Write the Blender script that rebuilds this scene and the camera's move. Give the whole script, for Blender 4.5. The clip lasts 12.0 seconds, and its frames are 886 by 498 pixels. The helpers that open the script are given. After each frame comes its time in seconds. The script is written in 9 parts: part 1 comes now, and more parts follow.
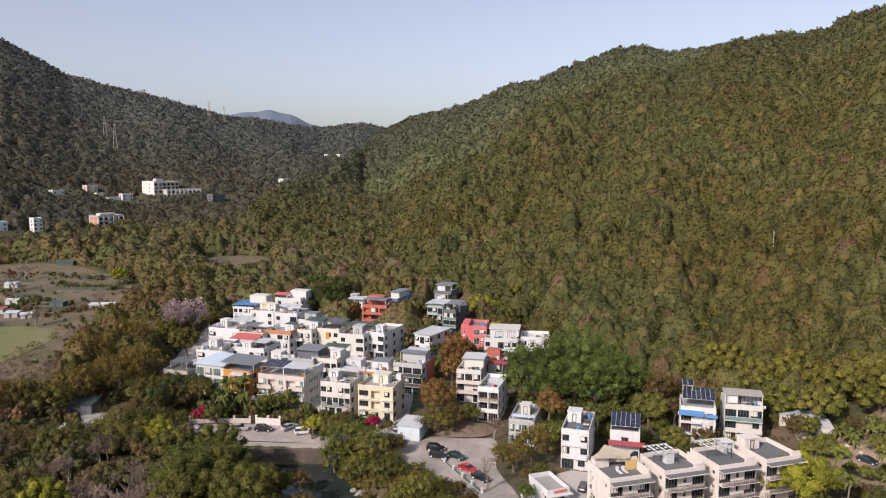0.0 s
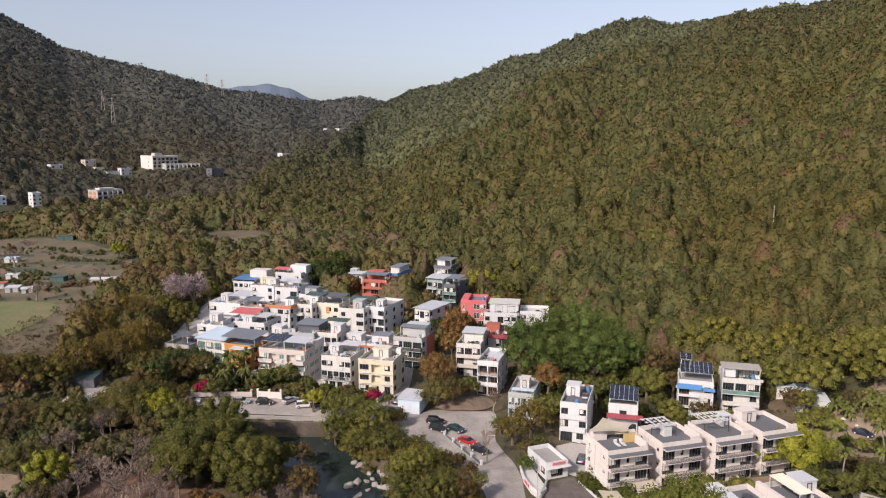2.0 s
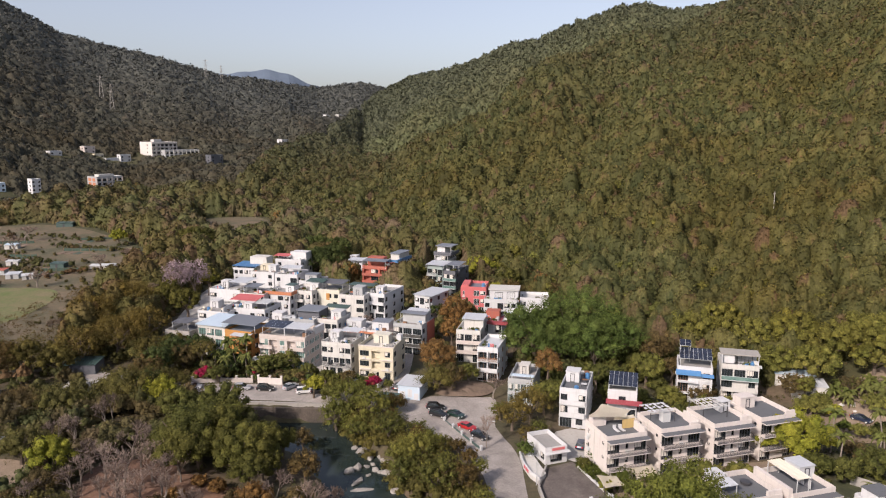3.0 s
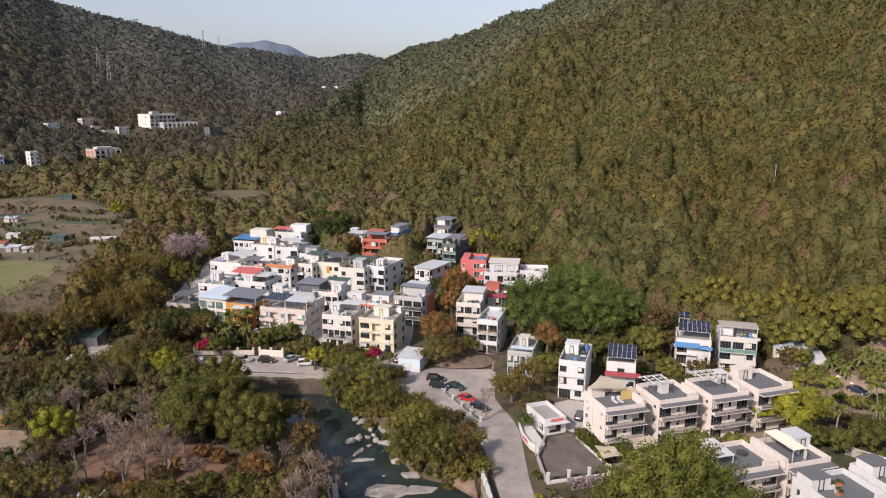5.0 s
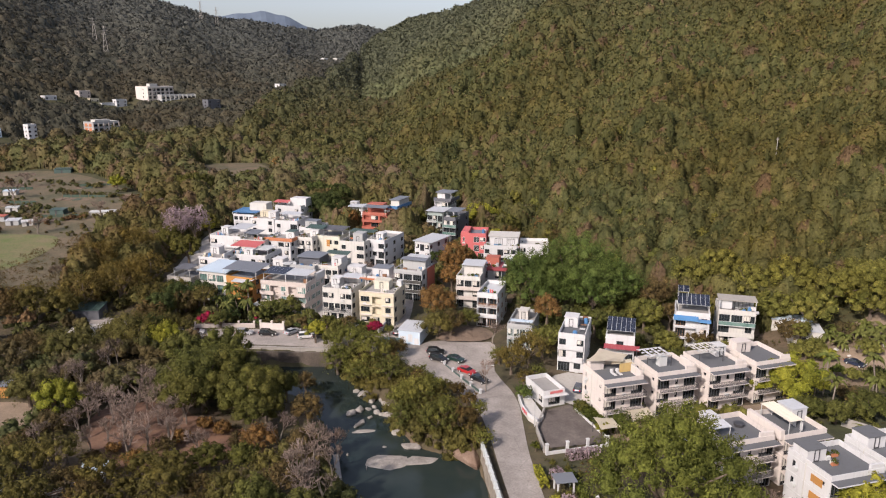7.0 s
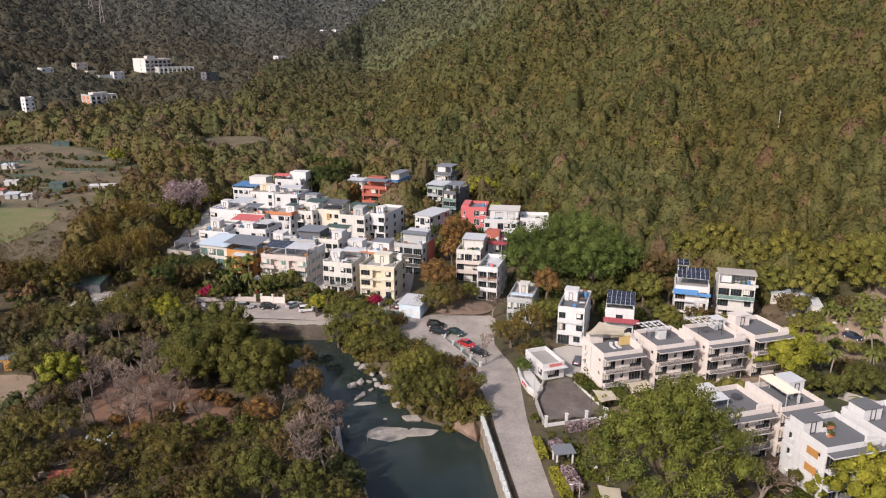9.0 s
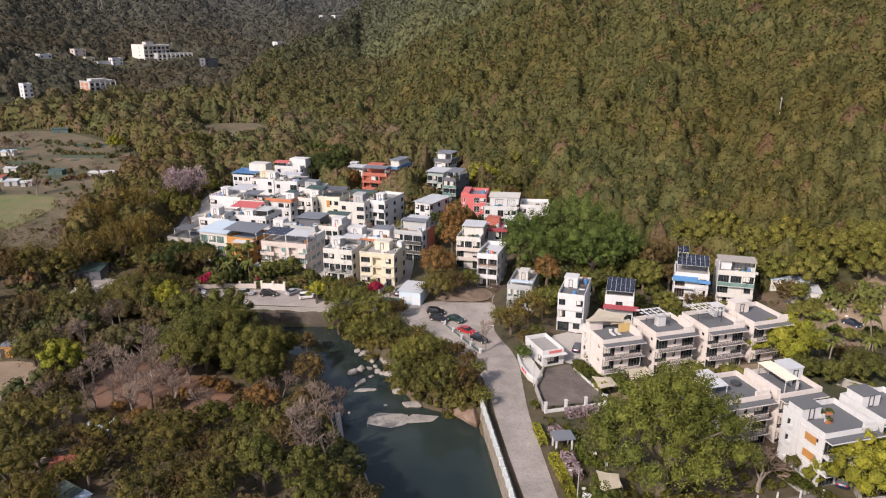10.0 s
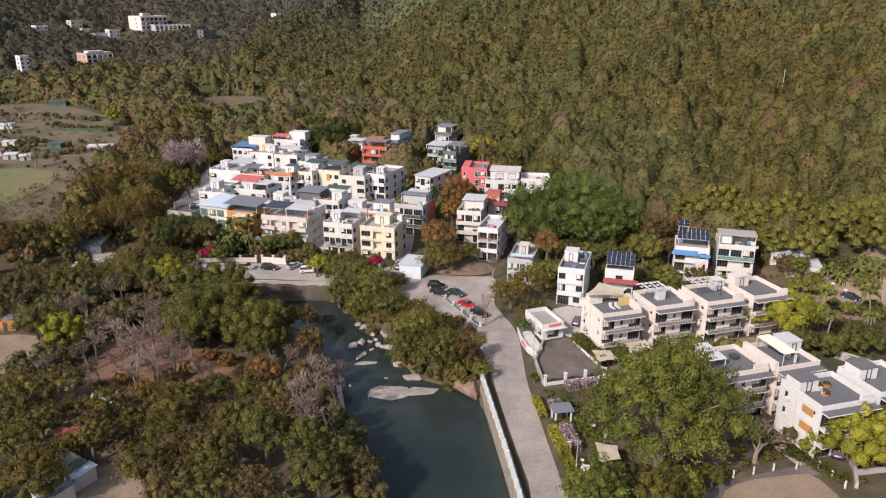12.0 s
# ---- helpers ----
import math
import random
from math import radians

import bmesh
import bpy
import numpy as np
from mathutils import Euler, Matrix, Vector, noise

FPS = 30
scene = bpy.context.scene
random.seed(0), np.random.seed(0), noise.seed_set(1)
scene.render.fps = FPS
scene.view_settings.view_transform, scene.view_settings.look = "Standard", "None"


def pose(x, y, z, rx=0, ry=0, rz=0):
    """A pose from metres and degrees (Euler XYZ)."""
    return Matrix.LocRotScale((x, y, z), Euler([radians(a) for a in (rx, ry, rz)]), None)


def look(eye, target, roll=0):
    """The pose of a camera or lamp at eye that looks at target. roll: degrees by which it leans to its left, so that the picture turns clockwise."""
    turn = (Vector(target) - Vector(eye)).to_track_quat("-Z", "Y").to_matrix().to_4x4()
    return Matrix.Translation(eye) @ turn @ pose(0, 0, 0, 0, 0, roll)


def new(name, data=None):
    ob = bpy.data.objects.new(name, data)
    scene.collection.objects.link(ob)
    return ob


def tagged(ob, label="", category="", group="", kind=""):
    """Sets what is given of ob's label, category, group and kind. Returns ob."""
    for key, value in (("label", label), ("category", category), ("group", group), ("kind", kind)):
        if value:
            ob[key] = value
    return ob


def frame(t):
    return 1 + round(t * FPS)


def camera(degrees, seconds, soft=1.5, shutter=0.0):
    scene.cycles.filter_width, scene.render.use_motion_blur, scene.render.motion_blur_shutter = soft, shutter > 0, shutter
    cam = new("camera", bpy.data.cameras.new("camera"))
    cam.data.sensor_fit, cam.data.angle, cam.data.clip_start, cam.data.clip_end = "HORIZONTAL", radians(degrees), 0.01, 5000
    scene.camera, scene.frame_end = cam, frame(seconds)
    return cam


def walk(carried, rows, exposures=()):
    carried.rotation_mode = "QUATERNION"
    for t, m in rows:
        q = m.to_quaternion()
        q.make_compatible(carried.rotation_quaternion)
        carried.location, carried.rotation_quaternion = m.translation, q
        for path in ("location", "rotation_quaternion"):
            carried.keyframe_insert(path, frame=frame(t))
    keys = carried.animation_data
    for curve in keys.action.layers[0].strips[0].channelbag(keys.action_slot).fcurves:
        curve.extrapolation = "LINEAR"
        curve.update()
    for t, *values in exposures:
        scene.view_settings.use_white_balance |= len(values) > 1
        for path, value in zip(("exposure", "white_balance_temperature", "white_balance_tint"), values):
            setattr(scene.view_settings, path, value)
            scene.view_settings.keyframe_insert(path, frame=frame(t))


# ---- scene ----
# The camera hangs in one spot above the river and tilts down.
cam = camera(64.48, 12.0, soft=1.15)
EYE = (0.0, 0.0, 65.0)


def tilt(down, yaw=0.0):
    return pose(*EYE, 90.0 - down, 0, -yaw)


walk(cam, [
    (0.0, tilt(6.40, 0.0)), (0.5, tilt(6.84, 0.0)), (1.0, tilt(7.362, 0.01)), (1.5, tilt(7.91, 0.013)), (2.0, tilt(8.46, 0.012)),
    (2.5, tilt(9.007, 0.012)), (3.0, tilt(9.553, 0.015)), (4.0, tilt(10.65, 0.013)), (5.0, tilt(11.76, 0.012)),
    (5.5, tilt(12.30, 0.01)), (6.0, tilt(12.834, 0.012)), (6.5, tilt(13.379, 0.014)), (7.0, tilt(13.925, 0.012)),
    (8.0, tilt(14.99, 0.0)), (9.0, tilt(16.06, -0.008)), (9.5, tilt(16.59, -0.01)), (10.0, tilt(17.12, -0.01)),
    (10.5, tilt(17.66, -0.022)), (11.0, tilt(18.20, -0.034)), (11.5, tilt(18.745, -0.038)), (12.0, tilt(19.247, -0.04)),
], exposures=[(0.0, 0.17, 6500, 19), (7.0, 0.20, 6500, 19), (12.0, 0.25, 6500, 19)])

# ---- daylight: clear winter afternoon, sun low on the valley's west side ----
SUN_EL, SUN_AZ = radians(36), radians(-140)   # azimuth from +y towards +x
sky_world = bpy.data.worlds.new("sky")
scene.world = sky_world
sky_world.use_nodes = True
_wt = sky_world.node_tree
_wt.nodes.clear()
_sky = _wt.nodes.new("ShaderNodeTexSky")
_sky.sky_type = "NISHITA"
_sky.sun_disc = False
_sky.sun_elevation, _sky.sun_rotation = SUN_EL, SUN_AZ
_sky.air_density, _sky.dust_density, _sky.ozone_density = 1.0, 2.5, 1.5
_bg = _wt.nodes.new("ShaderNodeBackground")
_bg.inputs["Strength"].default_value = 0.145
_wo = _wt.nodes.new("ShaderNodeOutputWorld")
_hazy = _wt.nodes.new("ShaderNodeHueSaturation")   # thin winter haze greys the sky
_hazy.inputs["Saturation"].default_value = 0.66
_wt.links.new(_sky.outputs[0], _hazy.inputs["Color"])
_wt.links.new(_hazy.outputs[0], _bg.inputs[0])
_wt.links.new(_bg.outputs[0], _wo.inputs[0])
sun = new("sun", bpy.data.lights.new("sun", "SUN"))
sun.data.energy, sun.data.angle, sun.data.color = 4.1, radians(0.6), (1.0, 0.91, 0.79)
_to = Vector((math.sin(SUN_AZ) * math.cos(SUN_EL), math.cos(SUN_AZ) * math.cos(SUN_EL), math.sin(SUN_EL)))
sun.matrix_world = look(_to * 500, (0, 0, 0))

# ---- materials ----
def mat(name):
    m = bpy.data.materials.new(name)
    m.use_nodes = True
    t = m.node_tree
    return m, t, t.nodes["Principled BSDF"]


def link(t, a, b):
    t.links.new(a, b)


def tex(t, kind, scale, detail=4.0, rough=0.6, space="Object"):
    co = t.nodes.new("ShaderNodeTexCoord")
    n = t.nodes.new({"noise": "ShaderNodeTexNoise", "voronoi": "ShaderNodeTexVoronoi", "wave": "ShaderNodeTexWave"}[kind])
    n.inputs["Scale"].default_value = scale
    if kind == "noise":
        n.inputs["Detail"].default_value, n.inputs["Roughness"].default_value = detail, rough
    if space == "World":
        g = t.nodes.new("ShaderNodeNewGeometry")
        link(t, g.outputs["Position"], n.inputs["Vector"])
    else:
        link(t, co.outputs[space], n.inputs["Vector"])
    return n


def ramp(t, fac, stops):
    r = t.nodes.new("ShaderNodeValToRGB")
    el = r.color_ramp.elements
    while len(el) < len(stops):
        el.new(0.5)
    for e, (p, c) in zip(el, stops):
        e.position, e.color = p, (*c, 1)
    link(t, fac, r.inputs[0])
    return r


def mixc(t, kind, fac, a, b):
    m = t.nodes.new("ShaderNodeMix")
    m.data_type, m.blend_type = "RGBA", kind
    for sock, v in ((m.inputs[0], fac), (m.inputs[6], a), (m.inputs[7], b)):
        if isinstance(v, bpy.types.NodeSocket):
            link(t, v, sock)
        elif isinstance(v, (int, float)):
            sock.default_value = v
        else:
            sock.default_value = (*v, 1)
    return m.outputs[2]


def bump(t, b, height, strength, dist):
    n = t.nodes.new("ShaderNodeBump")
    n.inputs["Strength"].default_value, n.inputs["Distance"].default_value = strength, dist
    link(t, height, n.inputs["Height"])
    link(t, n.outputs[0], b.inputs["Normal"])


def paint(name, c, rough=0.75, stain=0.35, grime=(0.16, 0.15, 0.13)):
    """Painted render or concrete: base colour, cloudy weathering, streaks of grime, fine relief."""
    m, t, b = mat(name)
    cloud = tex(t, "noise", 0.35, 6, 0.65, "World")
    fine = tex(t, "noise", 5.0, 3, 0.6, "World")
    streak = tex(t, "noise", 1.0, 5, 0.7, "World")
    mp = t.nodes.new("ShaderNodeMapping")
    mp.inputs["Scale"].default_value = (1.6, 1.6, 0.18)
    g = t.nodes.new("ShaderNodeNewGeometry")
    link(t, g.outputs["Position"], mp.inputs["Vector"])
    link(t, mp.outputs[0], streak.inputs["Vector"])
    f1 = ramp(t, cloud.outputs[0], [(0.42, (0, 0, 0)), (0.75, (stain * 0.6,) * 3)])
    f2 = ramp(t, streak.outputs[0], [(0.52, (0, 0, 0)), (0.78, (stain,) * 3)])
    info = t.nodes.new("ShaderNodeObjectInfo")
    tone = ramp(t, info.outputs["Random"], [(0, tuple(v * 0.93 for v in c)), (1, c)])
    c1 = mixc(t, "MIX", f1.outputs[0], tone.outputs[0], tuple(0.55 * v + 0.45 * w for v, w in zip(c, grime)))
    c2 = mixc(t, "MIX", f2.outputs[0], c1, grime)
    link(t, c2, b.inputs["Base Color"])
    b.inputs["Roughness"].default_value = rough
    bump(t, b, fine.outputs[0], 0.25, 0.02)
    return m


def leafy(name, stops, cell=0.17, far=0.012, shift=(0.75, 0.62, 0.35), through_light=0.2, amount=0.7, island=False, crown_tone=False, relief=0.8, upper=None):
    """Foliage: crown-to-crown hue from cells, wide patches of drier growth, leaf-to-leaf tone; upper=(y0, y1, colour):
    distance haze blended into the leaf colour up the valley.
    """
    m, t, b = mat(name)
    vor = tex(t, "voronoi", cell, space="World")
    big = tex(t, "noise", far, 5, 0.6, "World")
    mid = tex(t, "noise", 0.12, 3, 0.5, "World")
    sep = t.nodes.new("ShaderNodeSeparateColor")
    link(t, vor.outputs["Color"], sep.inputs[0])
    geo = t.nodes.new("ShaderNodeNewGeometry")
    own = t.nodes.new("ShaderNodeAttribute")   # one value a crown, darkened in the hollows between crown groups
    own.attribute_name = "crown_tone"
    base = ramp(t, own.outputs["Fac"] if crown_tone else geo.outputs["Random Per Island"] if island else sep.outputs[0], stops)
    grain = tex(t, "noise", 1.6, 4, 0.7, "World")
    dry = ramp(t, big.outputs[0], [(0.42, (0, 0, 0)), (0.66, (amount,) * 3)])
    tint = mixc(t, "MULTIPLY", 1.0, base.outputs[0], shift)
    tint2 = mixc(t, "ADD", 1.0, tint, (0.022, 0.008, 0.0))
    c = mixc(t, "MIX", dry.outputs[0], base.outputs[0], tint2)
    # haze painted into the base colour, growing with distance up the valley
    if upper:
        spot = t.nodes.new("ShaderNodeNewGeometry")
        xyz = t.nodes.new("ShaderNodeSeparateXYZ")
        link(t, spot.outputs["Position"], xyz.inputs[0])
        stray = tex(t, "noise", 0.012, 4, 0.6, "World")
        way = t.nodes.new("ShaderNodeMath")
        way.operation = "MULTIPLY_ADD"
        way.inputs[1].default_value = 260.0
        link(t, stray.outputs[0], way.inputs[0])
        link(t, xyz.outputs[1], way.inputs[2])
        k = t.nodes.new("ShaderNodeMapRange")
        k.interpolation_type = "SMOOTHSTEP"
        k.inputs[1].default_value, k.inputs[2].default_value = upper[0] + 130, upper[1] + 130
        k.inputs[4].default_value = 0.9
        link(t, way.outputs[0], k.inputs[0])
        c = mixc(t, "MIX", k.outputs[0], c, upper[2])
    g = t.nodes.new("ShaderNodeNewGeometry")
    tone = ramp(t, g.outputs["Random Per Island"], [(0, (0.72,) * 3), (0.7, (1.0,) * 3), (1, (1.3, 1.27, 1.15))])
    c = mixc(t, "MULTIPLY", 1.0, c, tone.outputs[0])
    t3 = ramp(t, grain.outputs[0], [(0.3, (0.5,) * 3), (0.7, (1.42,) * 3)])
    c = mixc(t, "MULTIPLY", 1.0, c, t3.outputs[0])
    t2 = ramp(t, mid.outputs[0], [(0.3, (0.75,) * 3), (0.7, (1.2,) * 3)])
    c = mixc(t, "MULTIPLY", 1.0, c, t2.outputs[0])
    link(t, c, b.inputs["Base Color"])
    b.inputs["Roughness"].default_value = 0.7
    b.inputs["Specular IOR Level"].default_value = 0.15
    bump(t, b, grain.outputs[0], relief, 0.5)
    tr = t.nodes.new("ShaderNodeBsdfTranslucent")
    link(t, c, tr.inputs[0])
    mx = t.nodes.new("ShaderNodeMixShader")
    mx.inputs[0].default_value = through_light
    out = t.nodes["Material Output"]
    link(t, b.outputs[0], mx.inputs[1])
    link(t, tr.outputs[0], mx.inputs[2])
    link(t, mx.outputs[0], out.inputs[0])
    return m


# distance haze is put into the leaf colours that take upper
HAZE_GREEN = (0.082, 0.090, 0.058)
M_HILL = leafy("hill_foliage", [(0, (0.050, 0.061, 0.021)), (0.35, (0.086, 0.091, 0.032)), (0.65, (0.113, 0.112, 0.039)), (0.85, (0.140, 0.128, 0.044)), (0.96, (0.140, 0.108, 0.050)), (1, (0.134, 0.092, 0.054))], crown_tone=True, amount=0.5, relief=0.5, upper=(380, 900, HAZE_GREEN))
M_FOOT = leafy("hill_foot_leaves", [(0, (0.128, 0.138, 0.032)), (1, (0.190, 0.184, 0.046))])
M_SLOPE = leafy("upper_slope_foliage", [(0, (0.088, 0.104, 0.050)), (0.5, (0.104, 0.116, 0.054)), (1, (0.122, 0.124, 0.060))], crown_tone=True, amount=0.4, relief=0.5, upper=(450, 1000, HAZE_GREEN))
# darker tones carry the far slope's shade, paler ones higher up its haze
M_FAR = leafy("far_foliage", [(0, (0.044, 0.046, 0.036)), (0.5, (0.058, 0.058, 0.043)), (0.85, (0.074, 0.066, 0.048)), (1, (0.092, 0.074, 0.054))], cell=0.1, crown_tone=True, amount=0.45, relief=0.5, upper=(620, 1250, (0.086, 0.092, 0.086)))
M_VALLEY = leafy("valley_foliage", [(0, (0.066, 0.078, 0.030)), (0.4, (0.092, 0.098, 0.036)), (0.75, (0.115, 0.102, 0.044)), (0.93, (0.125, 0.098, 0.052)), (1, (0.14, 0.088, 0.050))], cell=0.14)
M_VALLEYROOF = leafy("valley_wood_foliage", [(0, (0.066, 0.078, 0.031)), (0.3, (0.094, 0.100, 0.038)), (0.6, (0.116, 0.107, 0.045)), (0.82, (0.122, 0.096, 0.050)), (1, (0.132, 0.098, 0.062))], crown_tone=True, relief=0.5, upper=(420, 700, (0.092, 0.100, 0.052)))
M_FEATHER = leafy("feathery_olive_leaves", [(0, (0.128, 0.110, 0.034)), (1, (0.182, 0.150, 0.046))])
M_BANYAN = leafy("banyan_leaves", [(0, (0.078, 0.116, 0.028)), (1, (0.112, 0.148, 0.037))], shift=(0.9, 0.95, 0.8))
M_DEEP = leafy("deep_green_leaves", [(0, (0.046, 0.070, 0.022)), (1, (0.074, 0.100, 0.030))], shift=(0.9, 0.9, 0.8))
M_CAMPHOR = leafy("camphor_leaves", [(0, (0.096, 0.122, 0.029)), (1, (0.146, 0.168, 0.038))], shift=(0.95, 0.95, 0.8))
M_GUM = leafy("dull_olive_leaves", [(0, (0.094, 0.092, 0.028)), (1, (0.146, 0.132, 0.040))])
M_SPRAY = leafy("light_green_spray_leaves", [(0, (0.096, 0.110, 0.030)), (0.6, (0.140, 0.154, 0.037)), (1, (0.182, 0.184, 0.045))], shift=(0.9, 0.8, 0.7))
M_OLIVE = leafy("olive_leaves", [(0, (0.080, 0.091, 0.023)), (1, (0.132, 0.134, 0.035))])
M_YELLOWGREEN = leafy("yellow_green_leaves", [(0, (0.20, 0.215, 0.028)), (1, (0.29, 0.285, 0.038))], shift=(0.95, 0.9, 0.8))
M_RUST = leafy("rust_leaves", [(0, (0.17, 0.100, 0.036)), (1, (0.235, 0.135, 0.048))], shift=(0.9, 0.8, 0.7))
M_BROWNISH = leafy("brown_olive_leaves", [(0, (0.091, 0.075, 0.034)), (1, (0.143, 0.104, 0.044))])
M_PINK = leafy("pink_blossom", [(0, (0.32, 0.245, 0.265)), (1, (0.40, 0.31, 0.33))], shift=(0.9, 0.9, 0.95))
M_BARE = leafy("bare_twigs", [(0, (0.19, 0.145, 0.122)), (1, (0.26, 0.205, 0.175))], shift=(0.9, 0.85, 0.8), through_light=0.05)
M_PALMLEAF = leafy("palm_fronds", [(0, (0.125, 0.150, 0.036)), (1, (0.20, 0.205, 0.058))])
M_MAGENTA = leafy("magenta_bracts", [(0, (0.25, 0.01, 0.05)), (1, (0.36, 0.02, 0.07))], shift=(0.9, 0.9, 0.9))
M_HEDGE = leafy("hedge_leaves", [(0, (0.06, 0.085, 0.016)), (1, (0.10, 0.125, 0.022))])
# ---- terrain: a valley between two wooded hills ----
RIDGE_AZ = [-75, -50, -40, -31.6, -27.6, -24.7, -20.9, -16.9, -14.8, -11.8, -9.9, -8.3, -6.5, -4.5, -2.7, 0.7, 3, 5.5, 7.5, 9, 11.4, 13.5, 15.6, 17.6, 20.1, 23.9, 26.5, 29.2, 31.4, 40, 50, 75]
RIDGE_EL = [5, 9, 10.2, 8.8, 6.7, 6.0, 5.2, 4.1, 3.95, 3.5, 3.25, 3.5, 3.7, 3.3, 4.05, 4.75, 5.45, 6.6, 6.8, 7.6, 8.2, 9.0, 9.1, 8.6, 8.8, 9.2, 9.4, 10.1, 10.7, 11.5, 11, 7]
RIDGE_R = [1500, 1500, 1500, 1500, 1550, 1500, 1450, 1500, 1550, 1700, 1800, 1850, 1850, 1700, 1400, 1200, 1100, 1000, 980, 960, 960, 980, 980, 900, 850, 800, 760, 740, 720, 650, 620, 600]
SPUR_AZ = [-20, -17.4, -14.8, -13.0, -10.0, -8.4, -6.6, -4.5, -3.0, 75]
SPUR_R = [1, 560, 640, 690, 800, 880, 1000, 1650, 2200, 2200]   # how far the right-hand hill reaches before the far side of the valley shows
FOLD_AZ = [-6, 0, 4, 10, 16, 20, 26]
FOLD_R = [620, 520, 545, 590, 640, 680, 720]   # crest of the nearer spur on the right-hand hill
TOE_AZ = [-75, -32, -24, -16, -10, -5, 0, 5, 10, 16, 22, 30, 45, 75]
TOE_R = [500, 560, 640, 560, 430, 380, 310, 270, 235, 205, 187, 176, 165, 160]
TOE_Z = [5, 10, 16, 14, 10, 9, 9, 6, 4, 3, 1.5, 0.5, 0.5, 0.5]
RIVER = [(-4, 60), (-8.2, 84.0), (-12.1, 95.1), (-17.9, 104.9), (-21.9, 114.3), (-21.6, 122.8), (-28.0, 133.8), (-38, 142.2), (-44, 150), (-46, 157), (-24, 157.4), (-19, 147), (-11.3, 136), (-7.8, 125.1), (-4.8, 119.5), (6.6, 113.5), (10.1, 89.4), (10.9, 80.0), (13, 50), (13, -40), (-2, -40)]
WATER_Z = -3.0


def poly_dist(x, y, poly):
    """Distance to the outline of poly, negative inside."""
    x, y = np.asarray(x, float), np.asarray(y, float)
    best = np.full(x.shape, 1e9)
    inside = np.zeros(x.shape, bool)
    for (x0, y0), (x1, y1) in zip(poly, poly[1:] + poly[:1]):
        dx, dy = x1 - x0, y1 - y0
        k = np.clip(((x - x0) * dx + (y - y0) * dy) / (dx * dx + dy * dy + 1e-9), 0, 1)
        best = np.minimum(best, np.hypot(x - x0 - k * dx, y - y0 - k * dy))
        cross = (y0 > y) != (y1 > y)
        inside ^= cross & (x < (x1 - x0) * (y - y0) / (y1 - y0 + 1e-12) + x0)
    return np.where(inside, -best, best)


def smooth(a, b, v):
    k = np.clip((v - a) / (b - a), 0, 1)
    return k * k * (3 - 2 * k)


def ground_z(x, y, carve=True):
    """Height of the land at x, y."""
    x, y = np.asarray(x, float), np.asarray(y, float)
    r, az = np.hypot(x, y), np.degrees(np.arctan2(x, y))
    rr, re = np.interp(az, RIDGE_AZ, RIDGE_R), np.interp(az, RIDGE_AZ, RIDGE_EL)
    rz = 65 + rr * np.tan(np.radians(re)) - 4.5
    tr, tz = np.interp(az, TOE_AZ, TOE_R), np.interp(az, TOE_AZ, TOE_Z)
    low = tz * np.clip((r - 145) / (tr - 145), 0, 1)
    k = np.clip((r - tr) / (rr - tr), 0, 1)
    up = tz + (rz - tz) * (0.86 * k + 0.14 * k * k * (3 - 2 * k))
    gully = 5 * np.sin(az * 0.75 + r * 0.004) * (0.6 + 0.4 * np.sin(r * 0.011 + az * 0.21)) * np.sin(np.pi * k)
    back = rz - (r - rr) * 0.12
    gully = gully + 6 * np.sin(np.pi * k) * np.sin(az * 0.42 - r * 0.013 + 1.1 * np.sin(r * 0.006 + az * 0.1)) * (az > -12)
    fr = np.interp(az, FOLD_AZ, FOLD_R)
    gully = gully + 16 * np.exp(-((r - fr) / np.where(r < fr, 110, 45)) ** 2) * (az > -6) * np.clip((az + 6) / 4, 0, 1) * (az < 26) * np.clip((26 - az) / 5, 0, 1)
    sr = np.interp(az, SPUR_AZ, SPUR_R)
    gully = gully + 10 * np.exp(-((r - sr + 40) / 70) ** 2) * (sr > 500) * (sr < 1200)
    z = np.where(r < tr, low, np.where(r < rr, up + gully, np.maximum(back, 40)))
    wide = smooth(75, 100, np.abs(az))
    z = z * (1 - wide) + wide * np.clip(r - 400, 0, 1e9) * 0.03
    if carve:
        d = poly_dist(x, y, RIVER)
        z = np.where(d < 3, z + (-4.5 - z) * (1 - smooth(-1.0, 1.0, d)), z)
    return z


def mesh_object(name, verts, faces, material, parent=None, uniform=0):
    """A mesh object from numpy arrays: verts (n, 3), faces (m, k) of one size k."""
    me = bpy.data.meshes.new(name)
    n, (m, k) = len(verts), faces.shape
    me.vertices.add(n)
    me.vertices.foreach_set("co", np.ascontiguousarray(verts, np.float32).ravel())
    me.loops.add(m * k)
    me.loops.foreach_set("vertex_index", np.ascontiguousarray(faces, np.int32).ravel())
    me.polygons.add(m)
    me.polygons.foreach_set("loop_start", np.arange(0, m * k, k, dtype=np.int32))
    me.update(calc_edges=True)
    me.validate()
    me.materials.append(material)
    ob = new(name, me)
    ob.parent = parent
    return ob


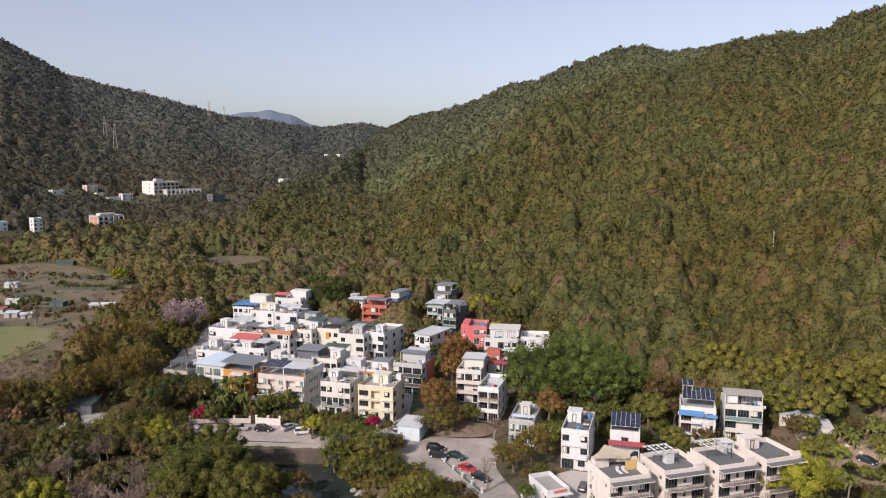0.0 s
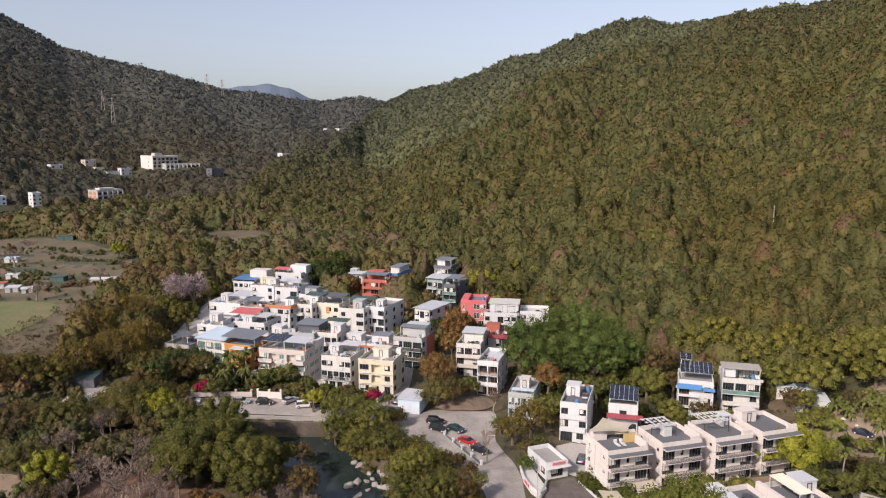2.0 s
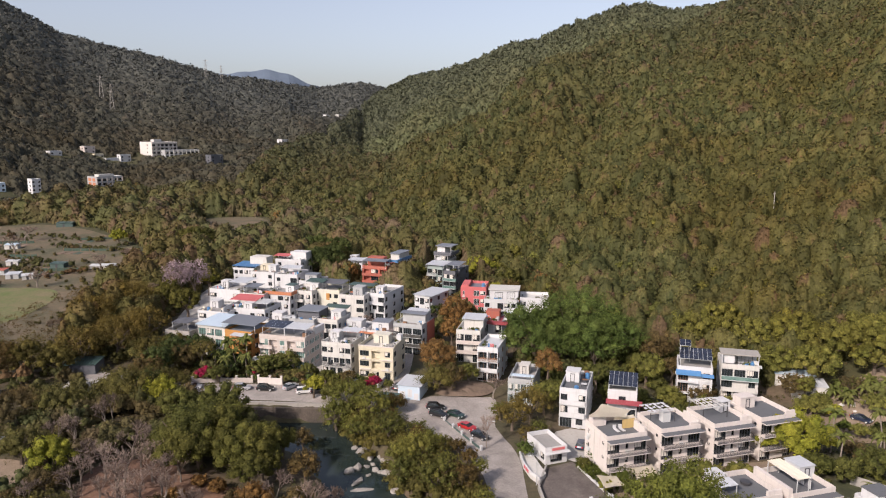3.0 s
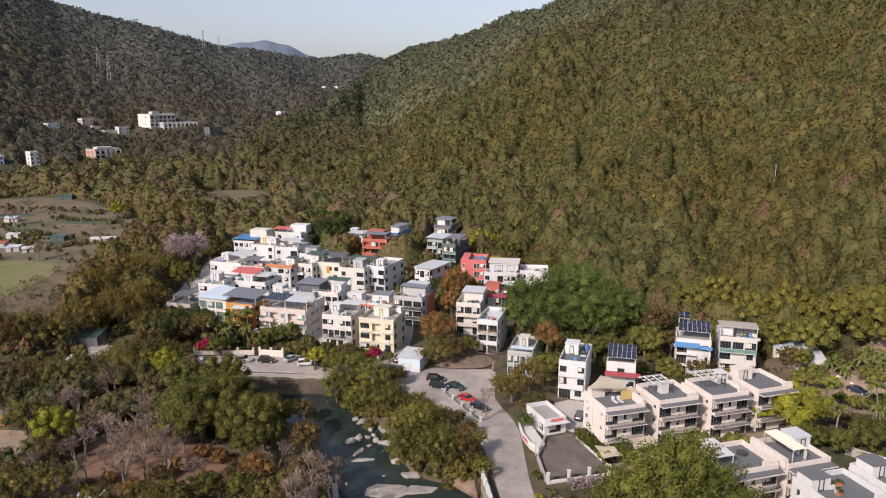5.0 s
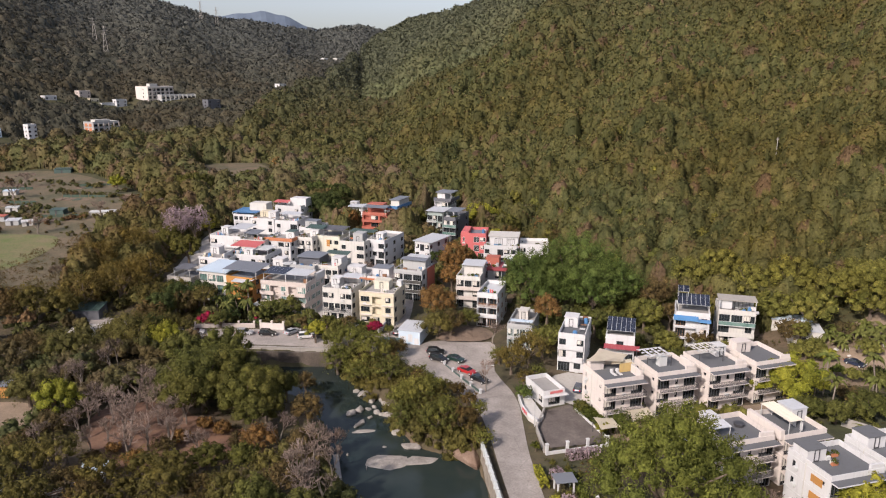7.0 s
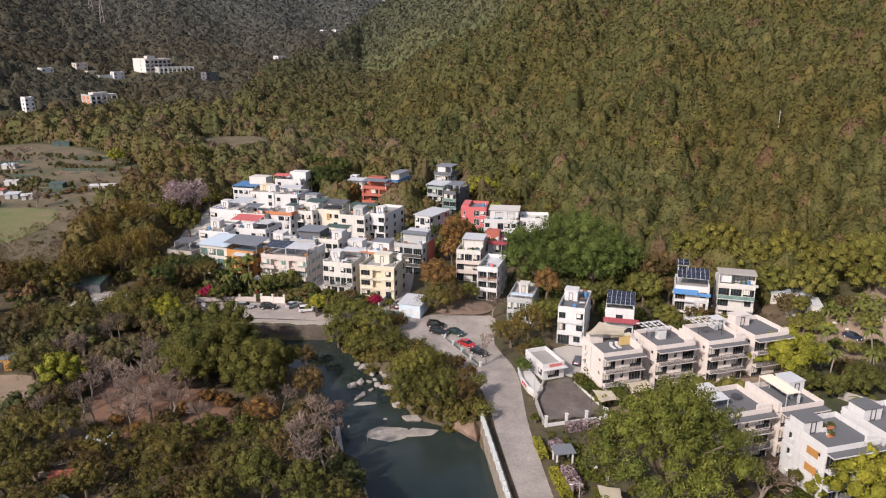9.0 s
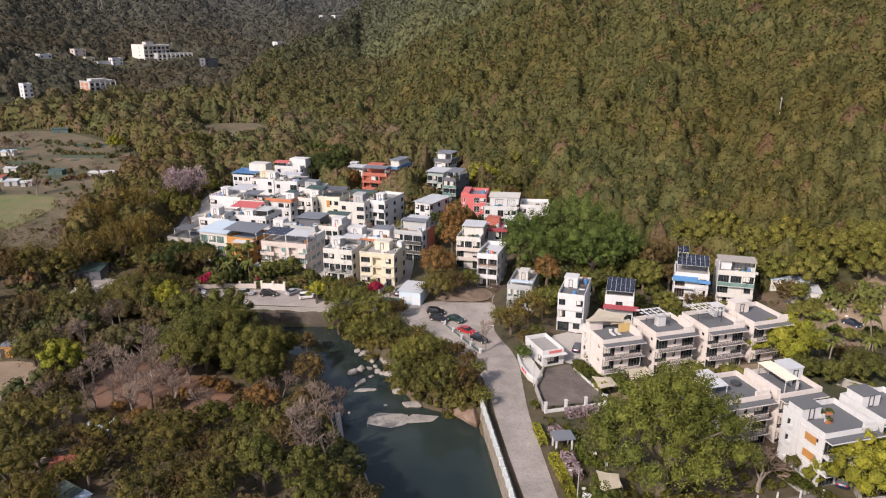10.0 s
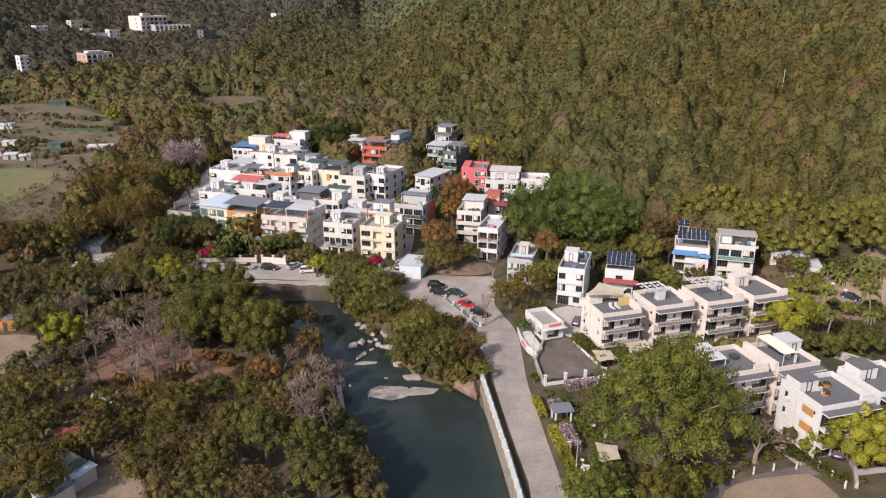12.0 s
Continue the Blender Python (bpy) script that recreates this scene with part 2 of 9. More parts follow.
def build_ground(material):
    r = np.concatenate([[0], np.linspace(20, 60, 9), np.arange(62, 176, 1.6), np.arange(176, 420, 5), 420 * (4600 / 420) ** (np.linspace(0, 1, 90))])
    az = np.radians(np.concatenate([np.arange(-180, -45, 5.0), np.arange(-45, 45, 0.8), np.arange(45, 180, 5.0)]))
    R, A = np.meshgrid(r, az, indexing="ij")
    x, y = R * np.sin(A), R * np.cos(A)
    z = ground_z(x, y)
    n, m = R.shape
    i, j = np.meshgrid(np.arange(n - 1), np.arange(m), indexing="ij")
    j2 = (j + 1) % m
    f = np.stack([i * m + j, i * m + j2, (i + 1) * m + j2, (i + 1) * m + j], -1).reshape(-1, 4)
    ob = mesh_object("ground", np.stack([x, y, z], -1).reshape(-1, 3), f[:, ::-1], material)
    for p in ob.data.polygons:
        p.use_smooth = True
    return tagged(ob, "dry brown earth and undergrowth of a wooded valley", "ground", kind="structure")


def ground_material():
    """Dry earth on the valley floor, low green-brown scrub where the land rises."""
    m, t, b = mat("earth")
    big = tex(t, "noise", 0.03, 6, 0.65, "World")
    mid = tex(t, "noise", 0.4, 5, 0.7, "World")
    c = ramp(t, big.outputs[0], [(0.35, (0.045, 0.05, 0.02)), (0.5, (0.075, 0.06, 0.032)), (0.62, (0.12, 0.085, 0.055)), (0.75, (0.08, 0.075, 0.035))])
    scrub = ramp(t, big.outputs[0], [(0.35, (0.035, 0.040, 0.012)), (0.65, (0.060, 0.052, 0.018))])
    g = t.nodes.new("ShaderNodeNewGeometry")
    xyz = t.nodes.new("ShaderNodeSeparateXYZ")
    link(t, g.outputs["Position"], xyz.inputs[0])
    k = t.nodes.new("ShaderNodeMapRange")
    k.inputs[1].default_value, k.inputs[2].default_value = 2.0, 7.0
    link(t, xyz.outputs[2], k.inputs[0])
    c = mixc(t, "MIX", k.outputs[0], c.outputs[0], scrub.outputs[0])
    c2 = ramp(t, mid.outputs[0], [(0.3, (0.6,) * 3), (0.7, (1.3,) * 3)])
    link(t, mixc(t, "MULTIPLY", 1.0, c, c2.outputs[0]), b.inputs["Base Color"])
    b.inputs["Roughness"].default_value = 0.95
    bump(t, b, mid.outputs[0], 0.6, 0.3)
    return m


M_EARTH = ground_material()
ground = build_ground(M_EARTH)


# ---- woods ----
def leaf_cards(rng, centres, normals, size, jitter=0.7, slim=(0.5, 0.9)):
    """Small folded leaf clumps, one quad each, turned roughly along the normals."""
    n = len(centres)
    nr = normals + rng.normal(0, jitter, (n, 3))
    nr /= np.linalg.norm(nr, axis=1, keepdims=True) + 1e-9
    a = np.cross(nr, rng.normal(0, 1, (n, 3)))
    a /= np.linalg.norm(a, axis=1, keepdims=True) + 1e-9
    b = np.cross(nr, a)
    s = size * rng.uniform(0.6, 1.3, (n, 1))
    k = rng.uniform(*slim, (n, 1))
    c = np.stack([centres - a * s, centres - b * s * k + nr * s * 0.2, centres + a * s, centres + b * s * k + nr * s * 0.2], 1)
    return c.reshape(-1, 3), np.arange(4 * n).reshape(n, 4)


def crown_lobes(rng, lobes):
    """Centres and radii of the rounded lobes that make up a crown of radius 1."""
    i = np.arange(lobes) + 0.5
    up = 1 - 1.4 * i / lobes
    th = i * 2.39996 + rng.uniform(0, 6.28)
    flat = np.sqrt(np.clip(1 - up * up, 0, 1))
    lr = rng.uniform(0.7, 1.25, lobes) * min(0.62, 1.06 / np.sqrt(lobes))
    far = rng.uniform(0.55, 1.0, (lobes, 1)) * (1 - lr[:, None]) if lobes > 2 else np.full((lobes, 1), 0.3)
    lc = np.stack([flat * np.cos(th), flat * np.sin(th), up], -1) * far
    return lc, lr


def crown_shape(rng, cards, lobes, rx, rz, size, low=-0.35, given=None, reach=(0.86, 1.2), spray=0.0):
    """Centres and normals of leaf clumps over the lobes of a crown of radius rx and half height rz."""
    lc, lr = given if given is not None else crown_lobes(rng, lobes)
    lobes = len(lr)
    pick = rng.choice(lobes, cards, p=lr ** 2 / (lr ** 2).sum())
    d = rng.normal(0, 1, (cards, 3))
    d += 0.8 * lc[pick]
    d /= np.linalg.norm(d, axis=1, keepdims=True)
    d[:, 2] = np.where(d[:, 2] < low, -d[:, 2], d[:, 2])
    tall = max(rz, 0.95 * rx)
    if spray:   # leaves drawn out along the limbs
        away_ = lc[pick] / (np.linalg.norm(lc[pick], axis=1, keepdims=True) + 1e-6)
        d = d + away_ * np.clip((d * away_).sum(1, keepdims=True), 0, 1) ** 2 * spray
    p = lc[pick] * (rx, rx, rz) + d * lr[pick, None] * rng.uniform(*reach, (cards, 1)) * (rx, rx, tall)
    return p, d


def ball(level):
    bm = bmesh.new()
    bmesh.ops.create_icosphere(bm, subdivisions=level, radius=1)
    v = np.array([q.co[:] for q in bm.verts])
    f = np.array([[q.index for q in face.verts] for face in bm.faces])
    bm.free()
    return v, f


def dome():
    """A coarse dome of 18 triangles."""
    a = np.arange(6) * np.pi / 3
    v = np.concatenate([[(0, 0, 1.0)], np.stack([0.78 * np.cos(a), 0.78 * np.sin(a), np.full(6, 0.55)], -1), np.stack([np.cos(a + 0.5), np.sin(a + 0.5), np.full(6, -0.25)], -1)])
    f = []
    for i in range(6):
        j = (i + 1) % 6
        f += [(0, 1 + i, 1 + j), (1 + i, 7 + i, 1 + j), (1 + j, 7 + i, 7 + j)]
    return v, np.array(f)


def lobe_shells(rng, lc, lr, rx, rz, level, rough=0.16, low=-0.45, fat=0.93):
    """Uneven rounded bodies of the lobes, open below."""
    bv, bf = dome() if level == -1 else ball(level)
    keep = bv[bf].mean(1)[:, 2] > low
    bf = bf[keep]
    V, Fc = [], []
    for k, (c, r) in enumerate(zip(lc, lr)):
        w = bv * (1 + rng.normal(0, rough, (len(bv), 1)).clip(-0.3, 0.3))
        V.append(c * (rx, rx, rz) + w * r * fat * (rx, rx, max(rz, 0.95 * rx)))
        Fc.append(bf + k * len(bv))
    return np.concatenate(V), np.concatenate(Fc)


def tri_object(name, verts, quads, tris, material):
    """A mesh of leaf quads and smooth lobe triangles."""
    me = bpy.data.meshes.new(name)
    nq, nt = len(quads), len(tris)
    me.vertices.add(len(verts))
    me.vertices.foreach_set("co", np.ascontiguousarray(verts, np.float32).ravel())
    me.loops.add(nq * 4 + nt * 3)
    me.loops.foreach_set("vertex_index", np.concatenate([quads.ravel(), tris.ravel()]).astype(np.int32))
    me.polygons.add(nq + nt)
    me.polygons.foreach_set("loop_start", np.concatenate([np.arange(nq) * 4, nq * 4 + np.arange(nt) * 3]).astype(np.int32))
    me.polygons.foreach_set("use_smooth", np.concatenate([np.zeros(nq, bool), np.ones(nt, bool)]))
    me.update(calc_edges=True)
    me.validate()
    me.materials.append(material)
    return me


def woods(name, label, pts, radius, material, cards, seed, squash=0.8, card=0.2, variants=9, lobes=(2, 4), jitter=0.5, level=1, rough=0.16, fat=0.85):
    """Many crowns in one mesh: rounded lobes roughened by leaf clumps. pts (n, 3): the crowns' feet; radius (n,)."""
    rng = np.random.default_rng(seed)
    V, Q, T, off = [], [], [], 0
    kind = rng.integers(0, variants, len(pts))
    for k in range(variants):
        lob = crown_lobes(rng, int(rng.integers(*lobes)))
        sq = squash * rng.uniform(0.85, 1.2)
        c, nr = crown_shape(rng, cards, 0, 1.0, sq, 1, given=lob)
        v, f = leaf_cards(rng, c, nr, card * rng.uniform(0.9, 1.1), jitter)
        if level:
            sv, st = lobe_shells(rng, *lob, 1.0, sq, level, rough, fat=fat)
            st = st + len(v)
            v = np.concatenate([v, sv])
        else:
            st = np.zeros((0, 3), int)
        sel = np.where(kind == k)[0]
        if not len(sel):
            continue
        th = rng.uniform(0, 2 * np.pi, len(sel))
        cs, sn = np.cos(th)[:, None], np.sin(th)[:, None]
        s = radius[sel][:, None]
        sx, sz = s * rng.uniform(0.85, 1.2, s.shape), s * rng.uniform(0.85, 1.25, s.shape)
        X = (v[:, 0] * cs - v[:, 1] * sn) * sx + pts[sel, 0:1]
        Y = (v[:, 0] * sn + v[:, 1] * cs) * sx + pts[sel, 1:2]
        Z = v[:, 2] * sz + pts[sel, 2:3] + 0.62 * sz
        V.append(np.stack([X, Y, Z], -1).reshape(-1, 3))
        step = (np.arange(len(sel)) * len(v))[:, None, None] + off
        Q.append((f[None] + step).reshape(-1, 4))
        T.append((st[None] + step).reshape(-1, 3))
        off += len(sel) * len(v)
    ob = new(name, tri_object(name, np.concatenate(V), np.concatenate(Q), np.concatenate(T), material))
    return tagged(ob, label, "trees", kind="stuff")


def scatter(seed, az0, az1, r0, r1, gap, grow=0.0):
    """Jittered points in a sector; the gap widens with distance."""
    rng = np.random.default_rng(seed)
    out, r = [], r0
    while r < r1:
        g = gap * (1 + grow * (r - r0))
        n = int(radians(az1 - az0) * r / g)
        a = np.radians(az0) + (np.arange(n) + rng.uniform(-0.45, 0.45, n)) * g / r
        q = r + rng.uniform(-0.45, 0.45, n) * g
        out.append(np.stack([q * np.sin(a), q * np.cos(a), np.full(n, g)], -1))
        r += g * 0.9
    return np.concatenate(out)


def on_land(p, sink=0.0):
    return np.stack([p[:, 0], p[:, 1], ground_z(p[:, 0], p[:, 1]) - sink], -1)


def forest_roof(name, label, seed, az0, az1, r0, r1, gap, where, material, da=0.0022, dr=0.0044, cards=90000, card=0.0017, tall=1.0, mix=(0.45, 0.25)):
    """Closed forest roof on a slope: low rounded crowns of uneven size merged into one sheet, roughened by leaf clumps."""
    rng = np.random.default_rng(seed)
    az = np.arange(radians(az0), radians(az1), da)
    r = np.exp(np.arange(math.log(r0), math.log(r1), dr))
    n, m = len(r), len(az)
    R, A = np.meshgrid(r, az, indexing="ij")
    R = R * (1 + rng.uniform(-0.35, 0.35, R.shape) * dr)
    A = A + rng.uniform(-0.35, 0.35, A.shape) * da
    X, Y = R * np.sin(A), R * np.cos(A)
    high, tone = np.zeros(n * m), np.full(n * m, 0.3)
    for layer, (wide, lift, share) in enumerate(((1.0, 0.4, 1.0), (1.45, 1.0, 0.35), (2.1, 1.6, 0.12))):
        g = gap * wide
        p = scatter(seed + 50 + layer, az0, az1, r0, r1, g, 0.0006)
        p = p[rng.random(len(p)) < share]
        rad = p[:, 2] * rng.uniform(0.4, 0.64, len(p))
        top = tall * rad * rng.uniform(0.7, 1.5, len(p))
        foot = lift + rng.uniform(0.0, 2.0, len(p)) * tall
        col = np.clip(rng.normal(*mix, len(p)), 0, 1)
        pr_ = np.hypot(p[:, 0], p[:, 1])
        i0 = np.rint(np.log(pr_ / r0) / dr).astype(int)
        j0 = np.rint((np.arctan2(p[:, 0], p[:, 1]) - radians(az0)) / da).astype(int)
        hi, hj = np.ceil(rad / (pr_ * dr)).astype(int) + 1, np.ceil(rad / (pr_ * da)).astype(int) + 1
        for h, w in np.unique(np.stack([hi, hj], -1), axis=0):
            sel = np.where((hi == h) & (hj == w))[0]
            a, b = np.meshgrid(np.arange(-h, h + 1), np.arange(-w, w + 1), indexing="ij")
            ii, jj = i0[sel, None] + a.ravel(), j0[sel, None] + b.ravel()
            ok = (ii >= 0) & (ii < n) & (jj >= 0) & (jj < m)
            own = np.broadcast_to(sel[:, None], ii.shape)[ok]
            cell = (ii * m + jj)[ok]
            d2 = ((X.ravel()[cell] - p[own, 0]) ** 2 + (Y.ravel()[cell] - p[own, 1]) ** 2) / rad[own] ** 2
            ok = d2 < 1
            cell, own = cell[ok], own[ok]
            z = foot[own] + top[own] * np.sqrt(1 - d2[ok])
            order = np.argsort(z)
            cell, own, z = cell[order], own[order], z[order]
            best = np.full(n * m, -1.0)
            best[cell] = z
            who = np.zeros(n * m, int)
            who[cell] = own
            up = best > high
            high[up], tone[up] = best[up], col[who[up]]

    def heaps(salt, g, grow, steep, most):
        """Rounded heaps over the whole slope: sprays within a crown, or groups of crowns."""
        p = scatter(seed + salt, az0, az1, r0, r1, g, grow)
        rad = p[:, 2] * rng.uniform(0.45, 0.8, len(p))
        pr_ = np.hypot(p[:, 0], p[:, 1])
        i0 = np.rint(np.log(pr_ / r0) / dr).astype(int)
        j0 = np.rint((np.arctan2(p[:, 0], p[:, 1]) - radians(az0)) / da).astype(int)
        hi, hj = int((rad / pr_).max() / dr) + 1, int((rad / pr_).max() / da) + 1
        lump = np.zeros(n * m)
        for a in range(-hi, hi + 1):
            for b in range(-hj, hj + 1):
                ii, jj = i0 + a, j0 + b
                ok = (ii >= 0) & (ii < n) & (jj >= 0) & (jj < m) & (np.hypot(a * dr, b * da) * pr_ < rad * 1.3)
                cell = (ii * m + jj)[ok]
                if len(cell):
                    d2 = ((X.ravel()[cell] - p[ok, 0]) ** 2 + (Y.ravel()[cell] - p[ok, 1]) ** 2) / rad[ok] ** 2
                    np.maximum.at(lump, cell, np.where(d2 < 1, steep * np.minimum(rad[ok], most) * np.sqrt(np.clip(1 - d2, 0, 1)), 0))
        return lump.reshape(n, m)

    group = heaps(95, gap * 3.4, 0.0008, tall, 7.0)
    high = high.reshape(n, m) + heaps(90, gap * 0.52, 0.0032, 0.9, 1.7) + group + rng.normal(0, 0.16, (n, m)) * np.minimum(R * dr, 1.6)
    # shade put into the tone: hollows between groups darker, raised crowns lighter
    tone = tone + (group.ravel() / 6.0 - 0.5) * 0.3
    Z = ground_z(X, Y) + high - 1.6
    keep = where(X.ravel(), Y.ravel()).reshape(n, m)
    deep, left = np.zeros((n, m)), keep.copy()   # steps from the rim, to round the edge of the wood off
    for _ in range(5):
        left[1:-1, 1:-1] &= left[:-2, 1:-1] & left[2:, 1:-1] & left[1:-1, :-2] & left[1:-1, 2:]
        left[[0, -1], :] = False
        left[:, [0, -1]] = False
        deep += left
    for _ in range(7):                           # slivers too narrow for a tree fall away
        left[1:-1, 1:-1] |= left[:-2, 1:-1] | left[2:, 1:-1] | left[1:-1, :-2] | left[1:-1, 2:]
    keep &= left
    Z = Z - (high + 0.2) * (1 - np.sqrt(deep / 5))
    i, j = np.meshgrid(np.arange(n - 1), np.arange(m - 1), indexing="ij")
    full = keep[:-1, :-1] & keep[1:, :-1] & keep[:-1, 1:] & keep[1:, 1:]
    i, j = i[full], j[full]
    quads = np.stack([i * m + j, (i + 1) * m + j, (i + 1) * m + j + 1, i * m + j + 1], -1)[:, ::-1]
    verts = np.stack([X, Y, Z], -1).reshape(-1, 3)
    used = np.zeros(n * m, bool)
    used[quads] = True
    index = np.cumsum(used) - 1
    verts, tone, quads = verts[used], tone[used], index[quads]
    pick = rng.integers(0, len(quads), cards)
    q = quads[pick]
    nr = np.cross(verts[q[:, 2]] - verts[q[:, 0]], verts[q[:, 3]] - verts[q[:, 1]])
    nr /= np.linalg.norm(nr, axis=1, keepdims=True) + 1e-9
    size = np.hypot(verts[q[:, 0], 0], verts[q[:, 0], 1])[:, None] * card
    cv, cf = leaf_cards(rng, verts[q].mean(1) + nr * size * rng.uniform(0.1, 1.5, (cards, 1)), nr, size, 0.7)
    ob = mesh_object(name, np.concatenate([verts, cv]), np.concatenate([quads, cf + len(verts)]), material)
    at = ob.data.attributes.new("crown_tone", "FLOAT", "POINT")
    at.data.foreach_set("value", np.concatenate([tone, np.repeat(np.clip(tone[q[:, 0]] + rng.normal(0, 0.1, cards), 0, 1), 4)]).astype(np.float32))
    return tagged(ob, label, "trees", kind="stuff")


# open land between the woods, stretched towards the camera to stay in view
FIELD_MAIN = [(-275, 412), (-266.6, 416.8), (-243.7, 423.7), (-202.2, 400.4), (-157.7, 351.5), (-135.6, 321.7), (-135.3, 292.3), (-132.0, 266.5), (-131.9, 243.3), (-118, 205), (-112, 190), (-135, 182), (-215, 255)]
FIELD_UPPER = [(-150.9, 438.5), (-113.6, 442.4), (-91, 380), (-117, 370), (-136, 405)]
FIELD_FAR = [(-253, 580.0), (-218.1, 589.8), (-217.4, 574.3), (-227.0, 536.7)]
FOOT_CLEARING = [(79, 132), (81, 164), (100, 168), (120, 172), (122, 132)]


# ---- builders for parts ----
M_GLASS, _t, _b = mat("window_glass")
_b.inputs["Base Color"].default_value = (0.035, 0.045, 0.05, 1)
_b.inputs["Roughness"].default_value = 0.08
_b.inputs["Transmission Weight"].default_value = 0.35
M_GREENGLASS, _t, _b = mat("green_glass")
_n = tex(_t, "noise", 0.8, 3, 0.5, "World")
link(_t, ramp(_t, _n.outputs[0], [(0.35, (0.08, 0.155, 0.135)), (0.65, (0.17, 0.26, 0.235))]).outputs[0], _b.inputs["Base Color"])
_b.inputs["Roughness"].default_value = 0.12
M_WHITE = paint("white_render", (0.555, 0.558, 0.56), stain=0.32)
M_OFFWHITE = paint("off_white_render", (0.54, 0.525, 0.49), stain=0.45)
M_CREAM = paint("cream_render", (0.62, 0.565, 0.525), stain=0.3)
M_YELLOW = paint("pale_yellow_render", (0.57, 0.515, 0.385))
M_PINKISH = paint("pinkish_grey_tiles", (0.50, 0.44, 0.40))
M_GREY = paint("grey_render", (0.36, 0.37, 0.37))
M_DARKGREY = paint("dark_grey_render", (0.10, 0.105, 0.12))
M_GREENGREY = paint("grey_green_tiles", (0.30, 0.36, 0.34))
M_ORANGE = paint("orange_render", (0.42, 0.20, 0.05))
M_RED = paint("pink_red_render", (0.50, 0.12, 0.12), stain=0.2)
M_BRICKRED = paint("brick_red_render", (0.36, 0.10, 0.066), stain=0.3)
M_TERRACOTTA = paint("terracotta_tiles", (0.45, 0.17, 0.08), stain=0.3)
M_MAROON = paint("maroon_metal", (0.28, 0.05, 0.06), rough=0.5, stain=0.2)
M_LEMON = paint("lemon_render", (0.56, 0.54, 0.45), stain=0.4)
M_BLUE = paint("blue_metal", (0.06, 0.18, 0.36), rough=0.5, stain=0.2)
M_TEAL = paint("teal_metal", (0.05, 0.09, 0.08), rough=0.6, stain=0.3)
M_GREENROOF = paint("dark_green_roof", (0.05, 0.075, 0.065), rough=0.7, stain=0.5)
M_PALEBLUE = paint("pale_blue_metal", (0.50, 0.60, 0.68), rough=0.5, stain=0.2)
M_DECK = paint("roof_deck_grey", (0.115, 0.121, 0.130), rough=0.9, stain=0.6, grime=(0.08, 0.08, 0.08))
M_DECKPALE = paint("roof_deck_pale", (0.29, 0.28, 0.265), rough=0.9, stain=0.6, grime=(0.16, 0.15, 0.14))
M_METALROOF = paint("pale_metal_roof", (0.50, 0.52, 0.54), rough=0.45, stain=0.25)
M_SLATEROOF = paint("slate_metal_roof", (0.16, 0.175, 0.20), rough=0.5, stain=0.25)
M_CONCRETE = paint("concrete", (0.40, 0.38, 0.35), rough=0.9, stain=0.6)
M_STONE = paint("pale_stone", (0.34, 0.32, 0.29), rough=0.9, stain=0.5)
M_DARKMETAL = paint("dark_metal", (0.05, 0.05, 0.055), rough=0.45, stain=0.1)
M_TIMBER = paint("brown_timber", (0.20, 0.10, 0.05), rough=0.6, stain=0.3)
M_CANVAS = paint("cream_canvas", (0.72, 0.66, 0.54), rough=0.9, stain=0.12)
M_WHITEMETAL = paint("white_metal", (0.54, 0.55, 0.54), rough=0.4, stain=0.12)
M_DARKGLASS, _t, _b = mat("tinted_balcony_glass")
_n = tex(_t, "noise", 1.2, 3, 0.5, "World")
link(_t, ramp(_t, _n.outputs[0], [(0.3, (0.05, 0.05, 0.048)), (0.7, (0.11, 0.105, 0.095))]).outputs[0], _b.inputs["Base Color"])
_b.inputs["Roughness"].default_value = 0.15
M_SOLAR, _t, _b = mat("solar_glass")
_n = tex(_t, "noise", 0.6, 3, 0.5, "World")
link(_t, ramp(_t, _n.outputs[0], [(0.3, (0.012, 0.016, 0.03)), (0.7, (0.03, 0.036, 0.055))]).outputs[0], _b.inputs["Base Color"])
_b.inputs["Roughness"].default_value = 0.18
M_BLUEGREY = paint("blue_grey_sheeting", (0.27, 0.32, 0.37), rough=0.4, stain=0.25)
M_CURTAIN = paint("curtain_cloth", (0.62, 0.58, 0.52), rough=0.95, stain=0.1)


def box(bm, x0, y0, z0, x1, y1, z1):
    v = [bm.verts.new(p) for p in ((x0, y0, z0), (x1, y0, z0), (x1, y1, z0), (x0, y1, z0), (x0, y0, z1), (x1, y0, z1), (x1, y1, z1), (x0, y1, z1))]
    for f in ((3, 2, 1, 0), (4, 5, 6, 7), (0, 1, 5, 4), (1, 2, 6, 5), (2, 3, 7, 6), (3, 0, 4, 7)):
        bm.faces.new([v[i] for i in f])
    return v


def part(name, bm, material, parent=None, label="", m=None):
    """Links a bmesh, or a mesh made before, as one object under a thing or a part."""
    if isinstance(bm, bpy.types.Mesh):
        me = bm
    else:
        me = bpy.data.meshes.new(name)
        bm.to_mesh(me)
        bm.free()
        me.materials.append(material)
    ob = new(name, me)
    if parent is not None:
        ob.parent = parent
    if m is not None:
        ob.matrix_local = m
    if label:
        tagged(ob, label)
    return ob


def boxes(name, list_of, material, parent, label="", bevel=0.0, m=None):
    bm = bmesh.new()
    for b in list_of:
        box(bm, *b)
    if bevel:
        bmesh.ops.bevel(bm, geom=bm.edges[:], offset=bevel, segments=1, affect="EDGES")
    return part(name, bm, material, parent, label, m)


def thing(name, label, category, m, group="", kind=""):
    ob = new(name)
    ob.matrix_world = m
    return tagged(ob, label, category, group, kind)


SHARED = {}


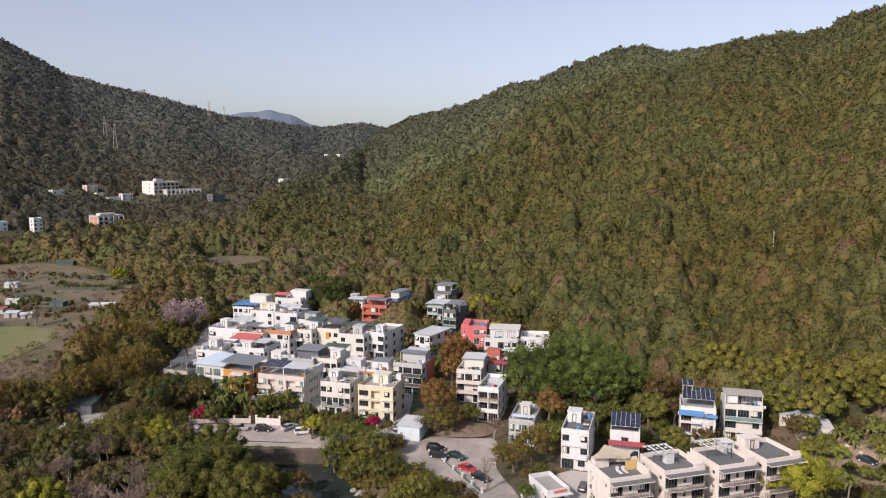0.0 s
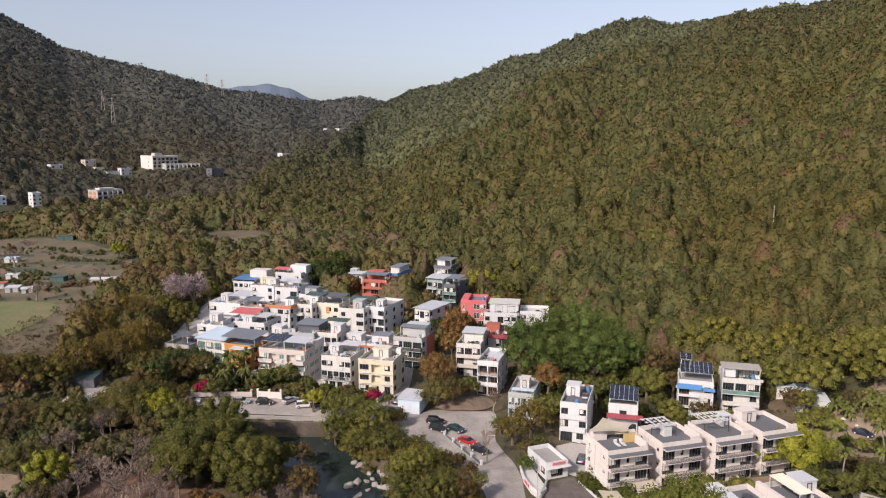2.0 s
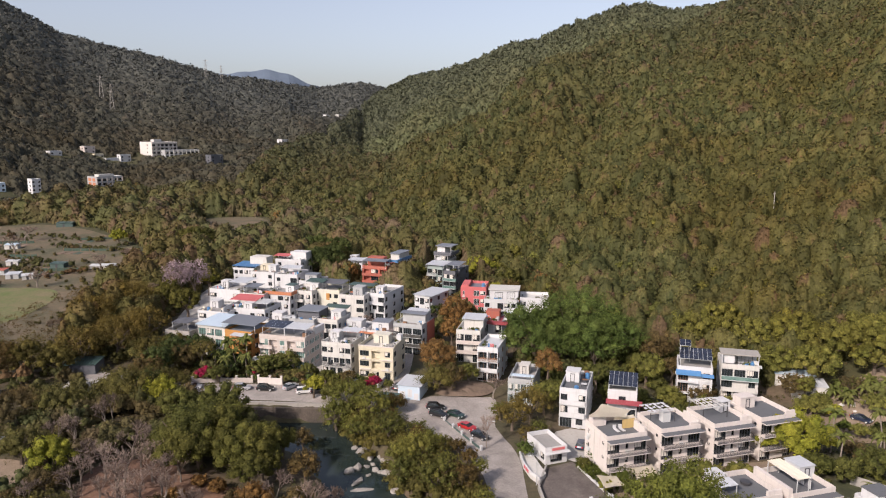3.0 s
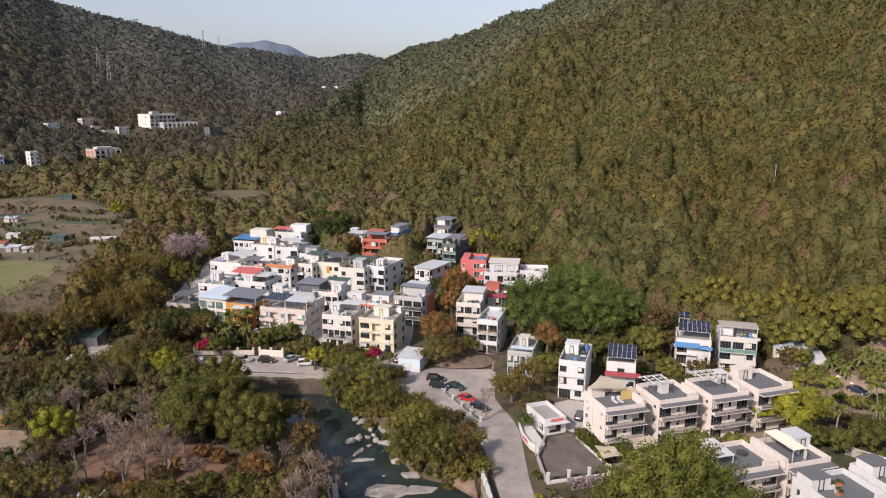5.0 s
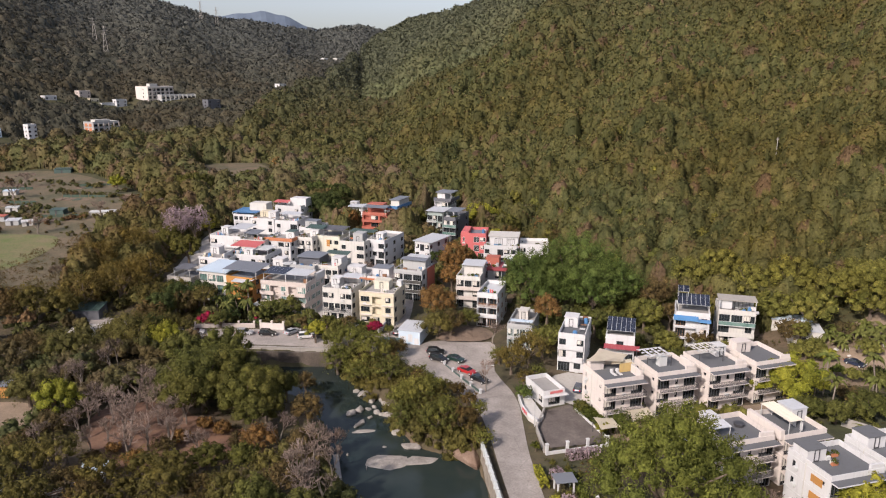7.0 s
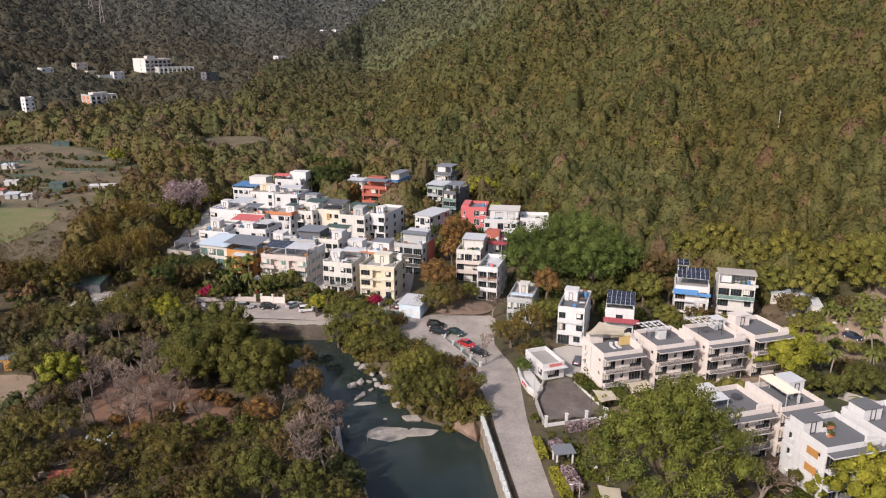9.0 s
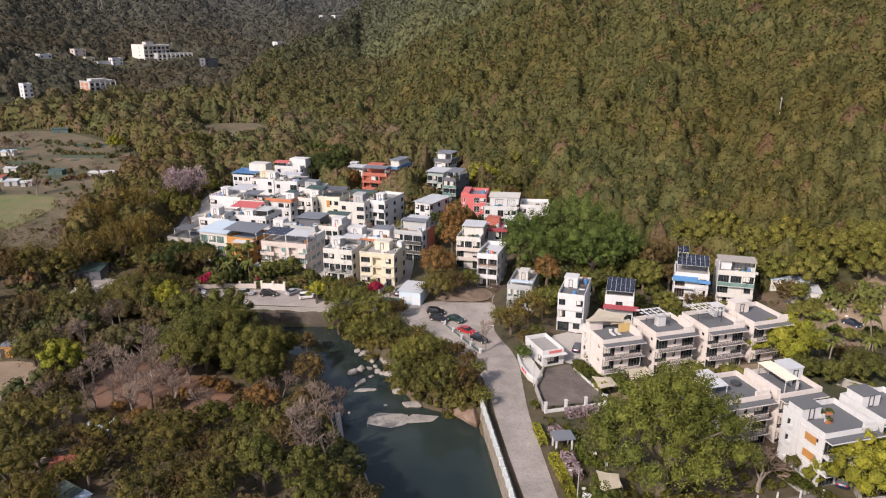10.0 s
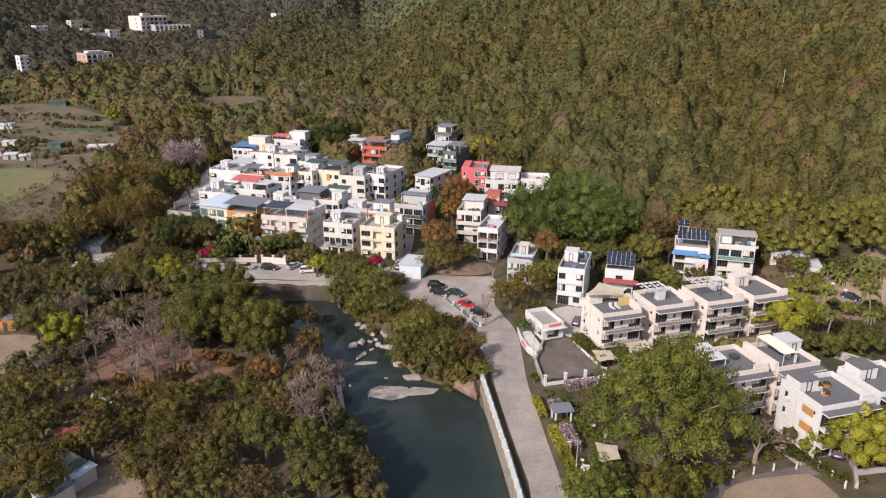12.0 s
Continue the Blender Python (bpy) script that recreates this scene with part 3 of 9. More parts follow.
def shared(key, make, material):
    if key not in SHARED:
        bm = bmesh.new()
        make(bm)
        me = bpy.data.meshes.new(key[0])
        bm.to_mesh(me)
        bm.free()
        me.materials.append(material)
        SHARED[key] = me
    return SHARED[key]


def lattice(bm, us, zs, y0, y1):
    """One connected grid of bars: every second cell, in both ways, is left open."""
    v = [[bm.verts.new((u, y0, z)) for z in zs] for u in us]
    for i in range(len(us) - 1):
        for j in range(len(zs) - 1):
            if not (i % 2 and j % 2):
                bm.faces.new([v[i][j], v[i + 1][j], v[i + 1][j + 1], v[i][j + 1]])
    r = bmesh.ops.extrude_face_region(bm, geom=bm.faces[:])
    bmesh.ops.translate(bm, verts=[g for g in r["geom"] if isinstance(g, bmesh.types.BMVert)], vec=(0, y1 - y0, 0))
    bmesh.ops.recalc_face_normals(bm, faces=bm.faces[:])


def window(parent, m, w, h, trim, glass, mullions=1, curtain=False):
    """A framed window: the frame is the mesh, its glass lies in it. x along the wall, y inward, foot at z 0."""
    w, h = round(w, 1), round(h, 1)

    def frame_mesh(bm):
        e = 0.09
        us = [-w / 2 - 0.03, -w / 2 + e]
        for k in range(mullions):
            u = -w / 2 + w * (k + 1) / (mullions + 1)
            us += [u - 0.035, u + 0.035]
        us += [w / 2 - e, w / 2 + 0.03]
        lattice(bm, us, [-0.05, e, h - e, h + 0.03], -0.04, 0.12)

    ob = part("window", shared(("window", w, h, mullions, trim.name), frame_mesh, trim), trim, parent, m=m)
    part("pane", shared(("pane", w, h, glass.name), lambda bm: box(bm, -w / 2 + 0.05, 0.07, 0.05, w / 2 - 0.05, 0.09, h - 0.05), glass), glass, ob)
    if curtain:
        part("curtain", shared(("curtain", w, h), lambda bm: box(bm, -w / 2 + 0.1, 0.03, h * 0.3, w * 0.1, 0.05, h - 0.1), M_CURTAIN), M_CURTAIN, ob)
    return ob


OPEN = {"A": (3.8, 2.25, 0.1, -1), "w": (1.5, 1.4, 0.85, 1), "W": (2.5, 1.45, 0.8, 2), "d": (1.6, 2.1, 0.12, 1), "D": (3.0, 2.2, 0.12, 3), "s": (0.6, 1.4, 0.8, 0), "v": (0.7, 0.6, 1.5, 0), "a": (2.4, 2.1, 0.15, -1), "T": (2.6, 1.9, 0.5, 3)}


def facade(bm, origin, du, dn, width, height, holes, deep=0.18):
    """One wall face with real openings: cells between the cut lines, with reveals."""
    us = sorted({0.0, width, *[h[0] for h in holes], *[h[0] + h[2] for h in holes]})
    zs = sorted({0.0, height, *[h[1] for h in holes], *[h[1] + h[3] for h in holes]})

    def at(u, z, k=0.0):
        return bm.verts.new((origin[0] + du[0] * u - dn[0] * k, origin[1] + du[1] * u - dn[1] * k, z))

    for u0, u1 in zip(us, us[1:]):
        for z0, z1 in zip(zs, zs[1:]):
            uc, zc = (u0 + u1) / 2, (z0 + z1) / 2
            if any(h[0] < uc < h[0] + h[2] and h[1] < zc < h[1] + h[3] for h in holes):
                continue
            bm.faces.new([at(u0, z0), at(u1, z0), at(u1, z1), at(u0, z1)])
    for u, z, w, h, k in holes:
        a, b = [(u, z), (u + w, z), (u + w, z + h), (u, z + h)], k
        for (p, q), (r, s) in zip(a, a[1:] + a[:1]):
            bm.faces.new([at(p, q), at(r, s), at(r, s, b), at(p, q, b)])
        if k > 0.5:
            bm.faces.new([at(p, q, b) for p, q in a])


FOOTPRINTS = []


def house(label, x, y, yaw, w, d, n, wall, zg=None, front=(), left=(), right=(), back=(), roof=None, trim=None, glass=None, storey=2.75,
          parapet=0.9, balconies=(), bands=True, name="house", curtains=0.3, group="village houses", seed=0, base=None):
    """A flat-roofed house. x, y: its front left corner; yaw: the front's bearing; patterns give the openings of each floor, ground first."""
    rng = random.Random(seed + int(x * 7 + y * 13))
    trim, glass, roof = trim or M_DARKMETAL, glass or M_GLASS, roof or M_DECK
    if zg is None:
        zg = float(ground_z(x, y, False)) - 0.1
    top = storey * n
    h = thing(name, label, "house", pose(x, y, zg, 0, 0, yaw), group)
    FOOTPRINTS.append([tuple((h.matrix_world @ Vector(q))[:2]) for q in ((-1, -2, 0), (w + 1, -2, 0), (w + 1, d + 1, 0), (-1, d + 1, 0))])
    bm = bmesh.new()
    faces = (((0, 0), (1, 0), (0, -1), w, front, 0), ((w, 0), (0, 1), (1, 0), d, right, 90), ((w, d), (-1, 0), (0, 1), w, back, 180), ((0, d), (0, -1), (-1, 0), d, left, 270))
    for o, du, dn, width, rows, turn in faces:
        holes = []
        for f, s in enumerate(rows):
            slot = width / max(1, len(s))
            for i, ch in enumerate(s):
                if ch not in OPEN:
                    continue
                ow, oh, sill, mull = OPEN[ch]
                ow = min(ow, slot * 0.88)
                u, z = (i + 0.5) * slot - ow / 2, f * storey + sill
                holes.append((u, z, ow, oh, 1.1 if mull < 0 else 0.2))
                if mull >= 0:
                    m = Matrix.Translation((o[0] + du[0] * (u + ow / 2) - dn[0] * 0.06, o[1] + du[1] * (u + ow / 2) - dn[1] * 0.06, z)) @ Matrix.Rotation(radians(turn), 4, "Z")
                    pane = window(h, m, ow, oh, trim, glass, mull, rng.random() < curtains)
                    if ch in "wWs" and turn != 180 and group != "far valley buildings":
                        part("window_ledge", shared(("window_ledge", round(ow, 1), wall.name), lambda bm: box(bm, -ow / 2 - 0.12, -0.14, -0.17, ow / 2 + 0.12, 0.05, -0.07), wall), wall, pane)
                        if rng.random() < 0.3:
                            part("air_conditioner", shared(("air_conditioner", 0.5), lambda bm: box(bm, -0.4, -0.42, -0.72, 0.4, -0.15, -0.2), M_WHITEMETAL), M_WHITEMETAL, pane)
        facade(bm, o, du, dn, width, top + parapet, holes)
    if parapet > 0:
        k = 0.16
        for a, b in (((k, k), (w - k, k)), ((w - k, k), (w - k, d - k)), ((w - k, d - k), (k, d - k)), ((k, d - k), (k, k))):
            bm.faces.new([bm.verts.new((*b, top)), bm.verts.new((*a, top)), bm.verts.new((*a, top + parapet)), bm.verts.new((*b, top + parapet))])
        ring = [(0, 0), (w, 0), (w, d), (0, d)]
        inn = [(k, k), (w - k, k), (w - k, d - k), (k, d - k)]
        for i in range(4):
            j = (i + 1) % 4
            bm.faces.new([bm.verts.new((*p, top + parapet)) for p in (ring[i], ring[j], inn[j], inn[i])])
    bmesh.ops.remove_doubles(bm, verts=bm.verts[:], dist=0.001)
    part("wall", bm, wall, h)
    boxes("roof", [(0.17, 0.17, top - 0.12, w - 0.17, d - 0.17, top)], roof, h)
    boxes("footing", [(0.03, 0.03, -3.0, w - 0.03, d - 0.03, 0.0)], base or M_CONCRETE, h)
    if bands:
        for f in range(1, n + 1):
            z = storey * f - 0.1
            boxes("floor_band", [(-0.07, -0.07, z, w + 0.07, 0.0, z + 0.16), (-0.07, d, z, w + 0.07, d + 0.07, z + 0.16), (-0.07, 0, z, 0.0, d, z + 0.16), (w, 0, z, w + 0.07, d, z + 0.16)], wall, h)
    for spec in balconies:
        balcony(h, w, d, storey, *spec)
    h["top"] = top
    return h


def balcony(h, w, d, storey, side, floor, u0, u1, dep, rail, slab_mat, rail_mat=None):
    """A balcony: slab and railing. side: f, l or r; u0, u1 along the side."""
    z = storey * floor
    b = boxes("balcony", [(u0, -dep, z - 0.14, u1, -0.005, z + 0.02)], slab_mat, h)
    if side != "f":
        b.matrix_local = (pose(w, 0, 0, 0, 0, 90) if side == "r" else pose(0, d, 0, 0, 0, -90))
    t, hh = (0.1, 0.95) if rail == "solid" else (0.05, 1.0)
    rail_mat = rail_mat or slab_mat
    if rail == "bars":
        bm = bmesh.new()
        k = max(2, int((u1 - u0) / 0.16))
        us = []
        for i in range(k + 1):
            u = u0 + (u1 - u0 - 0.05) * i / k
            us += [u, u + 0.05]
        lattice(bm, us, [z + 0.05, z + 0.1, z + hh - 0.06, z + hh], -dep, -dep + 0.04)
        part("railing", bm, rail_mat, b)
        for u in (u0, u1 - 0.05):
            boxes("side_rail", [(u, -dep + 0.05, z + hh - 0.06, u + 0.05, -0.01, z + hh)], rail_mat, b)
        return b
    top = z + (hh if rail == "solid" else hh - 0.06)
    boxes("railing", [(u0, -dep, z + 0.02, u1, -dep + t, top)], M_GREENGLASS if rail == "glass" else M_DARKGLASS if rail == "smoked" else rail_mat, b)
    for u in (u0, u1 - t):
        boxes("side_railing", [(u, -dep + t, z + 0.02, u + t, -0.01, top)], M_GREENGLASS if rail == "glass" else M_DARKGLASS if rail == "smoked" else rail_mat, b)
    if rail in ("glass", "smoked"):
        boxes("handrail", [(u0, -dep, top, u1, -dep + t, z + hh)], rail_mat, b)
    return b


def stair_room(h, u, v, w, d, ht, material, roof=None, door=True):
    z = h["top"]
    s = boxes("stair_room", [(u, v, z + 0.004, u + w, v + d, z + ht)], material, h)
    boxes("stair_room_roof", [(u - 0.12, v - 0.12, z + ht, u + w + 0.12, v + d + 0.12, z + ht + 0.14)], roof or material, s)
    if door:
        window(s, Matrix.Translation((u + w * 0.5, v - 0.06, z + 0.1)), 0.9, 1.9, M_DARKMETAL, M_GLASS, 0)
    return s


def ribbed(bm, u0, v0, u1, v1, z0, z1, step=0.8):
    """A ribbed metal sheet, one piece, 7 cm thick; z0 at its front edge, z1 at its back."""
    k = max(3, int((u1 - u0) / step))
    us = []
    for i in range(k):
        a = u0 + (u1 - u0) * i / k
        us += [(a, 0.05), (a + 0.07, 0.05), (a + 0.09, 0.0), (a + (u1 - u0) / k - 0.02, 0.0)]
    us.append((u1, 0.05))
    rows = [[bm.verts.new((u, v, z + 0.06 + e)) for u, e in us] for v, z in ((v0, z0), (v1, z1))]
    low = [[bm.verts.new((u, v, z)) for u, e in us] for v, z in ((v0, z0), (v1, z1))]
    n = len(us)
    for i in range(n - 1):
        bm.faces.new([rows[0][i], rows[0][i + 1], rows[1][i + 1], rows[1][i]])
        bm.faces.new([low[0][i], low[1][i], low[1][i + 1], low[0][i + 1]])
        bm.faces.new([low[0][i], low[0][i + 1], rows[0][i + 1], rows[0][i]])
        bm.faces.new([rows[1][i], rows[1][i + 1], low[1][i + 1], low[1][i]])
    bm.faces.new([low[0][0], rows[0][0], rows[1][0], low[1][0]])
    bm.faces.new([rows[0][-1], low[0][-1], low[1][-1], rows[1][-1]])


def canopy(h, u0, v0, u1, v1, z, material, rise=0.0, posts=True, ribs=True, name="canopy"):
    """A light roof on posts above the deck; rise lifts its back edge."""
    z0 = h["top"]
    bm = bmesh.new()
    ribbed(bm, u0, v0, u1, v1, z, z + rise, 0.8 if ribs else 5.0)
    c = part(name, bm, material, h)
    if posts:
        for u, v, r in ((u0 + 0.1, v0 + 0.1, 0), (u1 - 0.2, v0 + 0.1, 0), (u0 + 0.1, v1 - 0.2, rise), (u1 - 0.2, v1 - 0.2, rise)):
            boxes("post", [(u, v, z0, u + 0.1, v + 0.1, z + r)], M_WHITEMETAL, c)
    return c


def solar_array(h, u0, v0, u1, v1, z, rise, nu, nv):
    """A tilted rack of solar panels, each panel a piece of its own."""
    sl = math.atan2(rise, v1 - v0)
    ln = math.hypot(rise, v1 - v0)
    rack = boxes("solar_rack", [(0, 0, -0.1, u1 - u0, ln, -0.04)], M_WHITEMETAL, h, m=Matrix.Translation((u0, v0, z)) @ Matrix.Rotation(sl, 4, "X"))
    pw, pl = (u1 - u0) / nu, ln / nv
    me = shared(("solar_panel", round(pw, 2), round(pl, 2)), lambda bm: box(bm, 0.04, 0.04, -0.04, pw - 0.04, pl - 0.04, 0.0), M_SOLAR)
    for i in range(nu):
        for j in range(nv):
            part("solar_panel", me, M_SOLAR, rack, m=Matrix.Translation((i * pw, j * pl, 0)))
    for u in (0.15, u1 - u0 - 0.25):
        boxes("rack_leg", [(u0 + u, v1 - 0.2, h["top"], u0 + u + 0.1, v1 - 0.1, z + rise - 0.15)], M_WHITEMETAL, rack, m=(Matrix.Translation((u0, v0, z)) @ Matrix.Rotation(sl, 4, "X")).inverted())
        boxes("rack_leg", [(u0 + u, v0 + 0.1, h["top"], u0 + u + 0.1, v0 + 0.2, z)], M_WHITEMETAL, rack, m=(Matrix.Translation((u0, v0, z)) @ Matrix.Rotation(sl, 4, "X")).inverted())
    return rack


def clutter(h, u0, v0, u1, v1, seed, count=5):
    """Roof things: tanks, air-conditioners, planters, each a part of its house."""
    rng = random.Random(seed)
    z = h["top"]
    for _ in range(count):
        u, v, k = rng.uniform(u0, u1), rng.uniform(v0, v1), rng.random()
        if k < 0.4:
            boxes("air_conditioner", [(u, v, z, u + 0.8, v + 0.35, z + 0.65)], M_WHITEMETAL, h, bevel=0.03)
        elif k < 0.65:
            bm = bmesh.new()
            bmesh.ops.create_cone(bm, cap_ends=True, segments=12, radius1=0.5, radius2=0.45, depth=1.0, matrix=Matrix.Translation((u, v, z + 0.5)))
            part("water_tank", bm, rng.choice((M_WHITEMETAL, M_BLUE, M_GREY)), h)
        else:
            p = boxes("planter", [(u, v, z, u + 1.1, v + 0.4, z + 0.4)], M_TERRACOTTA, h)
            r2 = np.random.default_rng(seed + int(u * 10))
            c, nr = crown_shape(r2, 60, 3, 0.6, 0.4, 1)
            vv, ff = leaf_cards(r2, c + (u + 0.5, v + 0.2, z + 0.65), nr, 0.16)
            mesh_object("shrub", vv, ff, M_HEDGE, p)


def roof_life(h, w, d, seed, count=9):
    """What stands along the walls of a lived-in roof: cooling units, tanks, pots, pipes, seats, a dish and a drying line."""
    rng = random.Random(seed)
    z = h["top"]
    for k in range(count):
        edge, f = rng.randrange(3), rng.random()
        u, v = ((0.5 + f * (w - 2.0), rng.uniform(0.35, 1.2)), (rng.uniform(0.3, 1.0), 0.5 + f * (d - 2.0)), (w - rng.uniform(1.4, 1.9), 0.5 + f * (d - 2.0)))[edge]
        what = rng.random()
        if what < 0.26:
            ob = boxes("air_conditioner", [(u, v, z + 0.08, u + 0.85, v + 0.36, z + 0.75)], M_WHITEMETAL, h, bevel=0.03)
            boxes("grille", [(u + 0.12, v - 0.012, z + 0.18, u + 0.6, v - 0.002, z + 0.66)], M_DARKMETAL, ob)
        elif what < 0.52:
            p = boxes("planter", [(u, v, z, u + 0.9, v + 0.4, z + 0.42)], rng.choice((M_TERRACOTTA, M_STONE, M_DARKGREY)), h, bevel=0.03)
            r2 = np.random.default_rng(seed * 31 + k)
            c, nr = crown_shape(r2, 70, 4, 0.62, 0.5, 1)
            vv, ff = leaf_cards(r2, c + (u + 0.45, v + 0.2, z + 0.75), nr, 0.15)
            mesh_object("shrub", vv, ff, rng.choice((M_HEDGE, M_OLIVE)), p)
        elif what < 0.64:
            bm = bmesh.new()
            bmesh.ops.create_cone(bm, cap_ends=True, segments=14, radius1=0.55, radius2=0.5, depth=1.1, matrix=Matrix.Translation((u + 0.5, v + 0.5, z + 0.55)))
            bmesh.ops.create_cone(bm, cap_ends=True, segments=14, radius1=0.5, radius2=0.15, depth=0.22, matrix=Matrix.Translation((u + 0.5, v + 0.5, z + 1.21)))
            part("water_tank", bm, rng.choice((M_WHITEMETAL, M_GREY, M_BLUE)), h)
        elif what < 0.74:
            t = boxes("roof_table", [(u, v, z + 0.68, u + 1.2, v + 0.8, z + 0.74)], rng.choice((M_TIMBER, M_WHITE)), h)
            for a, b in ((u + 0.05, v + 0.05), (u + 1.07, v + 0.05), (u + 0.05, v + 0.67), (u + 1.07, v + 0.67)):
                boxes("leg", [(a, b, z, a + 0.08, b + 0.08, z + 0.68)], M_DARKMETAL, t)
        elif what < 0.84:
            boxes("storage_box", [(u, v, z, u + 1.1, v + 0.7, z + rng.uniform(0.7, 1.6))], rng.choice((M_GREY, M_TEAL, M_METALROOF, M_TIMBER)), h, bevel=0.03)
        elif what < 0.92:
            boxes("pipe", [(u, v, z + 0.05, u + 0.1, min(d - 0.4, v + 3.0), z + 0.15)], M_GREY, h)
        else:
            line = boxes("drying_rack", [(u, v, z + 1.62, u + 1.8, v + 0.05, z + 1.67)], M_WHITEMETAL, h)
            for a in (u, u + 1.75):
                boxes("post", [(a, v, z, a + 0.05, v + 0.05, z + 1.62)], M_WHITEMETAL, line)
            for a in (0.15, 0.7, 1.2):
                boxes("laundry", [(u + a, v + 0.015, z + 0.7, u + a + 0.42, v + 0.035, z + 1.6)], rng.choice((M_WHITE, M_BLUE, M_CURTAIN, M_RED)), line)


def rooftop_rail(h, w, d, material):
    """A thin metal railing on top of the front and side parapets."""
    z = h["top"] + 0.9
    r = boxes("roof_rail", [(0.05, 0.05, z + 0.42, w - 0.05, 0.1, z + 0.47)], material, h)
    n = max(3, int(w / 1.2))
    for i in range(n + 1):
        u = 0.05 + (w - 0.15) * i / n
        boxes("rail_post", [(u, 0.05, z, u + 0.05, 0.1, z + 0.42)], material, r)


# ---- houses ----
# lower village, along the road by the river
ye = house("pale yellow three-storey rendered house with dark windows", -21.9, 175.7, -15.5, 9.5, 9.5, 3, M_YELLOW, front=("Wdd", "Waw", "Waw"), right=("w.w", "w.w", "w.w"), roof=M_DECKPALE, zg=1.1)
stair_room(ye, 2.2, 5.2, 4.2, 3.0, 2.3, M_LEMON)
boxes("water_tank_room", [(8.0, 6.8, ye["top"], 9.3, 8.4, ye["top"] + 2.2)], M_WHITE, ye)
boxes("cornice", [(-0.12, -0.12, 9.0, 9.85, 0.0, 9.2)], M_CREAM, ye)
for k in (2.65, 5.4):
    boxes("window_ledge", [(0.4, -0.45, k + 0.1, 3.3, -0.02, k + 0.25)], M_CREAM, ye)
    boxes("window_ledge", [(6.3, -0.45, k + 0.1, 9.2, -0.02, k + 0.25)], M_CREAM, ye)
cw = house("off-white house with dark framed windows and a cluttered roof terrace", -32.0, 178.5, -16.5, 8.3, 9.5, 3, M_OFFWHITE, front=("wdw.", "wdwdw", "ww.ww"), right=("w.w", "w.w", "w.w"), roof=M_DECKPALE, balconies=[("f", 1, 0.1, 8.2, 0.7, "bars", M_OFFWHITE, M_DARKMETAL)], zg=1.2)
stair_room(cw, 0.4, 4.5, 2.6, 3.0, 2.2, M_WHITE)
canopy(cw, 3.0, 5.5, 8.2, 9.3, 10.6, M_METALROOF, 0.2)
clutter(cw, 1, 0.6, 7.5, 4.5, 3, 9)
ap = house("pinkish-grey tiled block of flats with green glazed balconies", -49.9, 184.4, -16.0, 13.6, 11.7, 3, M_PINKISH, front=("DwwD", "Taw.T", "TawaT"), right=("wWWw", "wWWw", "wWWw"), glass=M_GREENGLASS, roof=M_DECKPALE, trim=M_WHITEMETAL, balconies=[("f", 1, 0.1, 4.2, 0.9, "solid", M_PINKISH, None), ("f", 2, 0.1, 4.2, 0.9, "solid", M_PINKISH, None), ("f", 1, 9.6, 13.6, 0.9, "solid", M_PINKISH, None), ("f", 2, 9.6, 13.6, 0.9, "solid", M_PINKISH, None)], zg=1.5)
canopy(ap, 7.4, 0.2, 14.0, 5.8, 11.2, M_METALROOF, 0.2)
solar_array(ap, 0.2, 1.0, 7.2, 6.6, 10.9, 0.5, 5, 3)
boxes("porch_roof", [(-1.5, -3.2, 2.6, 4.0, -0.1, 2.75)], M_WHITEMETAL, ap)
boxes("parapet_wall", [(13.0, 6.2, ap["top"], 13.9, 11.5, ap["top"] + 1.9)], M_WHITE, ap)
og = house("orange rendered house with a grey metal roof over its terrace", -60.8, 189.4, -20.0, 8.6, 9.5, 3, M_ORANGE, front=("AA", "AA", ".A"), right=("ww", "ww", "ww"), roof=M_SLATEROOF, balconies=[("f", 1, 0.3, 8.4, 1.2, "solid", M_ORANGE, None), ("f", 2, 3.0, 8.4, 1.6, "bars", M_ORANGE, M_DARKMETAL)], zg=1.7, parapet=0.5)
canopy(og, 3.2, -2.2, 9.0, 0.6, 7.9, M_METALROOF, 0.35, posts=False)
for k in (3.4, 8.2):
    boxes("terrace_post", [(k, -1.5, 5.5, k + 0.25, -1.25, 7.9)], M_ORANGE, og)
canopy(og, -1.5, 0.6, 9.5, 8.0, 10.3, M_SLATEROOF, 0.7)
bw = house("white house with a pale blue metal roof", -69.8, 193.7, -20.0, 8.5, 11.0, 3, M_OFFWHITE, front=("wDw", "DaD", "TTT"), right=("ww", "ww", "ww"), roof=M_PALEBLUE, glass=M_GREENGLASS, zg=1.9, parapet=0.4)
canopy(bw, -0.6, -0.6, 9.6, 10.5, 8.9, M_PALEBLUE, 0.6)
boxes("corner_pier", [(8.3, -0.1, 0, 9.9, 0.8, 8.4)], M_CREAM, bw)
rd = house("grey house with curved iron balconies under tall trees", -80.2, 196.2, -18.0, 8.3, 9.0, 2, M_STONE, front=("DD", "AA"), right=("ww", "ww"), roof=M_DECK, balconies=[("f", 1, 0.5, 8.5, 1.4, "bars", M_GREY, M_DARKMETAL)], zg=2.1)
canopy(rd, 0.4, 2.5, 6.0, 7.5, 7.9, M_DARKGREY, 0.3)
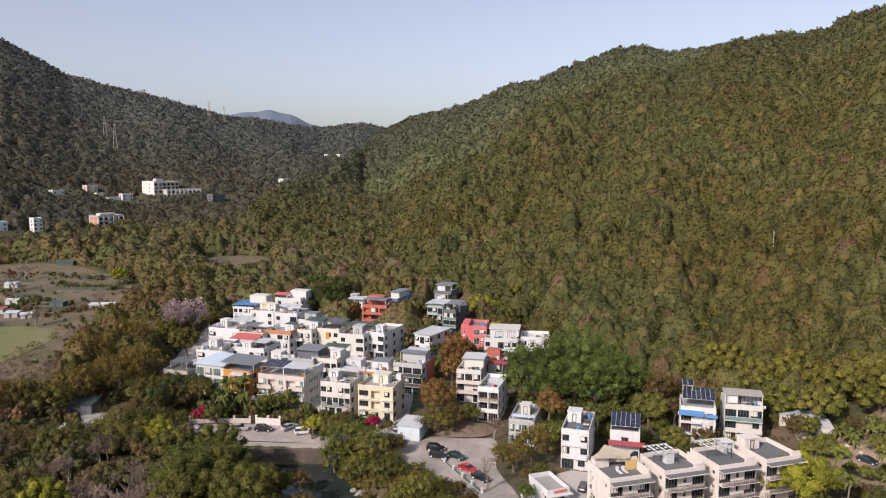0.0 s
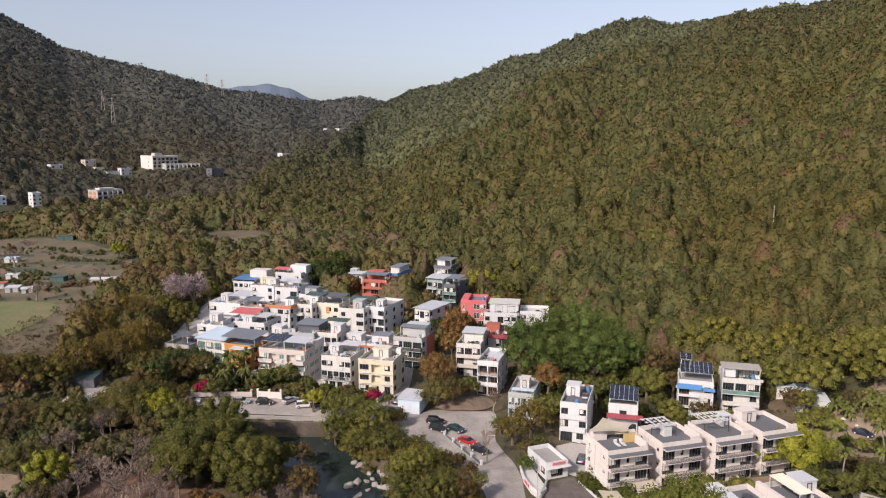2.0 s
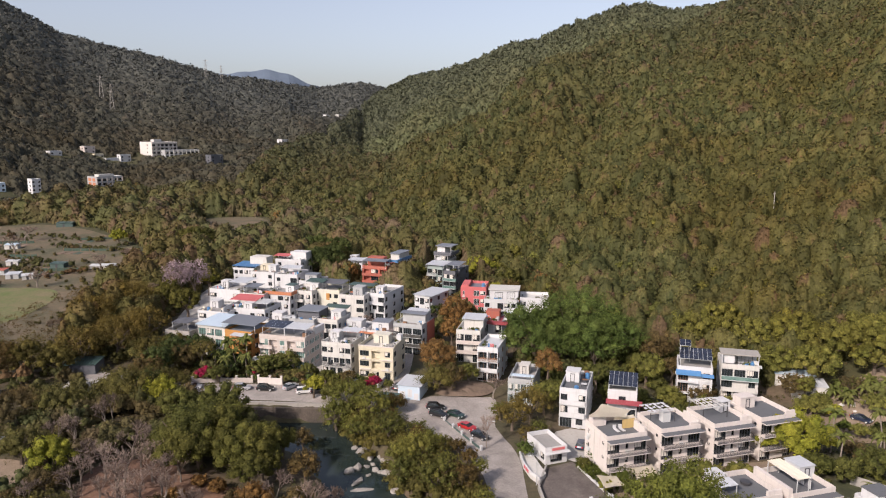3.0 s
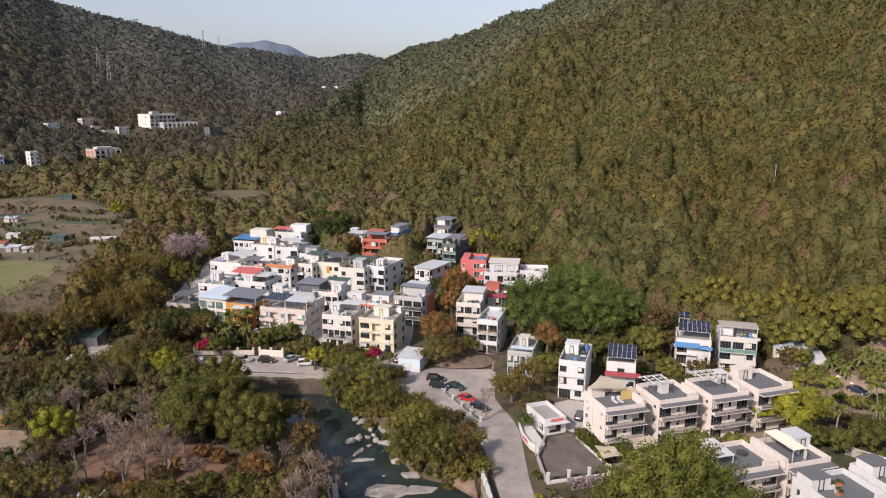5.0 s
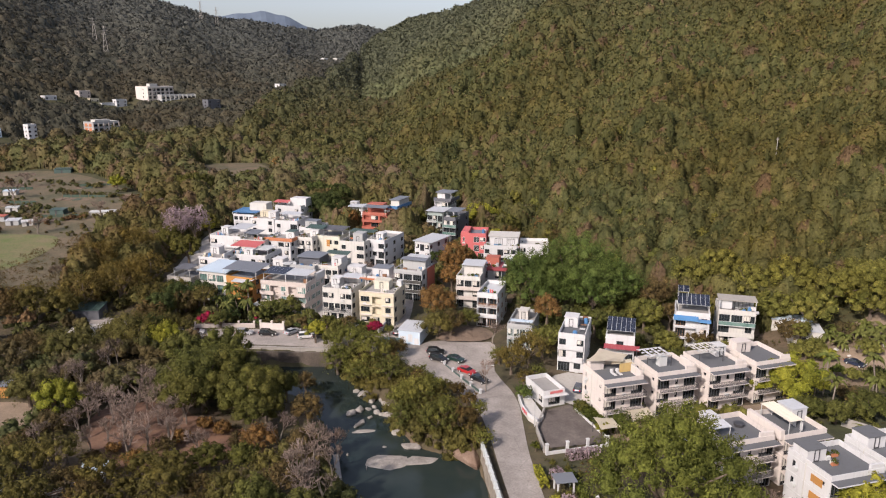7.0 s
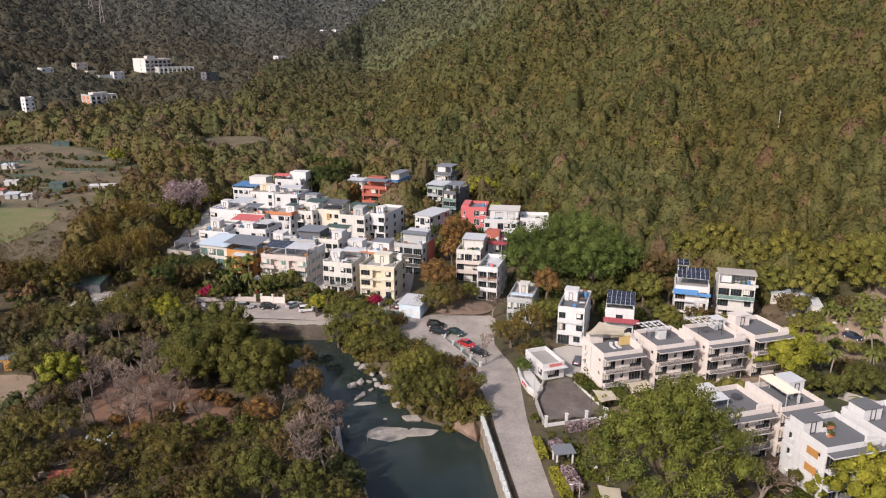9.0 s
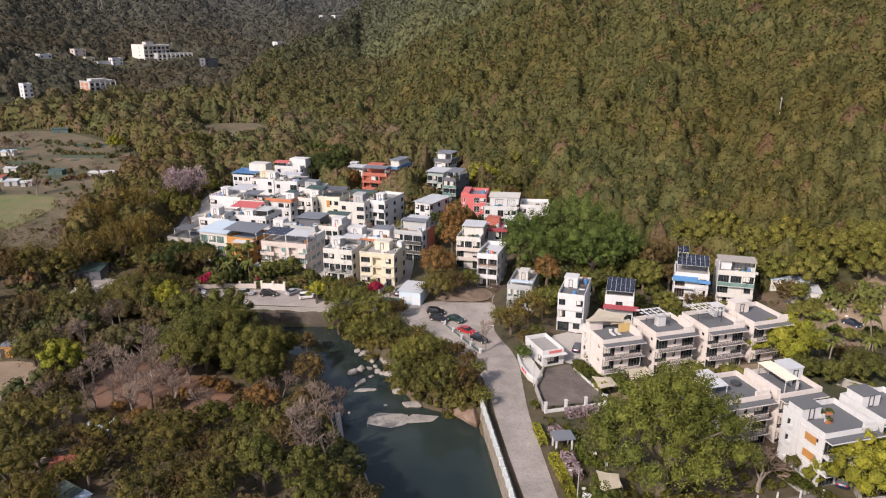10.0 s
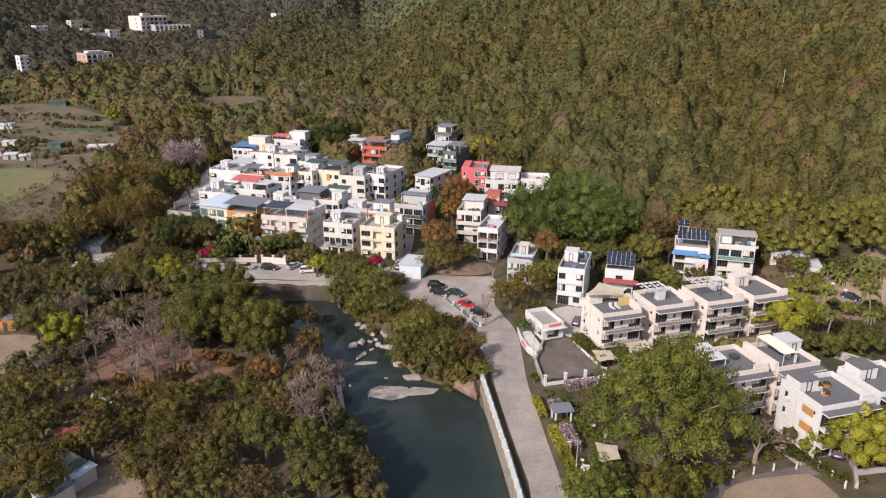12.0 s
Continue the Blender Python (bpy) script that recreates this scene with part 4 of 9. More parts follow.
# second line
w17 = house("white terraced house with yellow roof chairs", -74.9, 208.4, -16.0, 10.4, 9.0, 3, M_WHITE, front=("ww", "wDw", "W.W"), right=("w", "w", "w"), roof=M_DECKPALE, zg=2.4, parapet=0.4)
boxes("screen_wall", [(9.0, -0.2, 7.0, 9.2, 8.5, 10.2)], M_WHITE, w17)
stair_room(w17, 1.0, 5.0, 3, 3, 2.2, M_WHITE)
for k in (0.8, 3.2, 7.2):
    boxes("yellow_chair", [(k, 1.0, 8.25, k + 0.7, 1.7, 8.7), (k, 1.6, 8.7, k + 0.7, 1.75, 9.4)], M_YELLOW, w17, bevel=0.04)
rr = house("white terraced house with a red metal roof canopy", -64.9, 210.0, -16.0, 11.3, 10.0, 3, M_WHITE, front=("wdw", "wDw", "w.wW"), right=("wwww", "wwww", "wwww"), roof=M_DECKPALE, zg=2.4)
canopy(rr, -2.5, 3.0, 6.5, 9.0, 10.7, M_RED, 0.5, name="red_canopy")
stair_room(rr, 3.6, 0.8, 3.0, 3.0, 2.2, M_WHITE)
canopy(rr, 6.6, 2.0, 11.0, 8.0, 10.3, M_WHITEMETAL, 0.1)
w18 = house("white two-storey house with a raised stair room", -55.0, 205.1, -16.0, 10.2, 9.0, 2, M_WHITE, front=("wDw", "wDw"), right=("ww", "ww"), roof=M_DECKPALE, zg=2.2)
stair_room(w18, 2.6, 2.5, 3.4, 3.4, 2.9, M_WHITE)
canopy(w18, 6.5, 0.5, 9.5, 3.0, 7.6, M_WHITEMETAL, 0.1)
dg = house("dark grey house with a slate metal roof", -45.0, 199.1, -16.0, 8.0, 9.5, 3, M_GREY, front=("wDw", "wDw", "dDd"), right=("ww", "ww", "ww"), roof=M_SLATEROOF, balconies=[("f", 2, 0.2, 7.0, 1.0, "bars", M_GREY, M_DARKMETAL)], zg=1.9)
boxes("attic_storey", [(1.4, 3.0, 8.25, 8.2, 9.3, 10.9)], M_DARKGREY, dg)
boxes("attic_roof", [(1.0, 2.2, 10.9, 8.6, 9.5, 11.1)], M_SLATEROOF, dg)
clutter(dg, 0.5, 0.5, 6.5, 2.0, 8, 4)
c20 = house("off-white house with a planted roof terrace", -38.3, 199.2, -16.5, 8.1, 9.5, 3, M_OFFWHITE, front=("wDw", "wDw", ".DWw"), right=("w.w", "w.w", "w.w"), roof=M_DECKPALE, balconies=[("f", 2, 0.3, 5.0, 0.9, "solid", M_OFFWHITE, None)], zg=1.9)
stair_room(c20, 4.6, 3.2, 3.2, 4.0, 2.4, M_WHITE)
canopy(c20, 1.0, 6.5, 8.4, 9.4, 10.9, M_TEAL, 0.4)
clutter(c20, 0.5, 0.8, 4.0, 3.0, 12, 5)
t23 = house("white house with terracotta-tiled terrace edges", -30.6, 199.2, -16.5, 8.6, 8.5, 2, M_WHITE, front=("wDw", "w.w"), right=("ww", "ww"), roof=M_DECKPALE, zg=1.9)
boxes("tiled_eave", [(-0.4, -0.5, 5.3, 9.2, 0.0, 5.75), (8.8, 0.0, 5.3, 9.25, 8.4, 5.75)], M_TERRACOTTA, t23)
stair_room(t23, 1.8, 2.0, 4.6, 3.6, 2.5, M_WHITE)
clutter(t23, 0.5, 0.5, 8, 1.6, 17, 4)
t24 = house("white house with a terracotta-tiled edge and grey upper roof", -22.0, 196.4, -16.5, 7.0, 9.0, 2, M_WHITE, front=("wDw", "w.w"), right=("www", "www"), roof=M_TERRACOTTA, zg=1.9)
boxes("tiled_eave", [(-0.4, -0.5, 5.3, 7.9, 0.0, 5.75), (7.5, 0.0, 5.3, 8.0, 9.2, 5.75)], M_TERRACOTTA, t24)
stair_room(t24, 0.6, 2.6, 5.2, 4.4, 2.6, M_WHITE, M_SLATEROOF)
clutter(t24, 0.5, 0.5, 6, 1.8, 19, 5)
g24 = house("grey modern house with ribbon windows and glass balconies", -14.1, 194.3, -20.0, 8.7, 9.4, 3, M_GREY, front=("DDD", "TTT", "TTT"), right=("w.w", "w.w", "w.w"), roof=M_DECKPALE, balconies=[("f", 1, 0.1, 8.7, 1.0, "smoked", M_GREY, M_WHITEMETAL), ("f", 2, 0.1, 8.7, 1.0, "smoked", M_GREY, M_WHITEMETAL)], zg=1.9)
boxes("attic_storey", [(1.0, 4.4, 8.25, 8.0, 9.0, 10.9)], M_GREY, g24)
canopy(g24, 0.5, 3.6, 8.4, 6.2, 11.1, M_SLATEROOF, 0.25)
canopy(g24, 1.5, 6.4, 8.0, 9.2, 11.4, M_METALROOF, 0.1)
boxes("red_flank", [(8.95, 3.5, 0.3, 9.06, 9.2, 9.0)], M_BRICKRED, g24)
# upper village
w22 = house("white modern house with a stair room on a walled roof", -26.0, 227.9, -24.0, 7.4, 14.0, 3, M_WHITE, front=("DD", "DwD", "D.D"), right=("w.w.w", "w.w.w", "w.w.w"), roof=M_DECKPALE, balconies=[("f", 2, 0.2, 7.5, 0.9, "solid", M_WHITE, None)], zg=3.0)
stair_room(w22, 2.4, 3.2, 2.8, 2.8, 2.2, M_WHITE)
g21 = house("off-white house with a grey stair room and glazed roof canopy", -34.1, 225.3, -17.0, 8.8, 11.0, 3, M_OFFWHITE, front=("w.w", "w.W", "w.W"), right=("w.w", "w.w", "w.w"), roof=M_DECK, zg=2.9)
stair_room(g21, 3.6, 3.0, 3.4, 4.0, 2.8, M_GREY)
canopy(g21, 0.5, 6.5, 9.5, 10.6, 10.9, M_TEAL, 0.2)
c15 = house("cream house with a dark timber pergola on its roof", -44.1, 232.6, -17.0, 9.8, 10.5, 3, M_LEMON, front=("wDw", "w.w", "d.ww"), right=("w.w", "w.w", "..w"), roof=M_DECKPALE, zg=3.1)
canopy(c15, 0.6, 2.4, 10.0, 8.6, 10.7, M_DARKGREY, 0.3)
boxes("timber_panel", [(5.0, -0.08, 5.6, 6.2, -0.01, 7.9)], M_ORANGE, c15)
clutter(c15, 0.5, 0.5, 9, 2.0, 23, 4)
c14 = house("pale grey house with a green metal roof shed", -51.9, 231.1, -17.0, 8.6, 10.0, 3, M_OFFWHITE, front=("wDw", "wDw", "wDw"), right=("w.w", "w.w", "w.w"), roof=M_DECKPALE, balconies=[("f", 2, 0.3, 5.6, 1.0, "solid", M_OFFWHITE, None)], zg=3.1)
stair_room(c14, 5.5, 4.5, 3.2, 4.2, 2.4, M_WHITE)
canopy(c14, 3.5, 5.5, 10.0, 9.6, 11.0, M_TEAL, 0.5)
clutter(c14, 0.5, 0.6, 5, 5, 27, 4)
o13 = house("white house with a terracotta-tiled parapet", -59.5, 229.6, -17.0, 9.2, 9.5, 3, M_WHITE, front=("wDw", "wDw", "w.Ww"), right=("w.w", "w.w", "w.w"), roof=M_DECKPALE, zg=3.0)
boxes("tiled_parapet", [(-0.3, -0.3, 8.2, 10.0, 0.0, 9.25), (9.75, 0.0, 8.2, 10.0, 9.0, 9.25)], M_TERRACOTTA, o13)
stair_room(o13, 6.0, 3.0, 3.2, 3.4, 2.6, M_WHITE, M_TEAL)
w8 = house("large white house with a walled roof terrace and metal canopy", -79.2, 232.8, -16.0, 11.8, 11.0, 3, M_WHITE, front=("W.wD", "w..D", "W..D"), right=("w.w", "w.w", "w.w"), roof=M_DECKPALE, balconies=[("f", 2, 4.5, 12.0, 1.2, "solid", M_WHITE, None)], zg=3.2)
canopy(w8, 6.0, 2.0, 13.0, 9.8, 11.2, M_METALROOF, 0.3)
stair_room(w8, 1.0, 5.5, 2.6, 3.0, 2.4, M_WHITE)
clutter(w8, 0.8, 0.8, 5.5, 4.5, 31, 4)
w8b = house("white terraced house with a tiled lean-to roof", -67.6, 228.7, -16.0, 8.8, 9.0, 3, M_OFFWHITE, front=("w.D", "w.D", "w.D"), right=("w", "w", "w"), roof=M_DECKPALE, zg=3.0, parapet=0.5)
canopy(w8b, 0.5, 1.0, 6.0, 6.0, 10.6, M_SLATEROOF, 0.3)
clutter(w8b, 1, 0.5, 8, 5, 33, 5)
b9 = house("white house with a bright blue metal roof", -80.8, 266.1, -14.0, 8.6, 9.0, 3, M_WHITE, front=("www", "www", "wwww"), right=("w.w", "w.w", "w.w"), roof=M_BLUE, zg=4.4, parapet=0.4)
canopy(b9, -0.3, -0.3, 9.8, 8.5, 9.3, M_BLUE, 0.4, name="blue_roof")
boxes("upper_room", [(5.0, 4.0, 8.3, 12.0, 9.0, 12.4)], M_OFFWHITE, b9)
w10 = house("tall white house with a lemon-yellow roof shed", -72.5, 259.4, -14.0, 9.7, 11.0, 3, M_WHITE, front=("w.w", "w.w", "w.w"), right=("w.w.", "w.w.", "w.w."), roof=M_DECKPALE, zg=4.1, parapet=0.5)
stair_room(w10, 1.5, 5.0, 3.5, 4.0, 2.0, M_YELLOW)
stair_room(w10, 6.0, 3.0, 3.0, 3.0, 2.4, M_WHITE)
w12 = house("white house with stair room and roof canopy", -62.1, 254.3, -15.0, 9.1, 10.0, 3, M_WHITE, front=("w.D", "w.D", "w.D"), right=("w.w", "w.w", "w.w"), roof=M_DECKPALE, zg=3.9)
canopy(w12, 1.0, 2.5, 8.5, 7.0, 10.9, M_METALROOF, 0.3)
clutter(w12, 0.5, 0.5, 8, 2, 37, 4)
w12b = house("white house below a dark grey roof shed", -51.2, 244.3, -16.0, 7.2, 9.0, 3, M_WHITE, front=("w.w", "w.w", "w.w"), right=("w.w", "w.w", "w.w"), roof=M_DECK, zg=3.5)
stair_room(w12b, 1.0, 3.0, 4.5, 4.0, 2.4, M_GREY, M_SLATEROOF)
w11 = house("white house with a red awning on its upper terrace", -67.9, 280.1, -16.0, 11.4, 10.0, 3, M_WHITE, front=("w.w", "w.w", "w.w"), right=("w.w", "w.w", "w.w"), roof=M_DECKPALE, zg=4.8)
boxes("upper_room", [(5.0, 3.5, 8.3, 12.0, 8.5, 11.6)], M_WHITE, w11)
canopy(w11, -1.0, 0.4, 5.5, 4.4, 10.2, M_RED, 0.4, name="red_awning")
w29 = house("white house behind an autumn tree", -41.0, 287.9, -16.0, 8.0, 9.0, 2, M_WHITE, front=("w.w", "w.w"), right=("w", "w"), roof=M_DECKPALE, zg=5.2)
canopy(w29, 2.0, -1.5, 9.5, 3.5, 7.0, M_METALROOF, 0.4)
stair_room(w29, 0.5, 5.0, 3.0, 3.0, 2.2, M_WHITE)
r28 = house("brick-red house with open roof terraces", -31.2, 267.3, -17.0, 10.2, 9.0, 3, M_BRICKRED, front=("wDw", "aDa", "aDa"), right=("w.w", "w.w", "w.w"), roof=M_BRICKRED, balconies=[("f", 1, 0.2, 10.0, 1.1, "solid", M_BRICKRED, None), ("f", 2, 0.2, 10.0, 1.1, "solid", M_BRICKRED, None)], zg=4.5)
canopy(r28, 0.4, -0.8, 10.0, 4.0, 11.0, M_SLATEROOF, 0.3)
boxes("upper_storey", [(0.3, 4.6, 8.3, 7.0, 8.8, 11.6)], M_BRICKRED, r28)
clutter(r28, 7.2, 4.4, 9.4, 8.0, 41, 3)
b27 = house("white house with a deep blue tiled parapet", -22.5, 276.1, -23.0, 4.2, 13.0, 3, M_WHITE, front=("D", "D", "D"), right=("w.w.w", "w.w.w", "w.w.w"), roof=M_DECKPALE, balconies=[("f", 1, 0.2, 4.0, 1.0, "bars", M_WHITE, None), ("f", 2, 0.2, 4.0, 1.0, "bars", M_WHITE, None)], zg=5.1)
boxes("blue_parapet", [(-0.25, -0.25, 8.1, 5.0, 0.0, 9.3), (4.6, 0.0, 8.1, 5.05, 13.0, 9.3)], M_BLUE, b27)
boxes("upper_room", [(0.4, 3.0, 8.3, 4.2, 12.0, 11.2)], M_OFFWHITE, b27)
boxes("upper_roof", [(0.0, 2.4, 11.2, 4.7, 12.4, 11.4)], M_SLATEROOF, b27)
gr26 = house("grey-green house with iron balconies and a pale roof", -5.9, 261.5, -22.0, 6.2, 12.0, 3, M_GREENGREY, front=("D.D", "TwD", "TTD"), right=("ww", "ww", "ww"), roof=M_METALROOF, balconies=[("f", 1, 0.1, 4.0, 1.0, "bars", M_WHITE, M_WHITEMETAL), ("f", 2, 0.1, 4.0, 1.0, "bars", M_WHITE, M_WHITEMETAL)], zg=5.6)
canopy(gr26, -0.3, -1.0, 7.2, 7.0, 9.6, M_METALROOF, 0.3)
gr27 = house("dark grey house with glazed balconies and a planted roof", 0.2, 251.4, -24.0, 4.7, 13.0, 3, M_DARKGREY, front=("D.D", "DD", "DD"), right=("w.w", "w.w", "w.w"), roof=M_DECK, balconies=[("f", 1, 0.1, 5.2, 0.9, "glass", M_WHITE, M_WHITEMETAL), ("f", 2, 0.1, 5.2, 0.9, "glass", M_GREY, M_WHITEMETAL)], zg=5.7)
canopy(gr27, 0.3, 2.0, 5.4, 9.0, 10.8, M_SLATEROOF, 0.4)
clutter(gr27, 0.4, 0.4, 5, 2, 44, 4)
tp = house("white house with black tiled eaves and an arched balcony", -3.4, 282.6, -23.0, 5.9, 9.0, 3, M_WHITE, front=("D.D", "D.w", "aD"), right=("ww", "ww", "wwww"), roof=M_DARKGREY, zg=7.0, parapet=0.5)
boxes("black_eave", [(-0.3, -0.3, 8.1, 7.3, 0.0, 9.4), (7.0, 0.0, 8.1, 7.4, 9.0, 9.4), (-0.3, 0, 8.1, 0, 9, 9.4)], M_DARKGREY, tp)
boxes("upper_room", [(0.6, 1.6, 8.3, 4.0, 8.0, 11.4)], M_WHITE, tp)
boxes("upper_roof", [(-0.2, 1.0, 11.4, 7.0, 8.6, 11.65)], M_SLATEROOF, tp)
boxes("roof_post", [(6.6, 1.3, 8.3, 6.8, 1.5, 11.4)], M_WHITE, tp)
w25 = house("white box-shaped house with a plain pale roof", -9.2, 224.3, -30.0, 5.6, 12.0, 3, M_WHITE, front=("w.w", "w.w", "wDw"), right=("w.w.w", "w.w.w", "w.w.w"), roof=M_METALROOF, zg=3.5, parapet=0.3)
canopy(w25, -0.5, -0.5, 6.8, 12.2, 8.75, M_METALROOF, 0.1, posts=False)
pk = house("pink-red rendered house with white arched windows", 6.0, 230.2, -9.0, 8.5, 10.0, 3, M_RED, front=("W.D", "s.Dw", "s.TW"), right=("w.w", "w.w", "w.w"), roof=M_SLATEROOF, trim=M_WHITEMETAL, zg=4.4)
boxes("stair_room", [(0.2, 0.4, 8.25, 2.6, 9.5, 9.5)], M_RED, pk)
wb = house("broad white house with planted roof terrace", 13.6, 225.8, -9.0, 10.8, 11.0, 2, M_WHITE, front=("W.DW", "w.DWw"), right=("w.w", "w.w"), roof=M_DECKPALE, zg=4.0)
boxes("upper_storey", [(1.5, 3.6, 5.6, 11.0, 10.8, 8.6)], M_WHITE, wb)
boxes("upper_roof", [(1.1, 3.2, 8.6, 11.4, 11.2, 8.8)], M_OFFWHITE, wb)
clutter(wb, 1, 0.5, 11, 2.2, 47, 7)
window(wb, Matrix.Translation((4.6, 3.55, 5.8)), 2.6, 2.1, M_DARKMETAL, M_GLASS, 3)
window(wb, Matrix.Translation((8.6, 3.55, 5.8)), 2.6, 2.1, M_DARKMETAL, M_GLASS, 3)
lm = house("white house half hidden by a banyan", 25.7, 227.8, -7.0, 9.5, 9.0, 2, M_WHITE, front=("w..w", "w..w"), right=("w", "w"), roof=M_OFFWHITE, zg=3.9)
boxes("shed", [(-4.0, -5.0, -0.5, 0.5, -2.0, 2.4)], M_PALEBLUE, lm)
be = house("beige house with balconies and a glazed roof frame", 3.7, 186.5, -13.0, 6.7, 10.0, 3, M_OFFWHITE, front=("D.D", "T.T", "TTT"), right=("w.w", "w.w", "w.w"), roof=M_DECKPALE, balconies=[("f", 1, 0.1, 7.0, 1.1, "solid", M_PINKISH, None), ("f", 2, 0.1, 7.0, 1.1, "solid", M_PINKISH, None)], zg=2.1)
canopy(be, 0.8, 3.5, 7.0, 9.5, 11.2, M_METALROOF, 0.3)
boxes("glass_room", [(1.2, 4.2, 8.3, 6.6, 9.2, 11.0)], M_OFFWHITE, be)
clutter(be, 0.5, 0.6, 6.5, 3, 51, 5)
mr = house("maroon-roofed house with cluttered terrace", 11.1, 195.3, -13.0, 5.9, 9.0, 3, M_GREY, front=("w.w", "w.D", "D.D"), right=("w.w", "w.w", "w.w"), roof=M_MAROON, zg=2.5, parapet=0.4)
boxes("tiled_eave", [(-0.3, -0.6, 8.0, 7.6, 0.0, 8.9)], M_MAROON, mr)
boxes("upper_room", [(0.4, 5.0, 8.3, 4.4, 8.6, 10.4)], M_BRICKRED, mr)
clutter(mr, 0.5, 0.5, 6.5, 4, 53, 7)
w33 = house("narrow white house with a flat walled roof and brown balcony doors", 8.8, 173.3, -17.0, 5.4, 12.0, 3, M_WHITE, front=("DD", "aa", "aa"), right=("w.w.w", "w.w.w", "w.w.w"), left=("w", "w", "w"), roof=M_METALROOF, trim=M_TIMBER, balconies=[("f", 1, 0.4, 5.4, 0.5, "solid", M_WHITE, None), ("f", 2, 0.4, 5.4, 0.5, "bars", M_WHITE, M_TIMBER)], zg=1.4)
for k in (2.75, 5.5):
    window(w33, Matrix.Translation((1.5, 1.0, k + 0.2)), 2.2, 2.0, M_TIMBER, M_GLASS, 1)
    window(w33, Matrix.Translation((4.3, 1.0, k + 0.2)), 2.2, 2.0, M_TIMBER, M_GLASS, 1)
g34 = house("grey-green framed house with a fully glazed front", 15.5, 159.8, -16.0, 6.0, 12.0, 2, M_GREY, front=("TTTT", "TTTT"), right=("w.w", "w.w"), roof=M_DECKPALE, trim=M_GREENGREY, curtains=0.45, zg=0.6)
stair_room(g34, 1.8, 6.0, 2.2, 3.0, 2.2, M_OFFWHITE)
boxes("air_conditioner", [(4.0, 2.4, 5.6, 5.6, 3.6, 6.3)], M_WHITEMETAL, g34, bevel=0.15)
canopy(g34, 0.6, 0.3, 6.0, 1.8, 6.9, M_PALEBLUE, 0.1)
w35 = house("tall white house with a dark walled roof and stair room", 25.8, 147.7, -18.0, 5.9, 12.5, 3, M_WHITE, front=("Dw", "D.w", "w.w"), right=("s.s", "s.s", "s.s"), roof=M_DECK, balconies=[("f", 1, 0.1, 5.6, 0.6, "solid", M_WHITE, None), ("f", 2, 0.1, 5.6, 0.4, "solid", M_WHITE, None)], zg=0.1)
stair_room(w35, 0.4, 6.5, 3.0, 3.2, 2.4, M_WHITE)
s36 = house("white house with rooftop solar panels and a red awning", 35.6, 144.3, -16.0, 6.1, 8.5, 3, M_WHITE, front=("DD", "dDd", ".w."), right=("w.w", "w.w", "w.w"), roof=M_DECKPALE, balconies=[("f", 1, 0.1, 6.8, 1.4, "bars", M_WHITE, M_BRICKRED)], zg=1.0)
solar_array(s36, 0.0, 1.6, 6.1, 7.8, 9.6, 1.1, 6, 4)
canopy(s36, -0.3, -1.5, 7.2, 0.0, 6.4, M_MAROON, 0.5, posts=False, name="red_awning")
s37 = house("white house with a blue tiled eave and rooftop solar panels", 55.8, 159.7, -17.0, 7.8, 8.5, 3, M_WHITE, front=("D.w", "D.w", "D.w"), left=("w", "w", "w"), right=("w", "w", "w"), roof=M_DECKPALE, trim=M_TIMBER, zg=1.0)
solar_array(s37, 0.4, 2.4, 7.8, 7.8, 10.3, 1.2, 7, 3)
solar_array(s37, 0.4, 6.0, 3.0, 8.4, 12.4, 0.9, 2, 2)
canopy(s37, -0.4, -1.3, 5.2, 0.0, 7.3, M_BLUE, 0.9, posts=False, name="blue_eave")
canopy(s37, 5.2, -0.7, 8.1, 0.0, 6.9, M_BLUE, 0.6, posts=False, name="blue_eave")
boxes("balcony", [(0.2, -1.0, 2.6, 4.6, -0.005, 2.75)], M_WHITE, s37)
boxes("balcony", [(0.2, -1.0, 5.35, 4.6, -0.005, 5.5)], M_WHITE, s37)
t38 = house("tall pale grey house with a deep roofed top-floor terrace", 66.8, 161.4, -16.0, 8.4, 9.0, 3, M_OFFWHITE, front=("DD.", "D.w", "TTT"), left=("w.", "w.", "w."), roof=M_DECKPALE, balconies=[("f", 2, 0.1, 8.3, 1.0, "glass", M_WHITE, M_WHITEMETAL), ("f", 1, 0.1, 8.3, 1.0, "solid", M_OFFWHITE, None)], zg=0.9)
boxes("terrace_back", [(0.2, 3.6, 8.3, 8.2, 5.2, 11.2)], M_GREY, t38)
boxes("side_wall", [(0.0, 0.1, 9.2, 0.2, 3.6, 11.2)], M_WHITE, t38)
boxes("screen_cloth", [(0.3, 1.2, 9.0, 3.0, 1.25, 11.1)], M_WHITE, t38)
boxes("terrace_roof", [(-0.2, 0.6, 11.2, 8.6, 5.4, 11.45)], M_STONE, t38)
window(t38, Matrix.Translation((5.6, 3.54, 8.4)), 3.4, 2.2, M_DARKMETAL, M_GLASS, 3)
boxes("terrace_post", [(8.2, 0.7, 8.3, 8.35, 0.85, 11.2)], M_WHITE, t38)
clutter(t38, 3.0, 0.4, 8.5, 2.2, 61, 5)
